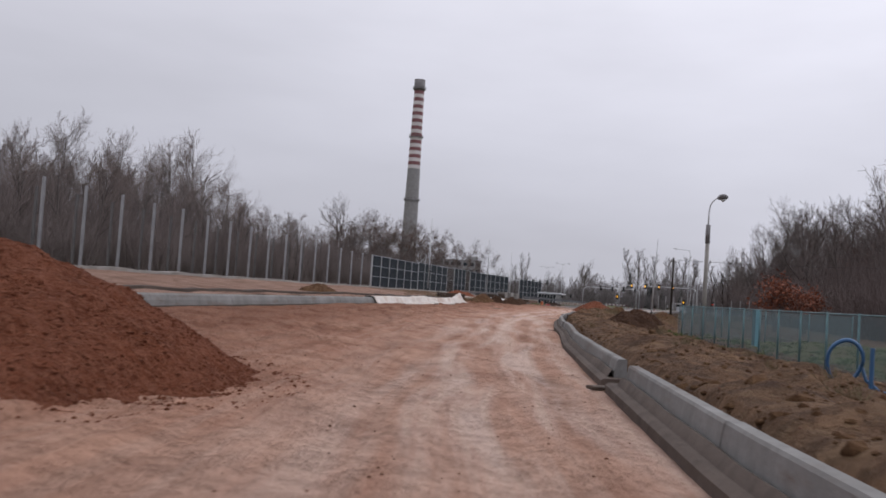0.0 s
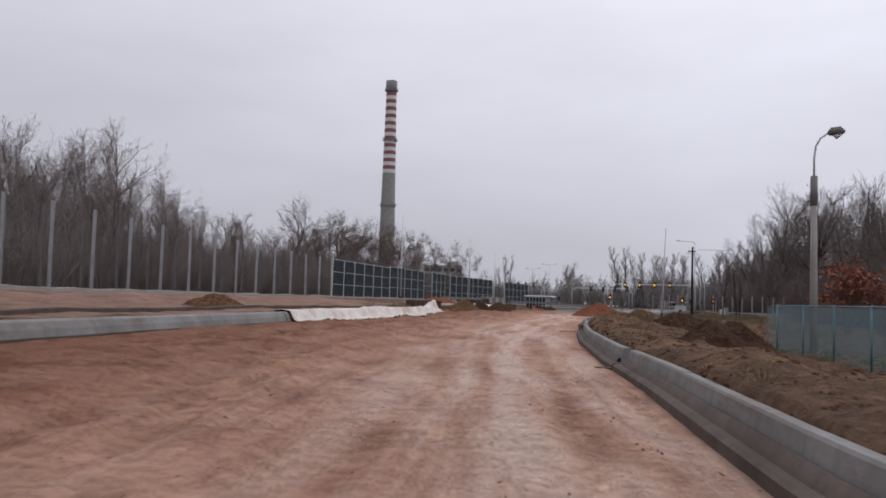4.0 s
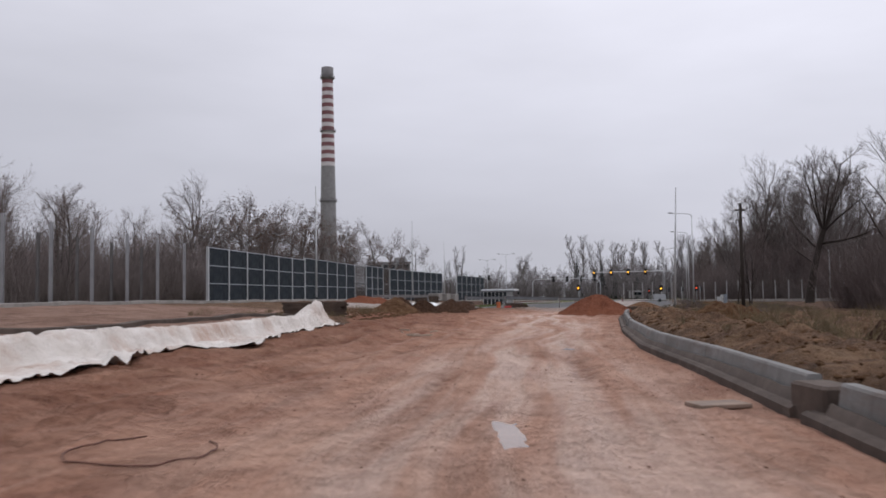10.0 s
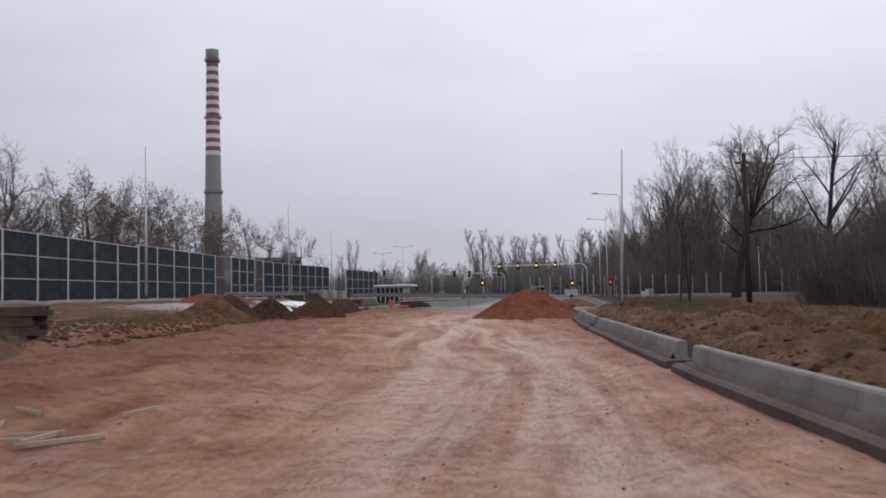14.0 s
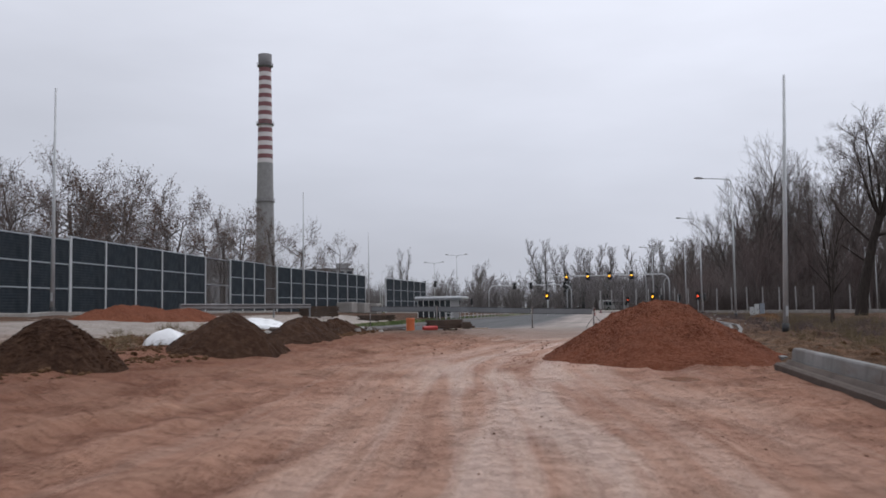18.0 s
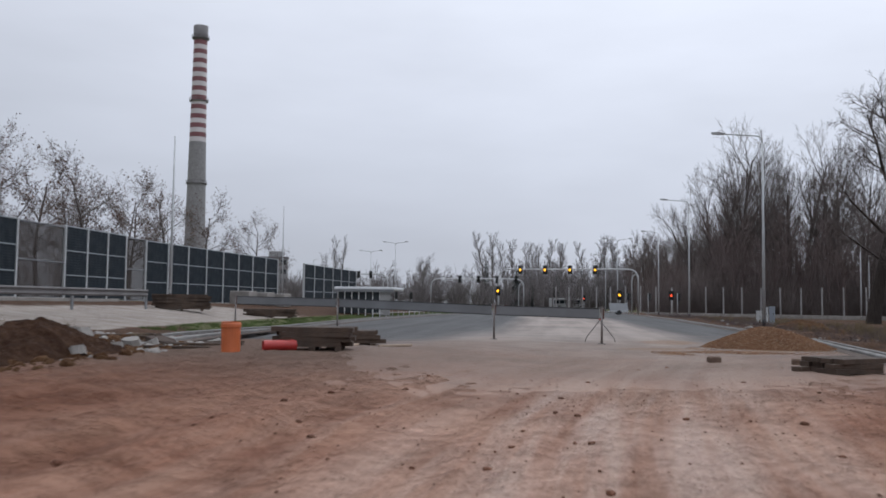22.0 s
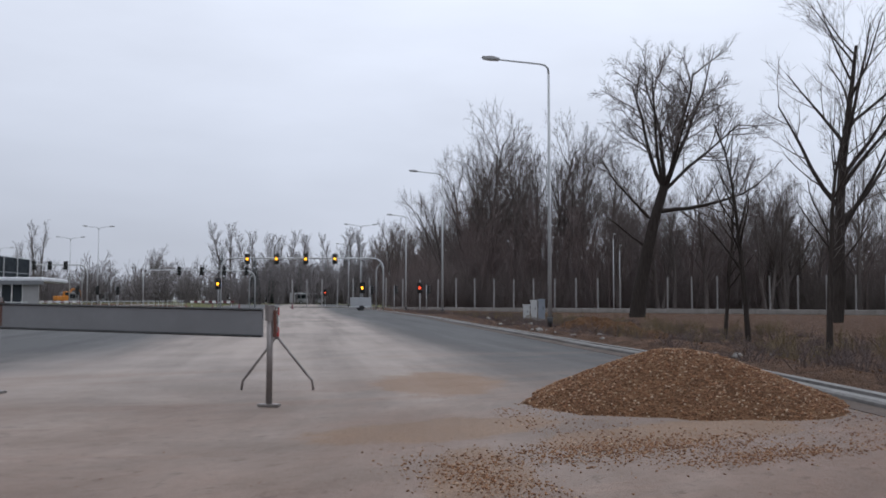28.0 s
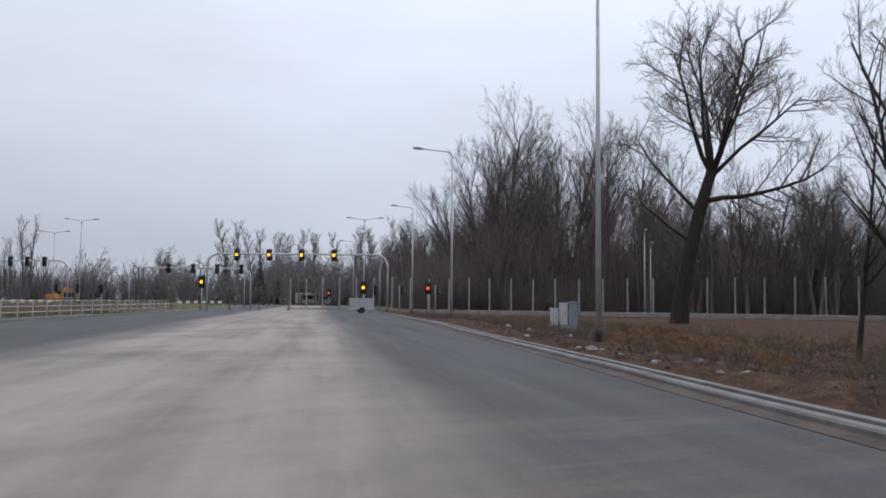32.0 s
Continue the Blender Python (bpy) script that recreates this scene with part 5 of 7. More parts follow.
def street_lamp(x, y, high, turn, arms=1, label="", base=True, reach=1.6, r0=0.095):
    ob = thing("street_lamp", label, "street lamp", pose(x, y, hz(x, y) - 0.02, 0, 0, turn), "street lamps")
    part("pole", Shape().tube([(0, 0, 0), (0, 0, high * 0.5), (0, 0, high - 0.35)], [r0, r0 * 0.75, r0 * 0.5], 10), M_GALV, ob, soft=True)
    if base:
        part("sleeve", Shape().tube([(0, 0, 0), (0, 0, 0.42)], r0 * 1.3, 10), M_TAR, ob, "black base sleeve", True)
    for k in range(arms):
        arm = [(0, 0, high - 0.4), (0, 0.03, high - 0.15), (0, 0.16, high - 0.02), (0, 0.4, high + 0.03), (0, reach, high + 0.18)]
        tilt = pose(0, 0, 0, 0, 0, 180 * k)
        part("arm", Shape().tube([tilt @ Vector(q) for q in arm], [0.05, 0.048, 0.045, 0.04, 0.033], 8), M_GALV, ob, soft=True)
        lamp_head(ob, tilt @ pose(0, reach - 0.05, high + 0.19, 6))
    return ob


street_lamp(37.83, 153.35, 11.25, 70, reach=2.2, label="tall grey street lamp with one arm over the asphalt")
street_lamp(47.3, 184.4, 11.2, 70, reach=2.0, label="tall grey street lamp with one arm over the asphalt")
street_lamp(56.5, 214.0, 10.8, 62, label="grey street lamp with one arm at the junction")
street_lamp(66.0, 262.0, 10.5, 62, label="far grey street lamp with one arm")
street_lamp(26.3, 259.5, 11.3, 70, 2, "grey street lamp with two arms beyond the junction")
street_lamp(23.0, 275.0, 10.6, 70, 2, "grey street lamp with two arms beyond the junction")
street_lamp(57.7, 232.7, 11.2, 70, 2, "grey street lamp with two arms beyond the traffic signals")
street_lamp(84.0, 212.0, 9.6, 150, 1, "slender street lamp of the side road before the woods", reach=0.9)
street_lamp(88.6, 216.9, 8.6, 150, 1, "slender street lamp of the side road before the woods", reach=0.9)
street_lamp(-22.0, 330.0, 10.0, -80, 1, "far street lamp behind the noise barrier")
street_lamp(12.0, 300.0, 10.0, -80, 1, "far street lamp behind the noise barrier")


def old_lamp():
    """Spun-concrete pole with a steel spigot and a curved outreach."""
    x, y = 12.95, 46.6
    ob = thing("street_lamp", "old concrete lamp post with a curved arm and a round head", "street lamp", pose(x, y, hz(x, y) - 0.05), "street lamps")
    part("pole", Shape().tube([(0, 0, 0), (0, 0, 3.0), (0, 0, 5.9)], [0.14, 0.115, 0.095], 12), M_OLD, ob, soft=True)
    part("spigot", Shape().tube([(0, 0, 5.0), (0, 0, 6.0)], [0.125, 0.115], 10), M_CAP, ob, "dark steel collar", True)
    part("arm", Shape().tube([(0, 0, 5.9), (0, 0, 6.6), (0.03, -0.06, 7.0), (0.14, -0.15, 7.25), (0.35, -0.25, 7.42), (0.5, -0.3, 7.46)], [0.04, 0.035, 0.033, 0.03, 0.03, 0.03], 8), M_GALV, ob, soft=True)
    hd = part("head", Shape().tube([(0.36, -0.22, 7.4), (0.48, -0.28, 7.47), (0.72, -0.36, 7.5), (0.86, -0.4, 7.45)], [0.06, 0.15, 0.15, 0.05], 12), M_CAP, ob, "dark weathered lamp head", True)
    part("bowl", Shape().tube([(0.5, -0.29, 7.4), (0.62, -0.33, 7.3), (0.76, -0.37, 7.4)], [0.06, 0.1, 0.05], 10), M_LAMP, hd, soft=True)


old_lamp()


def utility_pole():
    x, y = 22.9, 98.9
    zb = hz(x, y) - 0.05
    ob = thing("utility_pole", "dark wooden utility pole with a crossarm and one slack wire", "utility pole", pose(x, y, zb))
    part("pole", Shape().tube([(0, 0, 0), (0, 0, 3.5), (0, 0, 7.1)], [0.12, 0.105, 0.09], 10), M_BARK_D, ob, soft=True)
    part("crossarm", box(-0.38, 0.3, -0.05, 0.05, 6.62, 6.72), M_BARK, ob)
    for k in (-0.32, 0.24):
        part("insulator", Shape().tube([(k, 0, 6.72), (k, 0, 6.8), (k, 0, 6.9)], [0.03, 0.05, 0.03], 8), M_WHITE, ob)
    pts = [(0.45 + 38 * t, -10 * t, 6.85 + 1.5 * t - 2.2 * t * (1 - t)) for t in np.linspace(0, 1, 14)]
    part("wire", Shape().tube(pts, 0.014, 4), M_BLACK, ob)


utility_pole()


# ---- chimney and far buildings ----
def chimney():
    x, y = -39.0, 496.0
    ob = thing("chimney", "tall power station chimney with red and white bands", "chimney", pose(x, y, 0))
    rad = lambda z: 5.0 - (5.0 - 2.75) * (z / 122.0) ** 0.85
    part("shaft", Shape().tube([(0, 0, z) for z in np.linspace(-1, 70.5, 9)], [rad(max(z, 0)) for z in np.linspace(-1, 70.5, 9)], 36, False), M_CHIM, ob, "bare grey concrete shaft", True)
    edges = np.linspace(70.5, 115.8, 23)
    for i in range(22):
        a, b = edges[i], edges[i + 1]
        part("band", Shape().tube([(0, 0, a), (0, 0, b)], [rad(a), rad(b)], 36, False), M_WHITE_P if i % 2 == 0 else M_RED_P, ob, "faded white band" if i % 2 == 0 else "faded red band", True)
    part("crown", Shape().tube([(0, 0, 115.8), (0, 0, 116.4), (0, 0, 122.3)], [rad(115), 3.1, 3.15], 36), M_CAP, ob, "sooty grey crown", True)
    for z, r in ((52.0, 0.55), (88.5, 0.75), (116.6, 0.85)):
        deck = Shape().tube([(0, 0, z), (0, 0, z + 0.35)], [rad(z) + r, rad(z) + r], 36)
        pl = part("platform", deck, M_CAP, ob, soft=False)
        rail = Shape()
        for k in range(24):
            a = k * math.pi / 12
            rail.tube([(math.cos(a) * (rad(z) + r), math.sin(a) * (rad(z) + r), z + 0.3), (math.cos(a) * (rad(z) + r), math.sin(a) * (rad(z) + r), z + 1.5)], 0.07, 4)
        rail.tube([(math.cos(k * math.pi / 18) * (rad(z) + r), math.sin(k * math.pi / 18) * (rad(z) + r), z + 1.5) for k in range(37)], 0.07, 4)
        part("railing", rail, M_CAP, pl)
    part("ladder", box(rad(0) - 2.4, rad(0) - 2.2, -5.0, -4.75, 0, 1), M_CAP, ob)


chimney()


def window_block(name, label, x, y, turn, w, d, h, storeys, cols, mat, pent=True):
    ob = thing(name, label, "building", pose(x, y, -0.2, 0, 0, turn))
    part("wall", box(-w / 2, w / 2, -d / 2, d / 2, 0, h), mat, ob)
    part("roof", box(-w / 2 - 0.3, w / 2 + 0.3, -d / 2 - 0.3, d / 2 + 0.3, h, h + 0.5), M_CAP, ob)
    if pent:
        part("penthouse", box(w * 0.12, w * 0.4, -d * 0.3, d * 0.3, h + 0.5, h + 2.6), mat, ob)
    ww, hh = w / cols, h / storeys
    glass = box(-ww * 0.33, ww * 0.33, -0.06, 0.05, 0, hh * 0.5).mesh("window", M_GLASS)
    for s in range(storeys):
        for c in range(cols):
            part("window", glass, None, ob, at=pose(-w / 2 + ww * (c + 0.5), -d / 2 - 0.02, hh * (s + 0.3)))
    return ob


window_block("office_block", "grey flat-roofed block behind the noise barrier", -6.5, 440, 0, 18.5, 12, 17.5, 5, 6, M_BLOCK)
window_block("low_hall", "long pale flat-roofed hall beyond the junction", 8, 430, 8, 60, 16, 6, 1, 12, M_ROOF, False)


def shelter():
    """Bus shelter with a white flat roof on glazed bays."""
    ob = thing("bus_shelter", "bus shelter with a white flat roof and dark glazed bays", "bus shelter", pose(16.9, 183.0, hz(16.9, 183) - 0.05, 0, 0, -14))
    part("roof", box(-2.6, 2.4, -3.4, 3.4, 2.25, 2.5, bevel=0.05), M_ROOF, ob, "white sheet-metal roof")
    part("fascia", box(-2.7, 2.5, -3.5, -3.4, 2.05, 2.3), M_BOARD, ob)
    part("end_panel", box(1.3, 2.2, -3.3, -3.2, 0.1, 2.1), M_BLOCK, ob)
    for k in range(7):
        x = -2.3 + k * 0.6
        part("mullion", box(x - 0.03, x + 0.03, -3.3, -3.22, 0.05, 2.15), M_WHITE, ob)
        if k < 6:
            part("pane", box(x + 0.03, x + 0.57, -3.27, -3.25, 0.25, 2.1), M_GLASS, ob)
    for k in range(6):
        y = -3.0 + k * 1.2
        part("mullion", box(-2.35, -2.25, y - 0.03, y + 0.03, 0.05, 2.2), M_WHITE, ob)
        if k < 5:
            part("pane", box(-2.31, -2.29, y + 0.03, y + 1.17, 0.25, 2.1), M_GLASS, ob)


shelter()


# ---- traffic signals ----
def signal_head(parent, m, lit=None):
    """A three-lens signal head with visors and a backboard; lit: the material of the middle lens."""
    hd = part("signal_head", Shape().box(-0.16, 0.16, -0.1, 0.1, -0.5, 0.5, bevel=0.04).box(-0.3, 0.3, 0.1, 0.13, -0.62, 0.62), M_BLACK, parent, "black signal head with backboard", at=m)
    for k, z in enumerate((0.32, 0.0, -0.32)):
        on = lit and k == 1
        part("lens", Shape().tube([(0, -0.1, z), (0, -0.135, z), (0, -0.15, z)], [0.125 if not on else 0.16, 0.11 if not on else 0.15, 0.03], 14), lit if on else M_LENS, hd, "glowing lens" if on else "", True)
        vis = Shape()
        pts = [(math.cos(a) * 0.135, math.sin(a) * 0.135 + z) for a in np.linspace(-0.3, math.pi + 0.3, 9)]
        vis.add([(p[0], -0.1, p[1]) for p in pts] + [(p[0], -0.3, p[1]) for p in pts] + [(p[0] * 1.06, -0.1, p[1]) for p in pts] + [(p[0] * 1.06, -0.3, p[1]) for p in pts],
                [(i, i + 1, i + 10, i + 9) for i in range(8)] + [(i + 19, i + 18, i + 27, i + 28) for i in range(8)])
        part("visor", vis, M_BLACK, hd)
    return hd


def gantry(ax, ay, bx, by, high, heads, lit, label, arc=1.3, second=True, r=0.1):
    a, b = Vector((ax, ay, 0)), Vector((bx, by, 0))
    d = (b - a)
    L = d.length
    turn = math.degrees(math.atan2(d.y, d.x))
    ob = thing("signal_gantry", label, "traffic signal", pose(ax, ay, 0, 0, 0, turn), "traffic signal gantries")
    bow = [(-math.cos(t) * arc + arc, 0, high - arc + math.sin(t) * arc) for t in np.linspace(0, math.pi / 2, 7)]
    pts = [(0, 0, 0), (0, 0, high - arc)] + bow[1:]
    right = [(L - p[0], 0, p[2]) for p in pts]
    part("beam", Shape().tube(pts + right[::-1], r, 10), M_GALV, ob, soft=True)
    if second:
        part("leg", Shape().tube([(L - 0.9, 0.5, 0), (L - 0.9, 0.5, high - arc - 0.3), (L - 0.75, 0.45, high - arc + 0.3), (L - 0.3, 0.2, high - 0.55), (L - 0.05, 0, high - arc)], r * 0.85, 8), M_GALV, ob, soft=True)
    for x, m in heads:
        signal_head(ob, pose(x, -0.16, high - 0.1, 0, 0, 0), m)
    return ob


gantry(38.4, 228.9, 56.2, 220.4, 6.25, [(3.2 + 3.55 * k, M_AMBER) for k in range(4)], True, "grey arched signal gantry with four flashing amber heads")
gantry(32.6, 258.6, 48.2, 253.5, 5.6, [(5.2 + 3.3 * k, None) for k in range(4)], False, "grey arched signal gantry with unlit heads seen beyond the junction")
gantry(11.0, 262.5, 24.8, 257.5, 6.2, [(5.0 + 2.2 * k, None) for k in range(4)], False, "grey arched signal gantry with unlit heads at the side road")


def signal_post(x, y, lit, high=3.2, label="grey signal post with one head", turn=-25):
    ob = thing("signal_post", label, "traffic signal", pose(x, y, 0, 0, 0, turn), "signal posts")
    part("pole", Shape().tube([(0, 0, 0), (0, 0, high)], 0.06, 8), M_GALV, ob, soft=True)
    part("cap", Shape().tube([(0, 0, high), (0, 0, high + 0.05)], [0.065, 0.03], 8), M_BLACK, ob)
    signal_head(ob, pose(0, -0.18, high - 0.5), lit)
    return ob


signal_post(36.7, 221.4, M_AMBER, 3.5, "grey signal post with a flashing amber head")
signal_post(52.4, 217.3, M_AMBER, 3.1, "grey signal post with a flashing amber head")
signal_post(58.9, 215.5, M_REDLIT, 3.1, "grey signal post with a red light")
signal_post(66.0, 275.0, M_REDLIT, 3.0, "far signal post with a red light")
signal_post(55.0, 221.5, None, 2.9, "grey signal post with an unlit head", 60)
signal_post(56.8, 218.3, None, 2.9, "grey signal post with an unlit head", 70)
signal_post(59.0, 213.8, None, 2.9, "grey signal post with an unlit head", 80)
signal_post(23.5, 254.0, None, 3.0, "grey signal post with an unlit head", -60)
signal_post(26.0, 253.0, None, 3.0, "grey signal post with an unlit head", -60)
signal_post(29.0, 257.0, None, 3.0, "grey signal post with an unlit head", -60)


def cabinet(x, y, w, d, h, mat, turn, label):
    ob = thing("utility_cabinet", label, "utility cabinet", pose(x, y, hz(x, y) - 0.03, 0, 0, turn), "cabinets beside the lamp")
    part("plinth", box(-w / 2 - 0.03, w / 2 + 0.03, -d / 2 - 0.03, d / 2 + 0.03, 0, 0.2), M_OLD, ob)
    part("body", box(-w / 2, w / 2, -d / 2, d / 2, 0.2, h, bevel=0.015), mat, ob)
    part("roof", box(-w / 2 - 0.04, w / 2 + 0.04, -d / 2 - 0.05, d / 2 + 0.04, h, h + 0.06, bevel=0.015), mat, ob)
    dr = part("door", box(-w / 2 + 0.04, w / 2 - 0.04, -d / 2 - 0.015, -d / 2, 0.26, h - 0.05), mat, ob)
    part("handle", box(w / 2 - 0.14, w / 2 - 0.11, -d / 2 - 0.045, -d / 2 - 0.015, h * 0.55, h * 0.7), M_BLACK, dr)


cabinet(47.5, 171.7, 0.42, 0.4, 1.1, M_CAB, -30, "low pale grey utility cabinet")
cabinet(47.92, 171.45, 0.42, 0.4, 1.3, M_CAB, -30, "pale grey utility cabinet")
cabinet(48.36, 171.2, 0.44, 0.4, 1.45, M_CAB2, -30, "blue-grey utility cabinet on a dark plinth")


# ---- pale posts before the woods ----
EDGE = bend(((110, 50), (145, 62), (160, 92), (185, 103), (206, 92), (228, 76), (262, 92)))  # front of the willow wood, x by y
FENCE_A, FENCE_D = Vector((53.0, 250.0)), Vector((0.558, -0.83))
proto = None
for k in range(34):
    p = FENCE_A + FENCE_D * (2.85 * k)
    h = 4.3
    m = pose(p.x, p.y, hz(p.x, p.y) - 0.05, random.uniform(-0.7, 0.7), random.uniform(-0.7, 0.7), 34)
    if proto is None:
        proto = thing("fence_post", "tall pale grey steel post without panels", "post", m, "pale posts before the woods")
        part("shaft", Shape().box(-0.07, 0.07, -0.07, -0.05, 0, h).box(-0.07, 0.07, 0.05, 0.07, 0, h).box(-0.012, 0.012, -0.05, 0.05, 0, h), M_FPOST, proto)
        part("base_plate", box(-0.15, 0.15, -0.15, 0.15, 0, 0.09, bevel=0.015), M_OLD, proto)
    else:
        copy_thing(proto, m)
fence_turn = math.degrees(math.atan2(FENCE_D.y, FENCE_D.x))
low = box(0, 96.0, -0.15, 0.15, -0.3, 0.22, bevel=0.03).mesh("wall_low", M_OLD)
tagged(part("wall_low", low, None, at=pose(FENCE_A.x - 0.5, FENCE_A.y - 0.6, hz(FENCE_A.x, FENCE_A.y), 0, 0, fence_turn)), "low grey concrete kerb of the side road before the posts", "wall", kind="structure")


# ---- road closure barrier ----
def closure():
    posts = [(20.5, 131.65, 1.12), (17.65, 134.2, 1.18), (12.6, 138.4, 1.36), (8.6, 142.0, 1.42)]
    for i, (x, y, h) in enumerate(posts):
        zb = hz(x, y) + 0.03
        ob = thing("barrier_stand", "worn steel barrier stand on the asphalt", "barrier stand", pose(x, y, zb, 0, 0, -30), "stands of the closure barrier")
        part("pole", Shape().tube([(0, 0, 0.02), (0, 0, h)], 0.035, 10), M_STEEL, ob, soft=True)
        part("socket", Shape().tube([(0, 0, h - 0.16), (0, 0, h + 0.02)], 0.055, 10), M_STEEL, ob)
        part("foot", box(-0.12, 0.12, -0.05, 0.05, 0, 0.025), M_STEEL, ob)
        part("bracket", box(0.045, 0.075, -0.03, 0.02, h - 0.34, h - 0.04), M_RUSTY, ob, "small rusty bracket")
    for (x0, y0, h0), (x1, y1, h1) in zip(posts, posts[1:]):
        a, b = Vector((x0, y0, h0 + 0.02)), Vector((x1, y1, h1 + 0.02))
        d = (b - a).normalized()
        a, b = a + d * 0.09, b - d * 0.04
        n = Vector((d.y, -d.x, 0)).normalized() * 0.014
        sh = Shape()
        sh.add([a - n, b - n, b + n, a + n, a - n - Vector((0, 0, 0.32)), b - n - Vector((0, 0, 0.32)), b + n - Vector((0, 0, 0.32)), a + n - Vector((0, 0, 0.32))],
               [(0, 1, 2, 3), (7, 6, 5, 4), (4, 5, 1, 0), (6, 7, 3, 2), (5, 6, 2, 1), (7, 4, 0, 3)])
        bd = tagged(part("barrier_board", sh, M_BOARD), "long dull grey barrier board hung between steel stands", "barrier board", "boards of the closure barrier")
        for zt in (0.0, 0.3):
            part("trim", Shape().tube([a - n * 1.3 - Vector((0, 0, zt + 0.01)), b - n * 1.3 - Vector((0, 0, zt + 0.01))], 0.014, 4), M_BLACK, bd)


closure()


def trestle():
    """The end trestle: a taped post on two splayed, knee-bent legs, with a short framed panel back to the first stand."""
    x, y = 21.0, 133.3
    ob = thing("trestle", "steel trestle with two splayed legs and a short framed panel", "trestle", pose(x, y, hz(x, y) + 0.03, 0, 0, -24))
    part("pole", Shape().tube([(0, 0, 0.68), (0, 0, 1.12)], 0.028, 10), M_STEEL, ob, soft=True)
    part("tape", Shape().tube([(0, 0, 0.72), (0, 0, 0.84)], 0.031, 10), M_REDPIPE, ob, "red tape")
    part("tape", Shape().tube([(0, 0, 0.84), (0, 0, 1.0)], 0.031, 10), M_WHITE, ob, "white tape")
    part("tape", Shape().tube([(0, 0, 1.0), (0, 0, 1.1)], 0.031, 10), M_REDPIPE, ob, "red tape")
    for s in (-1, 1):
        part("leg", Shape().tube([(0.01 * s, 0, 0.72), (0.06 * s, 0, 0.64), (0.4 * s, 0.08, 0.2), (0.46 * s, 0.1, 0.13), (0.48 * s, 0.1, 0.0)], 0.017, 7), M_STEEL, ob, soft=True)
    # the panel runs from the post towards the first stand
    a, b = Vector((0, -0.03, 0)), Vector((0.22, -1.5, 0.0))
    d = (b - a).normalized()
    n = Vector((d.y, -d.x, 0)) * 0.012
    z0, z1 = Vector((0, 0, 0.79)), Vector((0, 0, 1.11))
    part("panel", Shape().add([a - n + z0, b - n + z0, b + n + z0, a + n + z0, a - n + z1, b - n + z1, b + n + z1, a + n + z1],
                              [(3, 2, 1, 0), (4, 5, 6, 7), (0, 1, 5, 4), (1, 2, 6, 5), (2, 3, 7, 6), (3, 0, 4, 7)]), M_DIRTY, ob, "dirty pale panel")
    for p, q in ((a + z0, b + z0), (a + z1, b + z1), (a + z0, a + z1), (b + z0, b + z1)):
        part("frame_bar", Shape().tube([p, q], 0.022, 6), M_BLACK, ob)


trestle()


# ---- stacks and loose site things ----
def plank_stack(x, y, turn, rows, per, length, label, seed):
    rng = random.Random(seed)
    ob = thing("plank_stack", label, "plank stack", pose(x, y, hz(x, y) - 0.01, 0, 0, turn), "stacks of formwork planks")
    z = 0.0
    for r in range(rows):
        cross = r == 0
        if cross:
            for k in (-0.38, 0.0, 0.38):
                part("bearer", box(k * length - 0.06, k * length + 0.06, -0.55, 0.55, z, z + 0.08), M_WOOD, ob)
            z += 0.082
        for k in range(per):
            yy0 = -0.5 + k * (1.0 / per)
            jit = rng.uniform(-0.18, 0.18)
            part("plank", box(-length / 2 + jit, length / 2 + jit, yy0 + 0.01, yy0 + 1.0 / per - 0.01, z, z + 0.088), M_WOOD, ob, at=pose(0, 0, 0, 0, 0, rng.uniform(-4, 4)))
        z += 0.092


plank_stack(11.7, 122.9, -6, 4, 3, 1.3, "stack of weathered brown formwork planks on the mud", 1)
plank_stack(12.45, 125.2, 10, 3, 3, 1.1, "stack of weathered brown planks beside the kerb", 2)
plank_stack(21.5, 120.9, 15, 3, 4, 1.2, "low stack of dark weathered planks on the mud", 3)
plank_stack(4.6, 155.3, 10, 9, 4, 2.8, "dark stack of planks on the unpaved strip", 5)
plank_stack(-1.5, 82.9, 8, 6, 4, 2.4, "stack of grey weathered planks behind the kerb", 6)
plank_stack(9.2, 160.0, 10, 5, 4, 3.0, "dark stack of planks on the far pavement", 7)


def pipe_piece(x, y, mat, r, length, upright, turn, label):
    zb = hz(x, y)
    m = pose(x, y, zb - 0.01, 0, 0, turn) if upright else pose(x, y, zb + r, 0, 90, turn)
    ob = thing("pipe", label, "pipe", m, "plastic pipe pieces")
    sh = Shape()
    outer = [(math.cos(a) * r, math.sin(a) * r) for a in np.linspace(0, 2 * math.pi, 20, endpoint=False)]
    n = 20
    verts = [(px, py, z) for z in (0, length) for px, py in outer] + [(px * 0.92, py * 0.92, z) for z in (0, length) for px, py in outer]
    faces = [(k, (k + 1) % n, n + (k + 1) % n, n + k) for k in range(n)] + [(3 * n + k, 3 * n + (k + 1) % n, 2 * n + (k + 1) % n, 2 * n + k) for k in range(n)]
    faces += [(n + k, n + (k + 1) % n, 3 * n + (k + 1) % n, 3 * n + k) for k in range(n)] + [((k + 1) % n, k, 2 * n + k, 2 * n + (k + 1) % n) for k in range(n)]
    part("wall", sh.add(verts, faces), mat, ob)
    part("collar", Shape().tube([(0, 0, length - 0.12), (0, 0, length - 0.1), (0, 0, length - 0.04), (0, 0, length - 0.02)], [r, r * 1.07, r * 1.07, r], 20, False), mat, ob)


pipe_piece(10.2, 121.9, M_ORANGE, 0.17, 0.56, True, 0, "upright orange plastic sewer pipe on the mud")
pipe_piece(10.75, 122.3, M_REDPIPE, 0.1, 0.62, False, 15, "red plastic pipe lying on the ground")


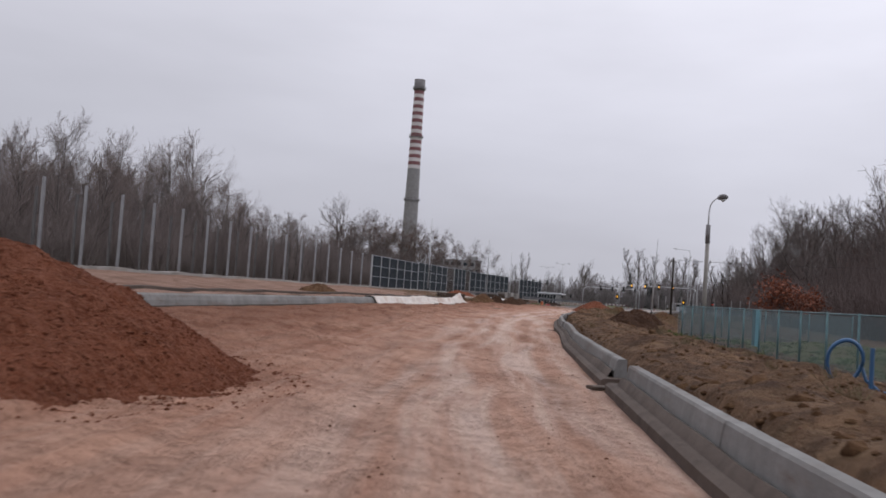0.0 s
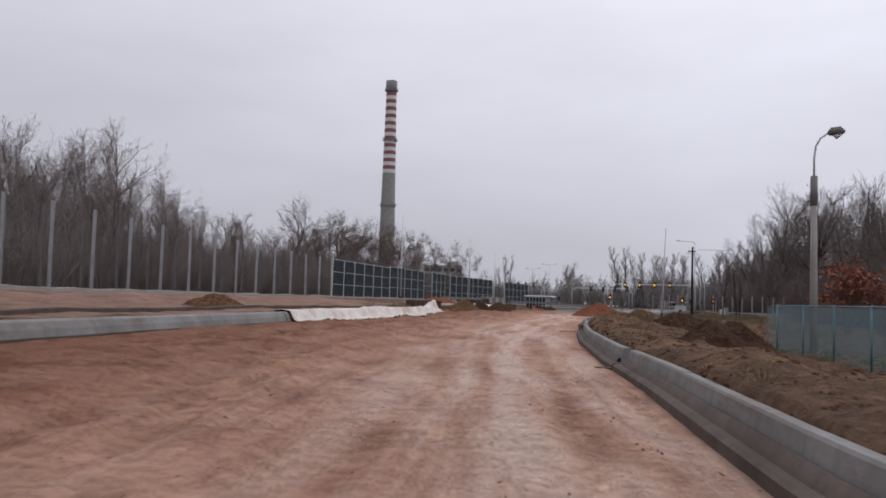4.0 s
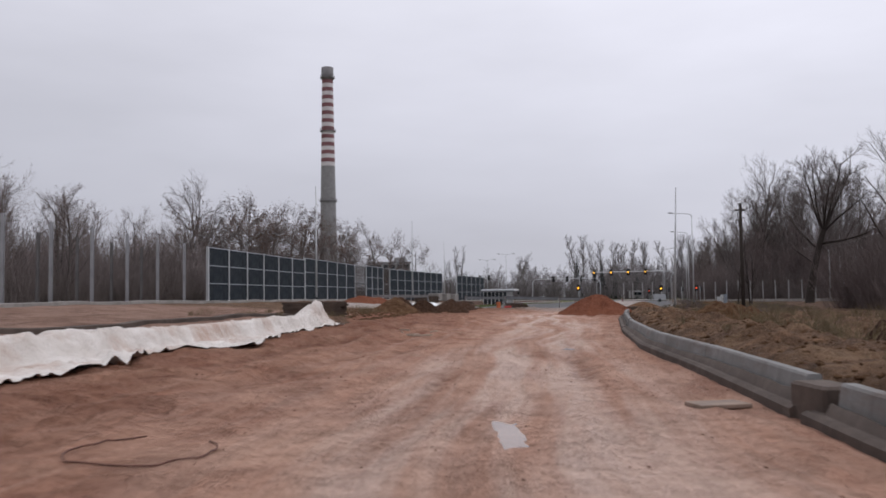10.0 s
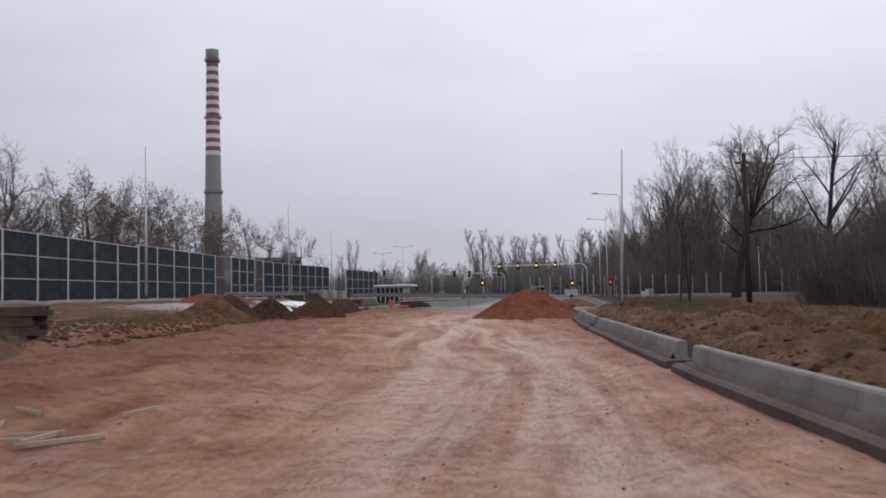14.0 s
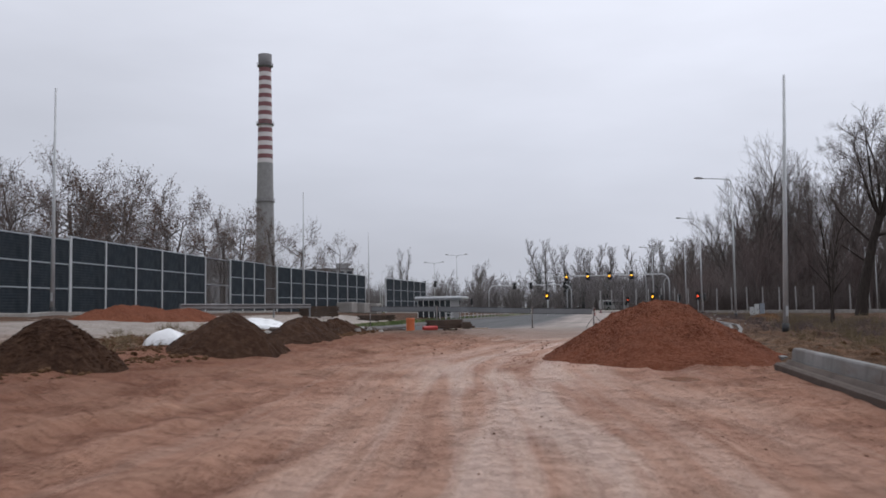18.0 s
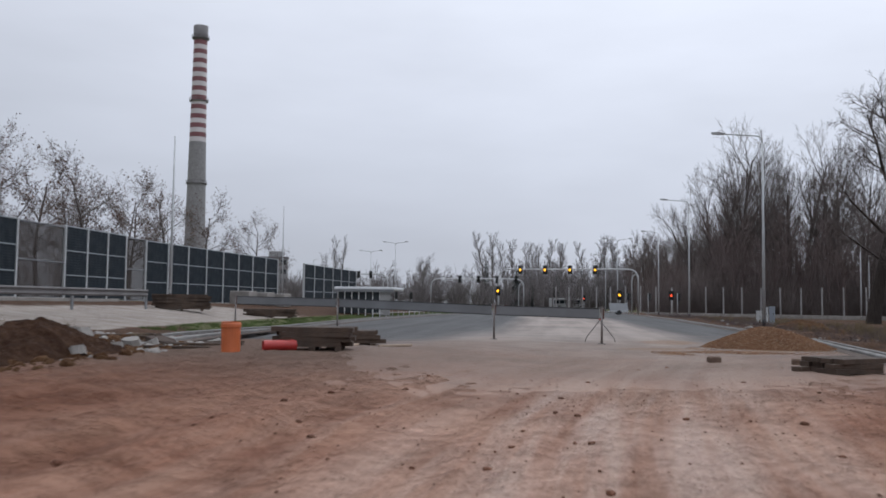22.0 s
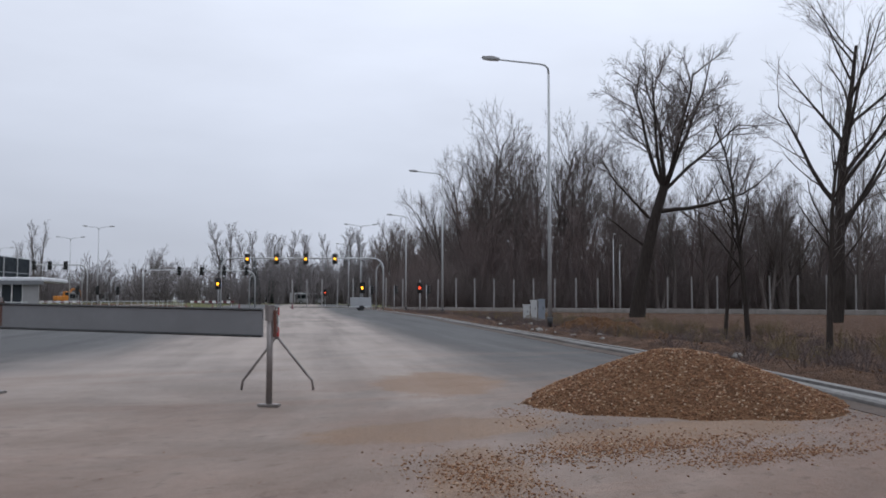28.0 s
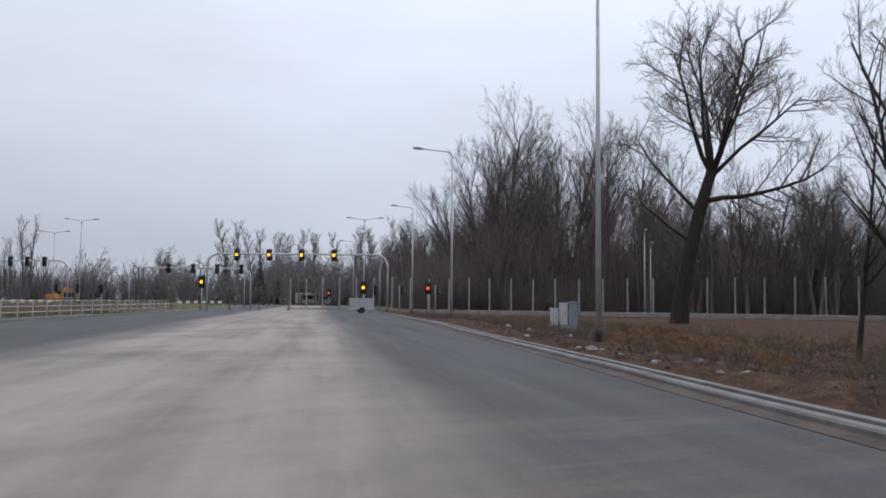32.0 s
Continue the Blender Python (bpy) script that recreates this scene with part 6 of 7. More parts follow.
def plank_loose(x, y, turn, length, label, mat=M_WOOD, w=0.24):
    z = hz(x, y)
    ob = tagged(part("plank", Shape().box(-length / 2, length / 2, -w / 2, w / 2, 0.0, 0.05, bevel=0.008), mat, at=pose(x, y, z + 0.005, 0, 0, turn)), label, "plank", "loose planks")
    return ob


plank_loose(5.95, 56.1, 8, 0.62, "short muddy board lying on the mud by the kerb", M_MUDDY, 0.42)
plank_loose(2.95, 12.7, 20, 0.9, "dirty plank in a gap of the kerb wall")
plank_loose(4.15, 34.2, 10, 0.8, "dirty plank in a gap of the kerb wall")
for k in range(7):
    plank_loose(2.6 + random.uniform(-0.9, 0.9), 73.0 + random.uniform(-0.6, 0.6), random.uniform(0, 180), random.uniform(0.35, 0.7), "pale splintered lath on the mud", M_PALE, 0.022)
for k in range(9):
    plank_loose(8.2 + random.uniform(-1.2, 1.6), 124.6 + random.uniform(-1.8, 2.2), random.uniform(-20, 60), random.uniform(0.8, 2.2), "weathered lath beside the kerb", M_WOOD, 0.1)


plank_loose(13.4, 124.2, 35, 0.9, "pale lath lying on the asphalt", M_PALE, 0.07)
plank_loose(12.3, 124.0, 65, 1.4, "tan plank leaning by the stack", M_PALE, 0.16)


def brick_block(x, y, turn, label, w=0.15):
    ob = thing("brick", label, "brick", pose(x, y, hz(x, y) + 0.01, 4, 3, turn), "loose blocks on the roadway")
    part("body", box(-w, w, -0.08, 0.08, 0, 0.14, bevel=0.02), M_BRICK, ob)
    part("crust", box(-w * 0.5, w * 0.8, -0.06, 0.05, 0.138, 0.155, bevel=0.01), M_MUDDY, ob, "grey mortar crust")


brick_block(20.4, 123.9, 12, "dirty brick block lying on the mud")
brick_block(21.8, 122.95, -20, "half of a dirty brick lying on the mud", 0.1)

for k, (x, y) in enumerate(((6.3, 176.5), (7.6, 178.3), (8.9, 180.1))):
    ob = thing("concrete_block", "grey precast concrete block beside the pavement", "concrete block", pose(x, y, hz(x, y) - 0.03, 0, 0, -36), "row of concrete blocks")
    part("body", box(-1.0, 1.0, -0.5, 0.5, 0, 1.1, bevel=0.06), M_OLD, ob)
    part("lifting_loop", Shape().tube([(-0.12, 0, 1.08), (-0.1, 0, 1.2), (0.1, 0, 1.2), (0.12, 0, 1.08)], 0.015, 6), M_STEEL, ob)


def broken_slab(x, y, turn, w, d, h, tilt, seed):
    """An uneven broken piece of kerb or paving, half sunk in the earth."""
    rng = random.Random(seed)
    ring = [(math.cos(a) * w * rng.uniform(0.75, 1.15), math.sin(a) * d * rng.uniform(0.75, 1.15)) for a in (0.3, 1.2, 2.0, 2.9, 3.8, 4.7, 5.5)]
    n = len(ring)
    verts = [(px, py, 0) for px, py in ring] + [(px * 0.94, py * 0.94, h * rng.uniform(0.85, 1.1)) for px, py in ring]
    faces = [tuple(range(n - 1, -1, -1)), tuple(range(n, 2 * n))] + [(k, (k + 1) % n, n + (k + 1) % n, n + k) for k in range(n)]
    ob = part("broken_slab", Shape().add(verts, faces), M_OLD if seed % 3 else M_FOOT, at=pose(x, y, hz(x, y) + 0.02, tilt, tilt * 0.6, turn))
    tagged(ob, "broken piece of concrete kerb lying in loose earth", "concrete rubble", "broken concrete beside the roadbed")


rs = random.Random(31)
for k in range(26):
    y = rs.uniform(115.5, 126.5)
    broken_slab(float(X_L(y)) + rs.uniform(-2.4, 0.3), y, rs.uniform(0, 180), rs.uniform(0.14, 0.34), rs.uniform(0.09, 0.2), rs.uniform(0.1, 0.2), rs.uniform(-24, 24), 500 + k)


def guard_rail(x0, y0, x1, y1, z0, label):
    a, b = Vector((x0, y0, 0)), Vector((x1, y1, 0))
    d = b - a
    ob = thing("guard_rail", label, "guard rail", pose(x0, y0, hz(x0, y0), 0, 0, math.degrees(math.atan2(d.y, d.x))))
    L = d.length
    prof = [(0, 0.0), (0.05, 0.06), (0.0, 0.13), (0.0, 0.18), (0.05, 0.25), (0, 0.31)]
    sh = Shape()
    sh.add([(x, -u, z0 + v) for x in (0, L) for u, v in prof] + [(x, 0.012 - u, z0 + v) for x in (0, L) for u, v in prof],
           [(i, i + 1, i + 7, i + 6) for i in range(5)] + [(i + 18, i + 19, i + 13, i + 12) for i in range(5)] + [(0, 6, 18, 12), (5, 17, 23, 11)])
    part("rail", sh, M_RUSTPOST, ob)
    n = int(L / 4)
    for k in range(n + 1):
        part("post", box(L * k / n - 0.05, L * k / n + 0.05, 0.02, 0.09, -0.1, z0 + 0.3), M_BOARD, ob)


guard_rail(-1.2, 132.0, 4.6, 145.0, 0.45, "galvanised guard rail before the noise barrier")


# ---- old mesh fence ----
def mesh_fence():
    line = bend(((-4, 9.6), (20, 10.6), (37, 11.7), (48.6, 12.1)))
    top = thing("mesh_fence", "old blue-green wire mesh fence beside a grass plot", "fence")
    ys = np.arange(-4, 49, 2.45)
    for i, y in enumerate(ys):
        x = float(line(y))
        zb = hz(x, y)
        part("post", Shape().tube([(x, y, zb - 0.1), (x, y, 1.42)], 0.035, 8), M_MESHBLUE, top, soft=True)
        if i + 1 < len(ys):
            y2 = ys[i + 1]
            x2 = float(line(y2))
            zc = hz(x2, y2)
            if abs(y - 32.75) < 1.3:
                part("gate_sheet", Shape().add([(x - 0.04, y, 0.0), (x2 - 0.04, y2 - 1.2, 0.0), (x2 - 0.04, y2 - 1.2, 1.38), (x - 0.04, y, 1.38), (x, y, 0.0), (x2, y2 - 1.2, 0.0), (x2, y2 - 1.2, 1.38), (x, y, 1.38)],
                                                [(3, 2, 1, 0), (4, 5, 6, 7), (2, 3, 7, 6), (1, 2, 6, 5), (3, 0, 4, 7)]), M_TURQ, top, "turquoise sheet-metal gate")
            part("fabric", Shape().add([(x, y, zb + 0.02), (x2, y2, zc + 0.02), (x2, y2, 1.36), (x, y, 1.36)], [(0, 1, 2, 3)]), M_FABRIC, top, "blue-green wire mesh")
            part("rail", Shape().tube([(x, y, 1.38), (x2, y2, 1.38)], 0.022, 6), M_MESHBLUE, top)
    x, y = 12.1, 48.6
    for k in range(4):
        xa, xb = x + k * 2.4, x + (k + 1) * 2.4
        part("post", Shape().tube([(xb, y + 0.1 * k, -0.5), (xb, y + 0.1 * k, 1.42)], 0.035, 8), M_MESHBLUE, top, soft=True)
        part("fabric", Shape().add([(xa, y + 0.1 * k, -0.3), (xb, y + 0.1 * k, -0.3), (xb, y + 0.1 * k, 1.36), (xa, y + 0.1 * k, 1.36)], [(0, 1, 2, 3)]), M_FABRIC, top)


mesh_fence()
ob = thing("hose_coil", "coiled blue plastic drainage hose standing on the muddy verge", "hose", pose(6.6, 13.9, hz(6.6, 13.9) + 0.16, 12, 8, -15) @ Matrix.Diagonal((0.5, 0.5, 0.58, 1)))
part("coil", Shape().tube([(math.cos(a) * (0.5 + 0.02 * math.sin(3 * a)), 0.05 * a / 6, 0.62 + math.sin(a) * 0.6) for a in np.linspace(0, 4 * math.pi, 60)], 0.055, 8), M_BLUE, ob, soft=True)
part("tail", Shape().tube([(0.5, 0.1, 0.6), (0.7, 0.0, 0.25), (1.1, -0.2, 0.06), (1.7, -0.5, 0.06), (2.6, -0.7, 0.06)], 0.055, 8), M_BLUE, ob, soft=True)
for x, y in ((6.95, 13.6),):
    tagged(part("stake", Shape().tube([(0, 0, -0.2), (0, 0, 0.95)], 0.035, 8), M_BLUE, at=pose(x, y, hz(x, y))), "blue painted steel stake beside the fence", "stake", "blue stakes")


def cable_loop():
    """A thin dark cable dropped in an open loop on the mud."""
    pts = []
    for k in np.linspace(-0.35, 4.9, 60):
        x, y = 0.4 + 0.5 * math.cos(k + 2.2) + 0.05 * math.sin(3 * k), 53.15 + 0.72 * math.sin(k + 2.2)
        pts.append((x, y, float(height(np.array([x]), np.array([y]))[0]) + 0.02))
    tagged(part("cable", Shape().tube(pts, 0.008, 6), M_RUSTY, soft=True), "thin dark cable dropped in a loop on the mud", "cable")


cable_loop()


# ---- far vehicles, signs and site barriers ----
def bus(x, y, turn, length, label, name="bus"):
    ob = thing(name, label, name, pose(x, y, 0.0, 0, 0, turn))
    part("body", box(-length / 2, length / 2, -1.2, 1.2, 0.35, 3.0, bevel=0.15), M_BUS, ob)
    for s in (-1, 1):
        for k in range(int(length / 1.6) - 1):
            xx0 = -length / 2 + 0.7 + k * 1.6
            part("window", box(xx0, xx0 + 1.4, s * 1.2 - 0.03, s * 1.2 + 0.03, 1.5, 2.5), M_GLASS, ob)
    for xx0 in (-length * 0.3, length * 0.3):
        for s in (-1, 1):
            w = part("wheel", Shape().tube([(xx0, s * 1.0, 0.48), (xx0, s * 1.22, 0.48)], 0.48, 16), M_BLACK, ob)
            part("hub", Shape().tube([(xx0, s * 1.22, 0.48), (xx0, s * 1.25, 0.48)], 0.22, 12), M_GALV, w)


bus(84.0, 345.0, 5, 11, "white coach parked far beyond the junction")
bus(29.0, 350.0, 2, 12, "white bus parked beyond the side road")


def digger(x, y, turn):
    ob = thing("excavator", "orange excavator parked beyond the side road", "excavator", pose(x, y, 0, 0, 0, turn))
    for s in (-1, 1):
        part("track", box(-1.7, 1.7, s * 1.0 - 0.28, s * 1.0 + 0.28, 0, 0.75, bevel=0.2), M_BLACK, ob)
    part("body", box(-1.6, 1.2, -1.2, 1.2, 0.9, 2.0, bevel=0.12), M_DIGGER, ob)
    cb = part("cab", box(0.0, 1.2, -1.2, -0.1, 1.9, 3.0, bevel=0.1), M_DIGGER, ob)
    part("window", box(0.1, 1.1, -1.23, -1.19, 2.15, 2.85), M_GLASS, cb)
    part("boom", Shape().tube([(0.9, 0.3, 1.7), (2.4, 0.3, 3.6), (4.2, 0.3, 3.0)], [0.25, 0.22, 0.16], 6), M_DIGGER, ob)
    part("stick", Shape().tube([(4.2, 0.3, 3.2), (4.6, 0.3, 1.0)], [0.17, 0.12], 6), M_DIGGER, ob)
    part("bucket", box(4.0, 4.9, -0.2, 0.8, 0.3, 1.0, bevel=0.15), M_BLACK, ob)


digger(23.5, 335.0, 20)


def striped_board(x, y, turn, length, label):
    ob = thing("site_barrier", label, "site barrier", pose(x, y, 0.0, 0, 0, turn), "red and white site barriers")
    n = int(length / 0.5)
    for k in range(n):
        part("stripe", box(-length / 2 + k * 0.5, -length / 2 + k * 0.5 + 0.5, -0.02, 0.02, 0.75, 1.05), M_RED_P if k % 2 else M_WHITE, ob)
    for s in (-0.45, 0.45):
        part("leg", box(s * length - 0.03, s * length + 0.03, -0.25, 0.25, 0, 0.06), M_BLACK, ob)
        part("upright", box(s * length - 0.025, s * length + 0.025, 0.02, 0.06, 0.05, 1.05), M_GALV, ob)


striped_board(40.5, 246.0, 0, 6.0, "red and white striped barrier board across the junction")
striped_board(21.0, 246.0, 10, 5.0, "red and white striped barrier board at the side road")


def trailer(x, y, turn):
    ob = thing("barrier_trailer", "small grey site trailer with a tilted board", "trailer", pose(x, y, 0, 0, 0, turn))
    part("bed", box(-1.2, 1.2, -0.6, 0.6, 0.35, 0.5), M_GALV, ob)
    part("board", Shape().add([(-1.2, -0.5, 0.5), (1.2, -0.5, 0.5), (1.2, 0.1, 1.5), (-1.2, 0.1, 1.5), (-1.2, -0.44, 0.46), (1.2, -0.44, 0.46), (1.2, 0.16, 1.46), (-1.2, 0.16, 1.46)],
                              [(0, 1, 2, 3), (7, 6, 5, 4), (0, 4, 5, 1), (2, 6, 7, 3), (1, 5, 6, 2), (3, 7, 4, 0)]), M_BOARD, ob)
    for s in (-1, 1):
        part("wheel", Shape().tube([(0, s * 0.62, 0.3), (0, s * 0.78, 0.3)], 0.3, 14), M_BLACK, ob)


trailer(51.2, 214.5, -10)
for k in range(5):
    x, y = 36 + k * 3.2, 240 - k * 1.4
    ob = thing("road_cone", "small red and white road cone at the junction", "road cone", pose(x, y, 0), "road cones")
    part("base", box(-0.2, 0.2, -0.2, 0.2, 0, 0.04), M_BLACK, ob)
    part("cone", Shape().tube([(0, 0, 0.04), (0, 0, 0.4), (0, 0, 0.75)], [0.15, 0.09, 0.03], 10), M_RED_P, ob)


def railing(pairs, label):
    """Pedestrian railing of posts and bars along a pavement."""
    top = thing("railing", label, "railing", kind="")
    for (x0, y0), (x1, y1) in zip(pairs, pairs[1:]):
        for z in (0.35, 0.7, 1.05):
            part("bar", Shape().tube([(x0, y0, hz(x0, y0) + z), (x1, y1, hz(x1, y1) + z)], 0.03, 6), M_GALV, top)
        part("post", Shape().tube([(x0, y0, hz(x0, y0) - 0.05), (x0, y0, hz(x0, y0) + 1.1)], 0.04, 6), M_GALV, top)


railing([(float(X_L(y)) - 2.2, float(y)) for y in np.arange(176, 238, 2.4)], "low grey steel railing along the far pavement")


# ---- trees ----
def grow(seed, high, r0, stems=1, limbs=7, sub=5, twigs=5, spread=0.75, up=0.35, first=0.3, lean=(0, 0), twig_r=0.012, length=0.42, taper=0.75, bend_=0.12, wob=0.13, fan=1.0):
    """A bare tree: trunk and limbs in one shape, finer branches in another."""
    rng = random.Random(seed)
    wood, crown = Shape(), Shape()

    def line(p, d, L, n, wob, lift):
        pts = [p.copy()]
        for i in range(n):
            d = (d + Vector((rng.gauss(0, wob), rng.gauss(0, wob), rng.gauss(0, wob) + lift))).normalized()
            p = p + d * (L / n)
            pts.append(p.copy())
        return pts, d

    def at(pts, f):
        f = f * (len(pts) - 1)
        i = min(int(f), len(pts) - 2)
        return pts[i].lerp(pts[i + 1], f - i), (pts[i + 1] - pts[i]).normalized()

    def side(d, ang):
        a = rng.random() * 6.283
        q = d.cross(Vector((math.cos(a), math.sin(a), 0.3))).normalized()
        return (d * math.cos(ang) + q * math.sin(ang)).normalized()

    tips = []
    for s in range(stems):
        a = 6.283 * s / max(stems, 1) + rng.random()
        off = Vector((math.cos(a), math.sin(a), 0)) * (0.0 if stems == 1 else r0 * 2.2)
        d0 = Vector((lean[0] + (0.16 * math.cos(a) if stems > 1 else 0), lean[1] + (0.16 * math.sin(a) if stems > 1 else 0), 1)).normalized()
        th = high * rng.uniform(0.8, 1.0) if stems > 1 else high
        pts, _ = line(off, d0, th * taper, 7, 0.05, 0.02)
        n = len(pts) - 1
        wood.tube([pts[0] - Vector((0, 0, 0.4))] + pts, [r0 * 1.25] + [r0 * (1 - 0.8 * (i / n)) + 0.01 for i in range(n + 1)], 7, False)
        for k in range(limbs):
            f = first + (1 - first) * (k + rng.random() * 0.8) / limbs
            p, d = at(pts, min(f, 0.99))
            rr = r0 * (1 - 0.8 * f) * 0.6
            L = th * length * (1.15 - 0.55 * f) * rng.uniform(0.75, 1.2)
            lp, _ = line(p, side(d, spread * rng.uniform(0.7, 1.25)), L, 5, bend_, up * 0.25)
            wood.tube(lp, [rr * (1 - 0.8 * i / 5) + 0.008 for i in range(6)], 5, False)
            for j in range(sub):
                g = 0.2 + 0.8 * (j + rng.random()) / sub
                p2, d2 = at(lp, min(g, 0.99))
                L2 = L * 0.5 * (1.2 - 0.6 * g) * rng.uniform(0.7, 1.3)
                bp, _ = line(p2, side(d2, 0.65 * fan * rng.uniform(0.6, 1.3)), L2, 4, wob, up * 0.25)
                r2 = max(rr * 0.4 * (1 - 0.5 * g), twig_r * 1.2)
                crown.tube(bp, [r2, r2 * 0.8, r2 * 0.62, r2 * 0.5, twig_r * 0.6], 3, False)
                for q in range(twigs):
                    h = 0.15 + 0.85 * (q + rng.random()) / twigs
                    p3, d3 = at(bp, min(h, 0.99))
                    L3 = L2 * rng.uniform(0.3, 0.62)
                    tp, _ = line(p3, side(d3, 0.6 * fan * rng.uniform(0.6, 1.4)), L3, 2, wob, up * 0.2)
                    crown.tube(tp, [twig_r, twig_r * 0.8, twig_r * 0.45], 3, False)
                    tips.append(tp[-1])
                    for w in range(2):
                        p4, d4 = at(tp, rng.uniform(0.2, 0.9))
                        e4 = p4 + side(d4, 0.6) * L3 * rng.uniform(0.4, 0.8) + Vector((0, 0, 0.1 * up))
                        crown.tube([p4, e4], [twig_r * 0.7, twig_r * 0.35], 3, False)
                        tips.append(e4)
    return wood, crown, tips


def leaves(tips, share, size, seed, drop=0.25):
    rng = random.Random(seed)
    sh = Shape()
    for p in tips:
        if rng.random() > share:
            continue
        for _ in range(2):
            c = p + Vector((rng.gauss(0, drop), rng.gauss(0, drop), rng.gauss(0, drop)))
            a, b = Vector((rng.gauss(0, 1), rng.gauss(0, 1), rng.gauss(0, 1))).normalized(), Vector((rng.gauss(0, 1), rng.gauss(0, 1), rng.gauss(0, 1)))
            b = (b - a * b.dot(a)).normalized()
            s = size * rng.uniform(0.6, 1.3)
            sh.add([c - a * s, c + b * s * 0.5, c + a * s, c - b * s * 0.5], [(0, 1, 2, 3)])
    return sh


def tree_kind(name, label, seed, trunk_mat, twig_mat, leaf=None, share=0.0, leaf_size=0.09, **kw):
    wood, crown, tips = grow(seed, **kw)
    ob = thing(name, label, "tree", pose(0, 0, -500), "")
    part("trunk", wood, trunk_mat, ob, soft=True)
    part("crown", crown, twig_mat, ob)
    if leaf:
        part("leaves", leaves(tips, share, leaf_size, seed), leaf, ob)
    return ob


def plant(kind, spots, group):
    """Puts the kind at the first spot and copies of it at the others: x, y, scale, turn."""
    for i, (x, y, sc, turn) in enumerate(spots):
        m = pose(x, y, hz(x, y) - 0.05, random.uniform(-2, 2), random.uniform(-2, 2), turn)
        if i == 0:
            kind["group"] = group
            kind.matrix_basis = m @ Matrix.Diagonal((sc, sc, sc, 1))
        else:
            ob = copy_thing(kind, m)
            ob.scale = (sc * random.uniform(0.9, 1.1), sc * random.uniform(0.9, 1.1), sc)


rt = random.Random(77)
turn_ = lambda: rt.uniform(0, 360)
# tall upright poplars and willows of the wood beyond the posts
w1 = tree_kind("bare_tree", "tall bare dark poplar with steep branches in the wood", 101, M_BARK, M_TWIG, high=29.0, r0=0.42, stems=2, limbs=11, sub=7, twigs=6, spread=0.5, up=0.42, first=0.26, twig_r=0.017, length=0.34, taper=0.85, bend_=0.06, wob=0.06, fan=0.9)
w2 = tree_kind("bare_tree", "tall bare slender tree with upswept branches in the wood", 102, M_BARK, M_TWIG, high=28.0, r0=0.46, stems=1, limbs=18, sub=7, twigs=6, spread=0.6, up=0.4, first=0.22, twig_r=0.017, length=0.36, taper=0.9, bend_=0.07, wob=0.07, fan=0.9)
w3 = tree_kind("bare_tree", "bare grey tree with a narrow crown in the wood", 103, M_BARK, M_TWIG, high=15.0, r0=0.22, stems=1, limbs=16, sub=6, twigs=5, spread=0.62, up=0.4, first=0.2, twig_r=0.012, length=0.36, taper=0.92, bend_=0.07, wob=0.07)
w4 = tree_kind("bare_tree", "bare brown tree with dense fine twigs in the wood", 104, M_BARK, M_TWIG_R, M_LEAF, 0.08, 0.09, high=12.5, r0=0.2, stems=2, limbs=10, sub=7, twigs=5, spread=0.65, up=0.35, first=0.12, twig_r=0.012, length=0.42, bend_=0.08, wob=0.07)
right_1, right_2, right_3, right_4 = [], [], [], []


def sighted(bearing, far):
    """A place by its bearing (degrees from y towards x) and distance from the mouth of the new road."""
    return 18.0 + far * math.sin(radians(bearing)), 122.0 + far * math.cos(radians(bearing))


# the stand behind the lamp: bearing, distance, height
for k, (bearing, far, high) in enumerate(((25.2, 158, 20), (25.9, 152, 25), (26.6, 156, 29), (27.3, 150, 30.5), (28.2, 148, 31), (29.2, 152, 31.5), (30.3, 158, 30), (31.2, 148, 30.5), (32.2, 156, 31), (33.2, 150, 29.5), (34.2, 154, 29), (35.2, 148, 27.5), (36.2, 152, 26), (37.4, 156, 24.5),
                                          (26.9, 170, 28), (28.6, 168, 30), (29.9, 172, 30), (31.6, 175, 31), (33.6, 170, 30), (35.8, 172, 27))):
    x, y = sighted(bearing, far)
    if k % 2:
        right_1.append((x, y, high / 29.0, turn_()))
    else:
        right_2.append((x, y, high / 28.0, turn_()))
# the wood on both sides of it
for k in range(30):
    x, y = sighted(rt.uniform(36.5, 55.0), rt.uniform(118, 165))
    (right_1, right_2)[k % 2].append((x, y, rt.uniform(0.5, 0.68), turn_()))
for k in range(22):
    x, y = sighted(rt.uniform(21.5, 28.0), rt.uniform(190, 250))
    (right_1, right_2)[k % 2].append((x, y, rt.uniform(0.62, 0.8), turn_()))
for y in np.arange(112, 152, 4.2):
    x = float(EDGE(y))
    (right_3 if rt.random() < 0.5 else right_4).append((x + rt.uniform(4, 11), y + rt.uniform(-2, 2), rt.uniform(0.85, 1.2), turn_()))
    right_4.append((x + rt.uniform(11, 26), y + rt.uniform(-2, 2), rt.uniform(1.0, 1.25), turn_()))
for k in range(44):
    y = rt.uniform(70, 136)
    x = 36 + (y - 70) * 0.24 + rt.uniform(0, 14)
    (right_3, right_4)[rt.randrange(2)].append((x, y, rt.uniform(0.85, 1.15), turn_()))
for k in range(24):
    y = rt.uniform(98, 142)
    (right_3, right_4)[rt.randrange(2)].append((40 + (y - 98) * 0.22 + rt.uniform(0, 17), y, rt.uniform(0.7, 0.95), turn_()))
deep_r = []
for k in range(60):
    y = rt.uniform(60, 136)
    deep_r.append((50 + (y - 70) * 0.24 + rt.uniform(0, 22), y, rt.uniform(1.0, 1.3), turn_()))
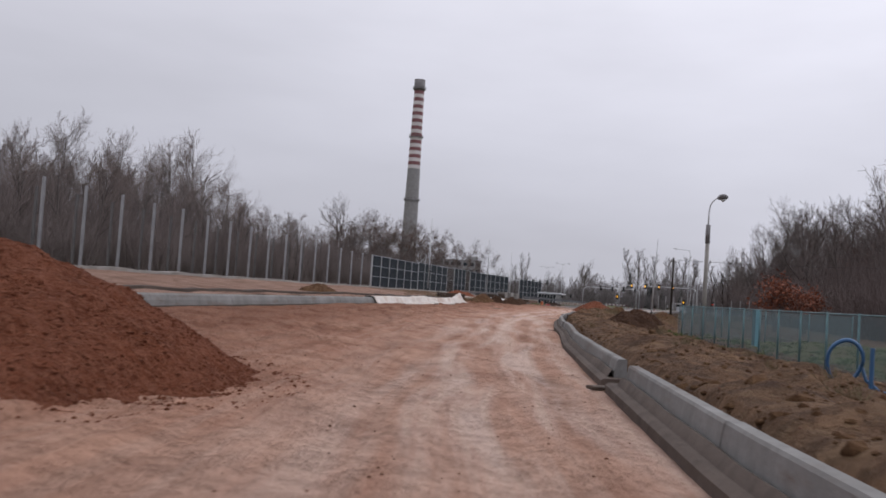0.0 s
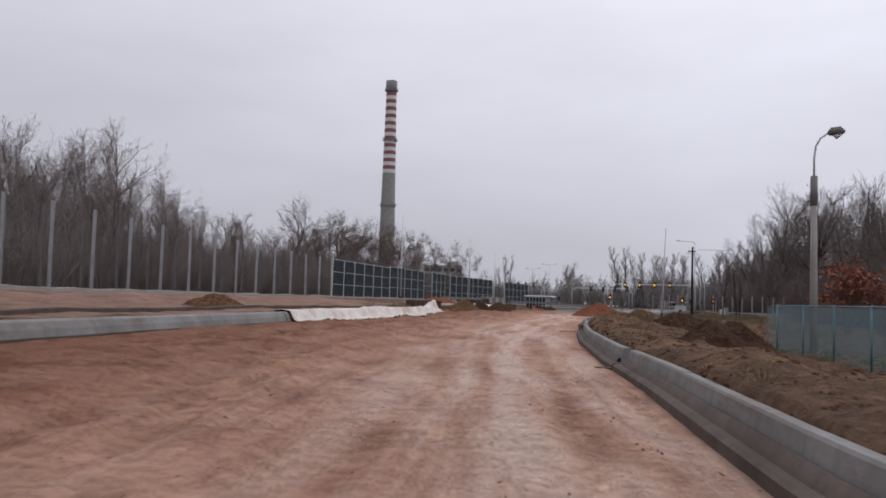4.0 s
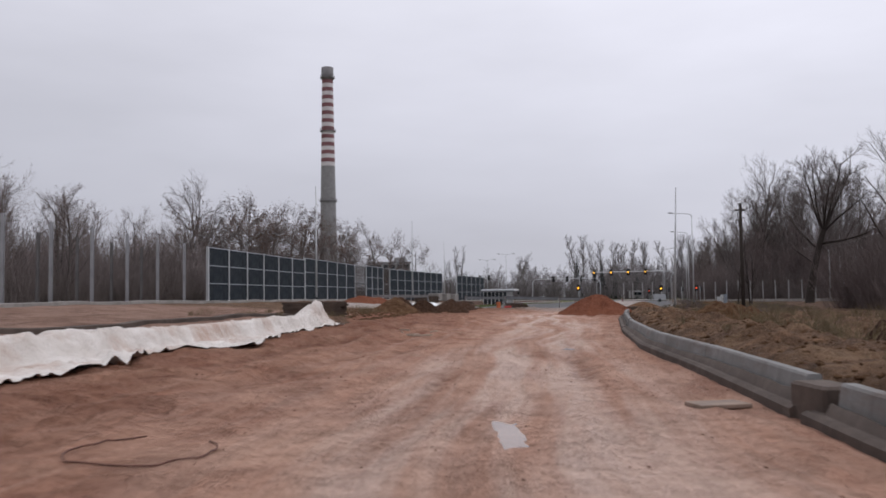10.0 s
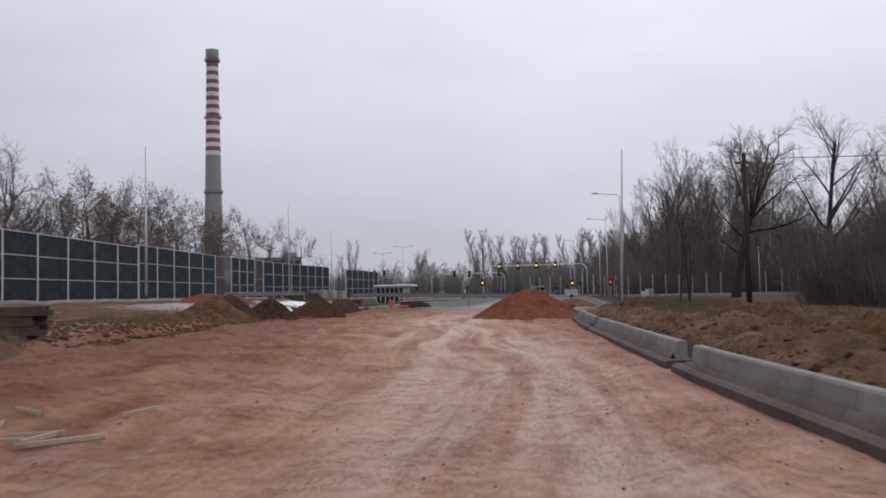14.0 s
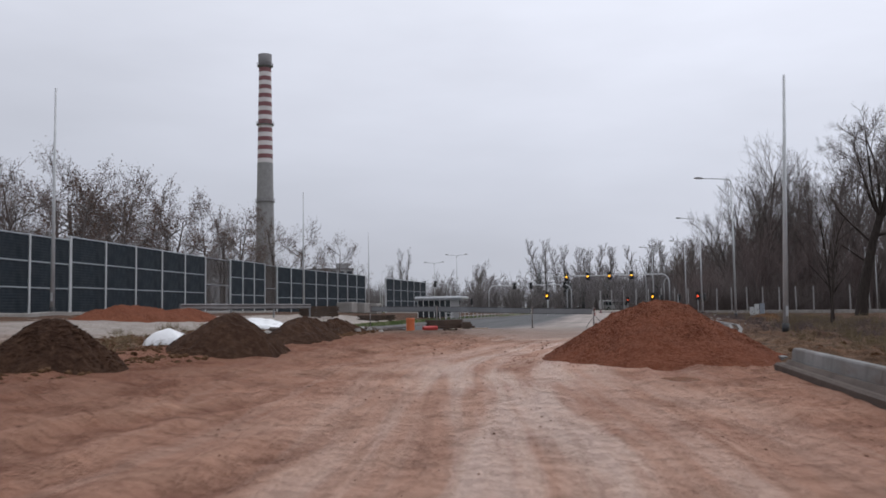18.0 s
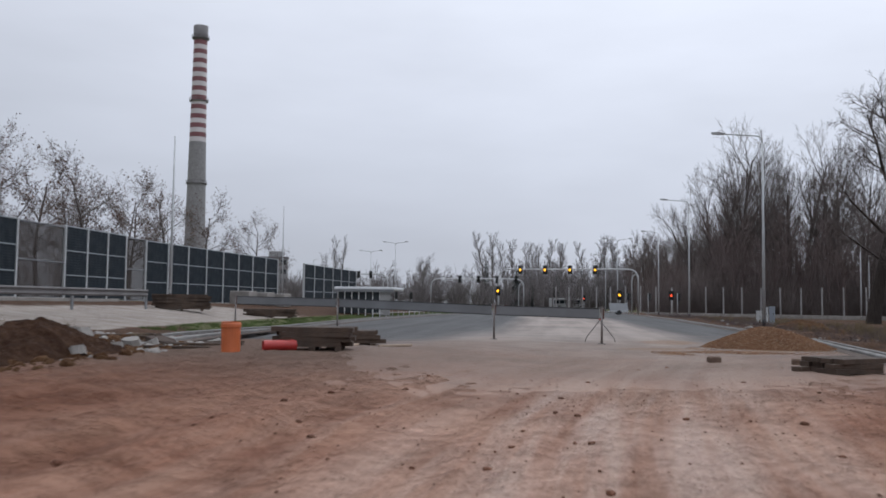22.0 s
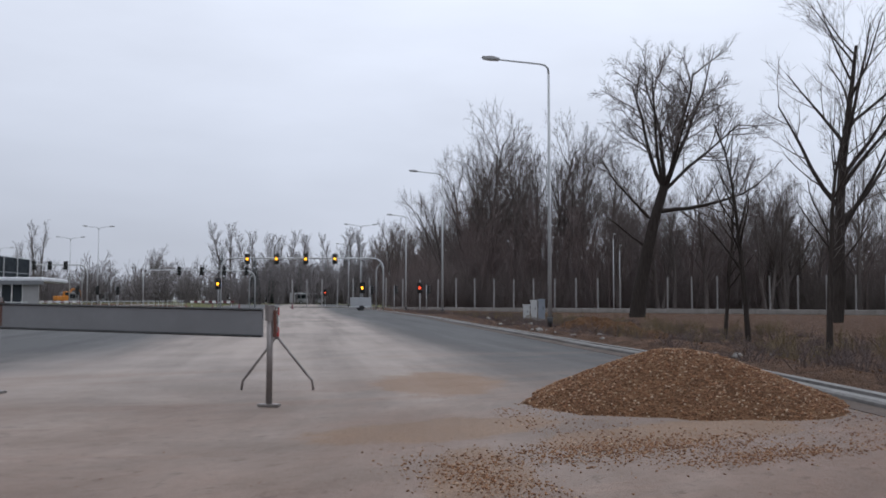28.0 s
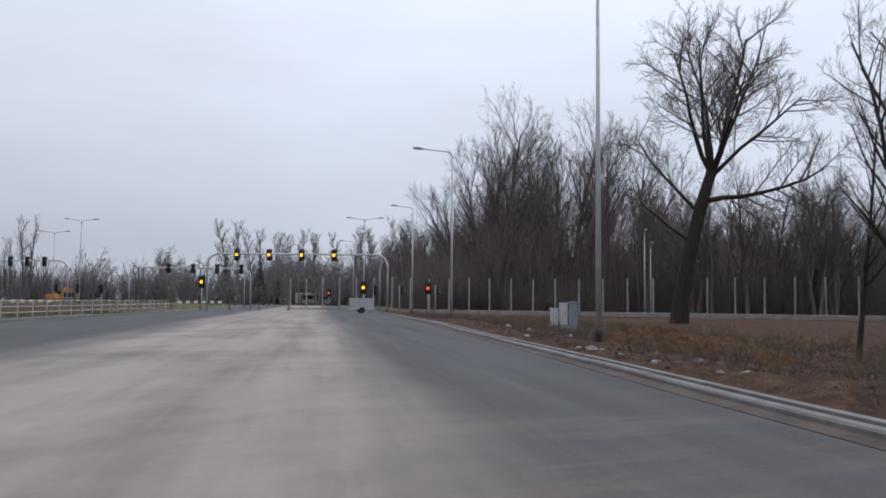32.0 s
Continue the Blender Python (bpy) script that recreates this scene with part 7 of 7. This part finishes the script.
for k in range(50):
    y = rt.uniform(110, 150)
    deep_r.append((float(EDGE(y)) + rt.uniform(3, 22), y, rt.uniform(0.95, 1.25), turn_()))
for k in range(150):
    x, y = sighted(rt.uniform(26.0, 60.0), rt.uniform(126, 200))
    deep_r.append((x, y, rt.uniform(0.8, 1.25), turn_()))
for k in range(45):
    x, y = sighted(rt.uniform(20.5, 29.0), rt.uniform(200, 265))
    deep_r.append((x, y, rt.uniform(0.95, 1.35), turn_()))
for k in range(16):
    y = rt.uniform(20, 75)
    (right_3, right_4)[rt.randrange(2)].append((33 + rt.uniform(0, 26), y, rt.uniform(0.6, 0.85), turn_()))
plant(w1, right_1, "trees of the willow wood")
plant(w2, right_2, "trees of the willow wood")
plant(w3, right_3, "trees of the willow wood")
plant(w4, right_4, "trees of the willow wood")
# lone trees before the wood
t1 = tree_kind("bare_tree", "thin bare young tree on the verge", 105, M_BARK_D, M_TWIG, high=13.0, r0=0.16, stems=1, limbs=16, sub=5, twigs=4, spread=0.6, up=0.35, first=0.28, twig_r=0.009, length=0.27, taper=1.0, bend_=0.07, wob=0.08)
plant(t1, [(42.2, 146.5, 0.66, 20), (43.3, 148.9, 0.5, 140), (37.9, 139.1, 0.55, 250)], "young trees on the verge")
t2 = tree_kind("bare_tree", "tall old bare tree with a spreading crown beside the woods", 106, M_BARK_D, M_TWIG, high=24.0, r0=0.5, stems=1, limbs=13, sub=7, twigs=5, spread=0.75, up=0.4, first=0.3, twig_r=0.012, length=0.42, taper=0.85, lean=(0.1, -0.05), bend_=0.08, wob=0.08)
plant(t2, [(69.5, 166.0, 0.98, 0), (84.0, 168.0, 0.8, 110), (66, 140, 0.8, 220)], "tall trees beside the woods")


def fork_tree():
    """The leaning old tree: a bare trunk, a fork and a fan of limbs, with one long low bough."""
    rng = random.Random(9)
    ob = thing("bare_tree", "old leaning bare tree with a forked fan-shaped crown", "tree", pose(66.8, 187.4, -0.4))
    right, ahead = Vector((0.8, -0.6, 0)), Vector((0.6, 0.8, 0))
    wood, crown = Shape(), Shape()
    trunk = [right * 1.4 + Vector((0, 0, -0.3)), right * 1.65 + Vector((0, 0, 2)), right * 2.3 + Vector((0, 0, 5.5)), right * 3.1 + Vector((0, 0, 9)), right * 4.0 + Vector((0, 0, 12.0))]
    wood.tube(trunk, [0.8, 0.66, 0.56, 0.5, 0.42], 10, False)

    def branch(p, d, L, r, level, lift=0.05):
        n = 6 if level < 2 else 3
        pts = [p]
        for i in range(n):
            d = (d + Vector((rng.gauss(0, 0.1), rng.gauss(0, 0.1), rng.gauss(0, 0.07) + lift))).normalized()
            pts.append(pts[-1] + d * L / n)
        tgt = wood if level < 2 else crown
        tgt.tube(pts, [max(r * (1 - 0.72 * i / n), 0.009) for i in range(n + 1)], 6 if level < 2 else 3, False)
        if level == 4:
            return
        kids = (0, 10, 9, 8)[level] if level else 0
        for k in range(kids):
            f = 0.22 + 0.78 * (k + rng.random()) / kids
            i = min(int(f * n), n - 1)
            q = pts[i].lerp(pts[i + 1], f * n - i)
            dd = (pts[i + 1] - pts[i]).normalized()
            a = rng.random() * 6.283
            s = dd.cross(Vector((math.cos(a), math.sin(a), 0.2))).normalized()
            branch(q, (dd * 0.72 + s * rng.uniform(0.5, 0.95)).normalized(), L * rng.uniform(0.36, 0.52) * (1.1 - 0.35 * f), max(r * 0.36, 0.011), level + 1, 0.06)

    tip = trunk[-1]
    for side_, fwd, rise, L, r in ((-0.42, 0.1, 1.0, 10.2, 0.22), (-0.16, -0.5, 1.0, 10.6, 0.19), (0.04, 0.4, 1.0, 11.4, 0.23), (0.3, -0.3, 1.0, 11.4, 0.27), (0.58, 0.25, 0.95, 10.8, 0.24), (0.92, -0.1, 0.82, 9.4, 0.2), (0.2, 0.85, 0.9, 9.0, 0.17), (0.35, -0.85, 0.9, 8.8, 0.16)):
        branch(tip - Vector((0, 0, rng.uniform(0, 0.6))), (right * side_ + ahead * fwd + Vector((0, 0, rise))).normalized(), L, r, 1)
    branch(trunk[3] + Vector((0, 0, 0.6)), (right * 0.95 + Vector((0, 0, 0.24))).normalized(), 9.5, 0.24, 1, 0.005)
    branch(trunk[3] - Vector((0, 0, 0.3)), (right * -0.75 + Vector((0, 0, 0.62))).normalized(), 8.5, 0.17, 1, 0.05)
    branch(trunk[2] + Vector((0, 0, 1.0)), (right * -0.85 + ahead * 0.3 + Vector((0, 0, 0.7))).normalized(), 5.0, 0.12, 1, 0.05)
    part("trunk", wood, M_BARK_D, ob, soft=True)
    part("crown", crown, M_TWIG, ob)


fork_tree()
# birch wood behind the posts
l1 = tree_kind("bare_tree", "tall bare birch with fine hanging twigs behind the posts", 201, M_BARK2, M_TWIG_L, high=18.0, r0=0.2, stems=1, limbs=30, sub=7, twigs=6, spread=0.6, up=0.3, first=0.2, twig_r=0.0115, length=0.34, taper=0.92, wob=0.08)
l2 = tree_kind("bare_tree", "tall tree with reddish brown twigs and some dry leaves", 202, M_BARK, M_TWIG_L, M_LEAF, 0.22, 0.09, high=16.0, r0=0.22, stems=2, limbs=12, sub=7, twigs=6, spread=0.55, up=0.35, first=0.15, twig_r=0.011, length=0.36, taper=0.9, bend_=0.07, wob=0.07)
l3 = tree_kind("bare_tree", "bare grey-brown tree in the birch wood", 203, M_BARK, M_TWIG_L, high=13.5, r0=0.19, stems=1, limbs=13, sub=7, twigs=6, spread=0.75, up=0.3, first=0.15, twig_r=0.0115, length=0.38, taper=0.9, bend_=0.08, wob=0.08)
l4 = tree_kind("bare_tree", "bare oak with a broad rounded crown of crooked branches", 204, M_BARK, M_TWIG, high=14.0, r0=0.38, stems=1, limbs=16, sub=8, twigs=6, spread=0.95, up=0.3, first=0.22, twig_r=0.014, length=0.48, taper=0.72, bend_=0.18)
l5 = tree_kind("bare_tree", "small bare acacia with tufted dark seed pods", 205, M_BARK, M_TWIG, M_LEAF, 0.42, 0.1, high=12.0, r0=0.2, stems=1, limbs=12, sub=7, twigs=6, spread=0.95, up=0.22, first=0.3, twig_r=0.013, length=0.4, taper=0.9, bend_=0.12, wob=0.1)
left = {1: [], 2: [], 3: [], 4: [], 5: []}
wall_x = lambda y: -12.92 + (y - 113.3) * 0.195
for k, (x, y, sc) in enumerate(((-37.4, 114, 0.98), (-42, 100, 0.85), (-45, 92, 0.85), (-38, 107, 0.85), (-36, 124, 0.75), (-44, 108, 0.72), (-50, 104, 0.75), (-46, 118, 0.85), (-34, 100, 0.66))):
    left[1].append((x, y, sc, turn_()))
deep = []
for y in np.arange(28, 126, 3.8):
    x = wall_x(y)
    left[rt.choice((2, 3, 3))].append((x - rt.uniform(9, 15), y + rt.uniform(-2, 2), rt.uniform(0.52, 0.72), turn_()))
    left[rt.choice((1, 2, 3))].append((x - rt.uniform(16, 26), y + rt.uniform(-2, 2), rt.uniform(0.55, 0.78), turn_()))
    for k in range(4):
        deep.append((x - rt.uniform(24, 46), y + rt.uniform(-2, 2), rt.uniform(0.75, 1.1), turn_()))
for k in range(26):
    y = rt.uniform(128, 175)
    deep.append((wall_x(y) - rt.uniform(14, 40), y, rt.uniform(0.55, 0.8), turn_()))
left[4] += [(-26.5, 158, 1.12, 30), (-24.0, 168, 0.85, 130), (-60, 120, 1.1, 10)]
for x, y, sc in ((-17, 170, 0.95), (-13, 176, 1.0), (-19, 182, 1.05), (-10, 186, 0.9), (-7.5, 183, 0.75), (-15, 196, 1.1), (-4, 200, 1.0), (-9, 210, 1.1), (-1.5, 216, 1.0), (-22, 190, 1.15), (-12, 225, 1.2), (4, 232, 1.0), (-11, 158, 0.85), (-15, 160, 0.95), (-19, 165, 1.05), (-9.5, 166, 0.9), (-21, 175, 1.1), (-24, 184, 1.15), (-14, 167, 0.95), (-6.5, 178, 0.9), (-18, 152, 0.9), (-22, 146, 0.85)):
    left[5].append((x, y, sc, turn_()))
plant(l1, left[1], "trees of the birch wood")
plant(l2, left[2], "trees of the birch wood")
plant(l3, left[3], "trees of the birch wood")
plant(l4, left[4], "oaks behind the noise barrier")
plant(l5, left[5], "acacias behind the noise barrier")
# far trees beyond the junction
f1 = tree_kind("bare_tree", "far tall bare poplar beyond the junction", 301, M_BARK, M_TWIG_HAZE, high=27.0, r0=0.34, stems=1, limbs=30, sub=6, twigs=4, spread=0.72, up=0.55, first=0.3, twig_r=0.022, length=0.2, taper=0.95, bend_=0.04, wob=0.05, fan=0.8)
far_row = [(*sighted(b + rt.uniform(-0.2, 0.2), 335 + rt.uniform(-14, 14)), rt.uniform(0.9, 1.06), turn_()) for b in (10.9, 11.5, 12.3, 12.7, 13.4, 14.0, 14.6, 15.1, 15.7, 16.2, 17.9, 18.4, 18.9, 19.5, 20.0, 20.6, 21.1, 21.7, 22.3, 23.0)]
plant(f1, far_row + [(150 + rt.uniform(0, 60), 430 + rt.uniform(-30, 30), rt.uniform(0.85, 1.05), turn_()) for k in range(6)], "far row of poplars")
f2 = tree_kind("bare_tree", "lone bare poplar with a narrow upright crown", 302, M_BARK, M_TWIG_HAZE, high=16.5, r0=0.22, stems=2, limbs=12, sub=5, twigs=4, spread=0.35, up=0.6, first=0.15, twig_r=0.02, length=0.26, taper=0.95, bend_=0.05, wob=0.06)
plant(f2, [(18.3, 319.4, 1.0, 0), (14.8, 322, 0.75, 90)], "poplars beyond the side road")
f3 = tree_kind("bare_tree", "far bare tree with a wide fan-shaped crown", 303, M_BARK, M_TWIG_HAZE, high=27.0, r0=0.6, stems=2, limbs=10, sub=6, twigs=5, spread=0.7, up=0.45, first=0.3, twig_r=0.045, length=0.36, taper=0.8, bend_=0.07, wob=0.07)
plant(f3, [(68.4, 572, 1.0, 0), (77, 590, 0.85, 120)], "far fan-shaped trees")
far_w = [(rt.uniform(30, 250), rt.uniform(335, 430), rt.uniform(0.8, 1.15), turn_()) for k in range(110)] + [(*sighted(rt.uniform(13.0, 25.0), rt.uniform(235, 300)), rt.uniform(0.85, 1.25), turn_()) for k in range(70)]


def joined(name, label, seed, spots, mat, **kw):
    """Background trees that nobody could count, as one mesh."""
    wood, crown, _ = grow(seed, **kw)
    co = np.array(wood.v + crown.v)
    faces = [list(f) for f in wood.f] + [[i + len(wood.v) for i in f] for f in crown.f]
    V, F = [], []
    for x, y, sc, tn in spots:
        c, s = math.cos(radians(tn)) * sc, math.sin(radians(tn)) * sc
        n = len(co) * len(V)
        V.append(np.stack([x + co[:, 0] * c - co[:, 1] * s, y + co[:, 0] * s + co[:, 1] * c, hz(x, y) + co[:, 2] * sc], -1))
        F += [[i + n for i in f] for f in faces]
    me = bpy.data.meshes.new(name)
    me.from_pydata(np.concatenate(V).tolist(), [], F)
    me.materials.append(mat)
    return tagged(new(name, me), label, "trees", kind="stuff")


joined("far_trees", "far bare woods beyond the junction", 311, far_w, M_TWIG_HAZE, high=13.0, r0=0.16, stems=2, limbs=7, sub=4, twigs=3, spread=0.6, up=0.45, first=0.2, twig_r=0.035, length=0.38, taper=0.85, wob=0.07)
joined("background_trees", "bare birch wood behind its edge", 312, deep, M_TWIG_L, high=14.0, r0=0.15, stems=2, limbs=8, sub=4, twigs=3, spread=0.55, up=0.4, first=0.2, twig_r=0.024, length=0.36, taper=0.85, wob=0.08)
joined("background_trees", "bare willow wood behind its edge", 313, deep_r, M_TWIG_R, high=14.5, r0=0.16, stems=2, limbs=8, sub=4, twigs=3, spread=0.5, up=0.45, first=0.25, twig_r=0.024, length=0.36, taper=0.85, wob=0.08)


def spruce(seed, high):
    rng = random.Random(seed)
    ob = thing("spruce", "far dark spruce beyond the junction", "tree", pose(0, 0, -500), "far spruces")
    part("trunk", Shape().tube([(0, 0, -0.2), (0, 0, high * 0.98)], [0.2, 0.03], 6), M_BARK, ob)
    sh = Shape()
    for k in range(26):
        z = high * (0.08 + 0.9 * k / 26)
        r = high * 0.2 * (1 - k / 27) + 0.15
        for j in range(11):
            a = rng.random() * 6.283
            q = r * rng.uniform(0.65, 1.1)
            d = Vector((math.cos(a), math.sin(a), 0))
            s = Vector((-d.y, d.x, 0)) * q * 0.32
            base, tip = Vector((0, 0, z + 0.25)), d * q + Vector((0, 0, z - 0.25 * q))
            mid = d * q * 0.55 + Vector((0, 0, z + 0.1))
            sh.add([base, mid - s, tip, mid + s], [(0, 1, 2, 3)])
    part("needles", sh, M_NEEDLE, ob)
    return ob


sp = spruce(5, 13)
plant(sp, [(70 + k * 5.5 + rt.uniform(-3, 3), 385 + rt.uniform(-30, 25), rt.uniform(0.8, 1.35), turn_()) for k in range(34)], "far spruces")


# ---- undergrowth and grass, uncountable ----
def thicket(name, label, spots, mat, seed, stems=46, high=2.6, r=0.016, lean=0.5):
    """Dense bare brush of thin stems with side twigs."""
    rng = np.random.default_rng(seed)
    P, Q, R0 = [], [], []
    for x, y, sc in spots:
        zb = hz(x, y) - 0.05
        a, q = rng.random(stems) * 6.283, rng.random(stems)
        b = np.stack([x + np.cos(a) * q * 0.9 * sc, y + np.sin(a) * q * 0.9 * sc, np.full(stems, zb)], -1)
        d = np.stack([np.cos(a) * q * lean + rng.normal(0, 0.16, stems), np.sin(a) * q * lean + rng.normal(0, 0.16, stems), np.ones(stems)], -1)
        d /= np.linalg.norm(d, axis=1)[:, None]
        t = b + d * (high * sc * (0.5 + 0.6 * rng.random(stems)))[:, None]
        P.append(b), Q.append(t), R0.append(np.full(stems, r))
        for _ in range(3):
            f = (0.25 + 0.7 * rng.random(stems))[:, None]
            p = b + (t - b) * f
            d2 = d + rng.normal(0, 0.55, d.shape)
            d2 /= np.linalg.norm(d2, axis=1)[:, None]
            P.append(p), Q.append(p + d2 * (high * sc * 0.34 * (0.5 + rng.random(stems)))[:, None]), R0.append(np.full(stems, r * 0.65))
    P, Q, R0 = np.concatenate(P), np.concatenate(Q), np.concatenate(R0)[:, None]
    d = Q - P
    s1 = np.cross(d, rng.normal(0, 1, d.shape))
    s1 /= np.linalg.norm(s1, axis=1)[:, None] + 1e-9
    s2 = np.cross(d, s1)
    s2 /= np.linalg.norm(s2, axis=1)[:, None] + 1e-9
    ring = [s1, -0.5 * s1 + 0.866 * s2, -0.5 * s1 - 0.866 * s2]
    v = np.stack([P + s * R0 for s in ring] + [Q + s * R0 * 0.4 for s in ring], 1).reshape(-1, 3)
    f = np.array([(0, 1, 4, 3), (1, 2, 5, 4), (2, 0, 3, 5)])[None] + 6 * np.arange(len(P))[:, None, None]
    me = bpy.data.meshes.new(name)
    me.from_pydata(v.tolist(), [], f.reshape(-1, 4).tolist())
    me.materials.append(mat)
    return tagged(new(name, me), label, "brush", kind="stuff")


brush_l = [(wall_x(y) - rt.uniform(7, 20), y + rt.uniform(-1, 1), rt.uniform(0.9, 1.9)) for y in np.arange(22, 178, 0.5)]
brush_r = [(float(EDGE(y)) + rt.uniform(2.5, 14), y, rt.uniform(0.9, 1.9)) for y in np.arange(110, 155, 0.5)] + [(*sighted(rt.uniform(22.0, 58.0), rt.uniform(124, 150)), rt.uniform(1.2, 2.3)) for k in range(260)]
brush_r2 = [(33 + rt.uniform(0, 14) + max(0, (y - 70) * 0.2), y, rt.uniform(1.2, 2.4)) for y in np.arange(24, 132, 0.27)]
thicket("undergrowth", "tangled bare brown undergrowth of the birch wood", brush_l, M_TWIG_L, 1, r=0.022)
thicket("undergrowth", "tangled bare dark undergrowth of the willow wood", brush_r, M_TWIG, 2, r=0.022)
thicket("undergrowth", "tangled bare dark undergrowth before the wood", brush_r2, M_TWIG_R, 3, r=0.022)
saplings = [(36 + (y - 70) * 0.24 + rt.uniform(0, 16), y, rt.uniform(0.8, 1.5)) for y in np.arange(66, 140, 0.36)] + [(*sighted(rt.uniform(22.0, 58.0), rt.uniform(130, 185)), rt.uniform(0.9, 1.7)) for k in range(230)]
thicket("saplings", "dense bare saplings at the edge of the willow wood", saplings, M_TWIG_R, 11, 30, 5.5, 0.03, 0.35)
thicket("saplings", "dark tangle of young trees filling the willow wood", [(float(EDGE(y)) + rt.uniform(3, 24), y, rt.uniform(0.7, 1.15)) for y in np.arange(104, 158, 0.2)] + [(*sighted(rt.uniform(24.0, 60.0), rt.uniform(132, 190)), rt.uniform(0.8, 1.25)) for k in range(300)], M_TWIG_L, 15, 30, 8.5, 0.036, 0.55)
thicket("saplings", "dense bare saplings between the birches", [(wall_x(y) - rt.uniform(9, 26), y, rt.uniform(0.7, 1.2)) for y in np.arange(26, 172, 0.4)], M_TWIG_L, 12, 30, 5.6, 0.028, 0.35)
thicket("far_woods", "far brush and woods beyond the junction, haze put into their grey", [(rt.uniform(-30, 260), rt.uniform(335, 440), rt.uniform(0.7, 1.4)) for k in range(420)], M_TWIG_HAZE, 14, 26, 6.5, 0.09, 0.5)
thicket("dry_weeds", "dry brown weeds on the verge", [(float(X_R(y)) + rt.uniform(2.5, 14), y, rt.uniform(0.25, 0.5)) for y in np.arange(60, 190, 0.55)], M_STRAW, 4, 26, 1.5, 0.008, 0.9)
thicket("dry_weeds", "dry straw-coloured tufts on the churned verge", [(float(X_R(y)) + rt.uniform(0.8, 7), y, rt.uniform(0.1, 0.22)) for y in np.arange(2, 104, 1.1)], M_STRAW, 5, 22, 1.3, 0.006, 1.2)
thicket("dry_weeds", "dry tufts along the loose earth", [(float(X_L(y)) - rt.uniform(0.4, 6), y, rt.uniform(0.12, 0.3)) for y in np.arange(78, 130, 0.4)], M_STRAW, 6, 20, 1.3, 0.006, 1.2)
thicket("dry_weeds", "dead reddish brown weeds over the bare earth", [(float(X_R(y)) + rt.uniform(1.2, 13), y, rt.uniform(0.2, 0.5)) for y in np.arange(118, 200, 0.1)], M_TWIG_R, 24, 18, 1.1, 0.006, 1.4)
thicket("grass_strip", "short green grass strip along the far kerb", [(float(X_L(y)) - rt.uniform(1.2, 4.4), y, rt.uniform(0.12, 0.2)) for y in np.arange(138, 215, 0.1)], M_GRASS, 7, 26, 0.9, 0.008, 1.3)
thicket("grass_strip", "green grass plot behind the mesh fence", [(11.2 + rt.uniform(0, 9), y, rt.uniform(0.15, 0.25)) for y in np.arange(4, 50, 0.09)], M_GRASS, 8, 26, 0.9, 0.01, 1.3)


def red_shrub(x, y, sc, seed):
    wood, crown, tips = grow(seed, high=4.5, r0=0.06, stems=5, limbs=6, sub=4, twigs=3, spread=0.7, up=0.3, first=0.1, twig_r=0.012, length=0.5, taper=0.7)
    ob = thing("shrub", "shrub with rust-red autumn leaves before the wood", "shrub", pose(x, y, hz(x, y) - 0.05) @ Matrix.Diagonal((sc, sc, sc, 1)), "rust-red shrubs")
    part("stems", wood, M_TWIG_R, ob)
    part("twigs", crown, M_TWIG_R, ob)
    part("leaves", leaves(tips, 0.75, 0.13, seed, 0.3), M_LEAF_R, ob)


red_shrub(25.4, 72.0, 1.05, 401)
red_shrub(28.4, 74.0, 0.95, 402)
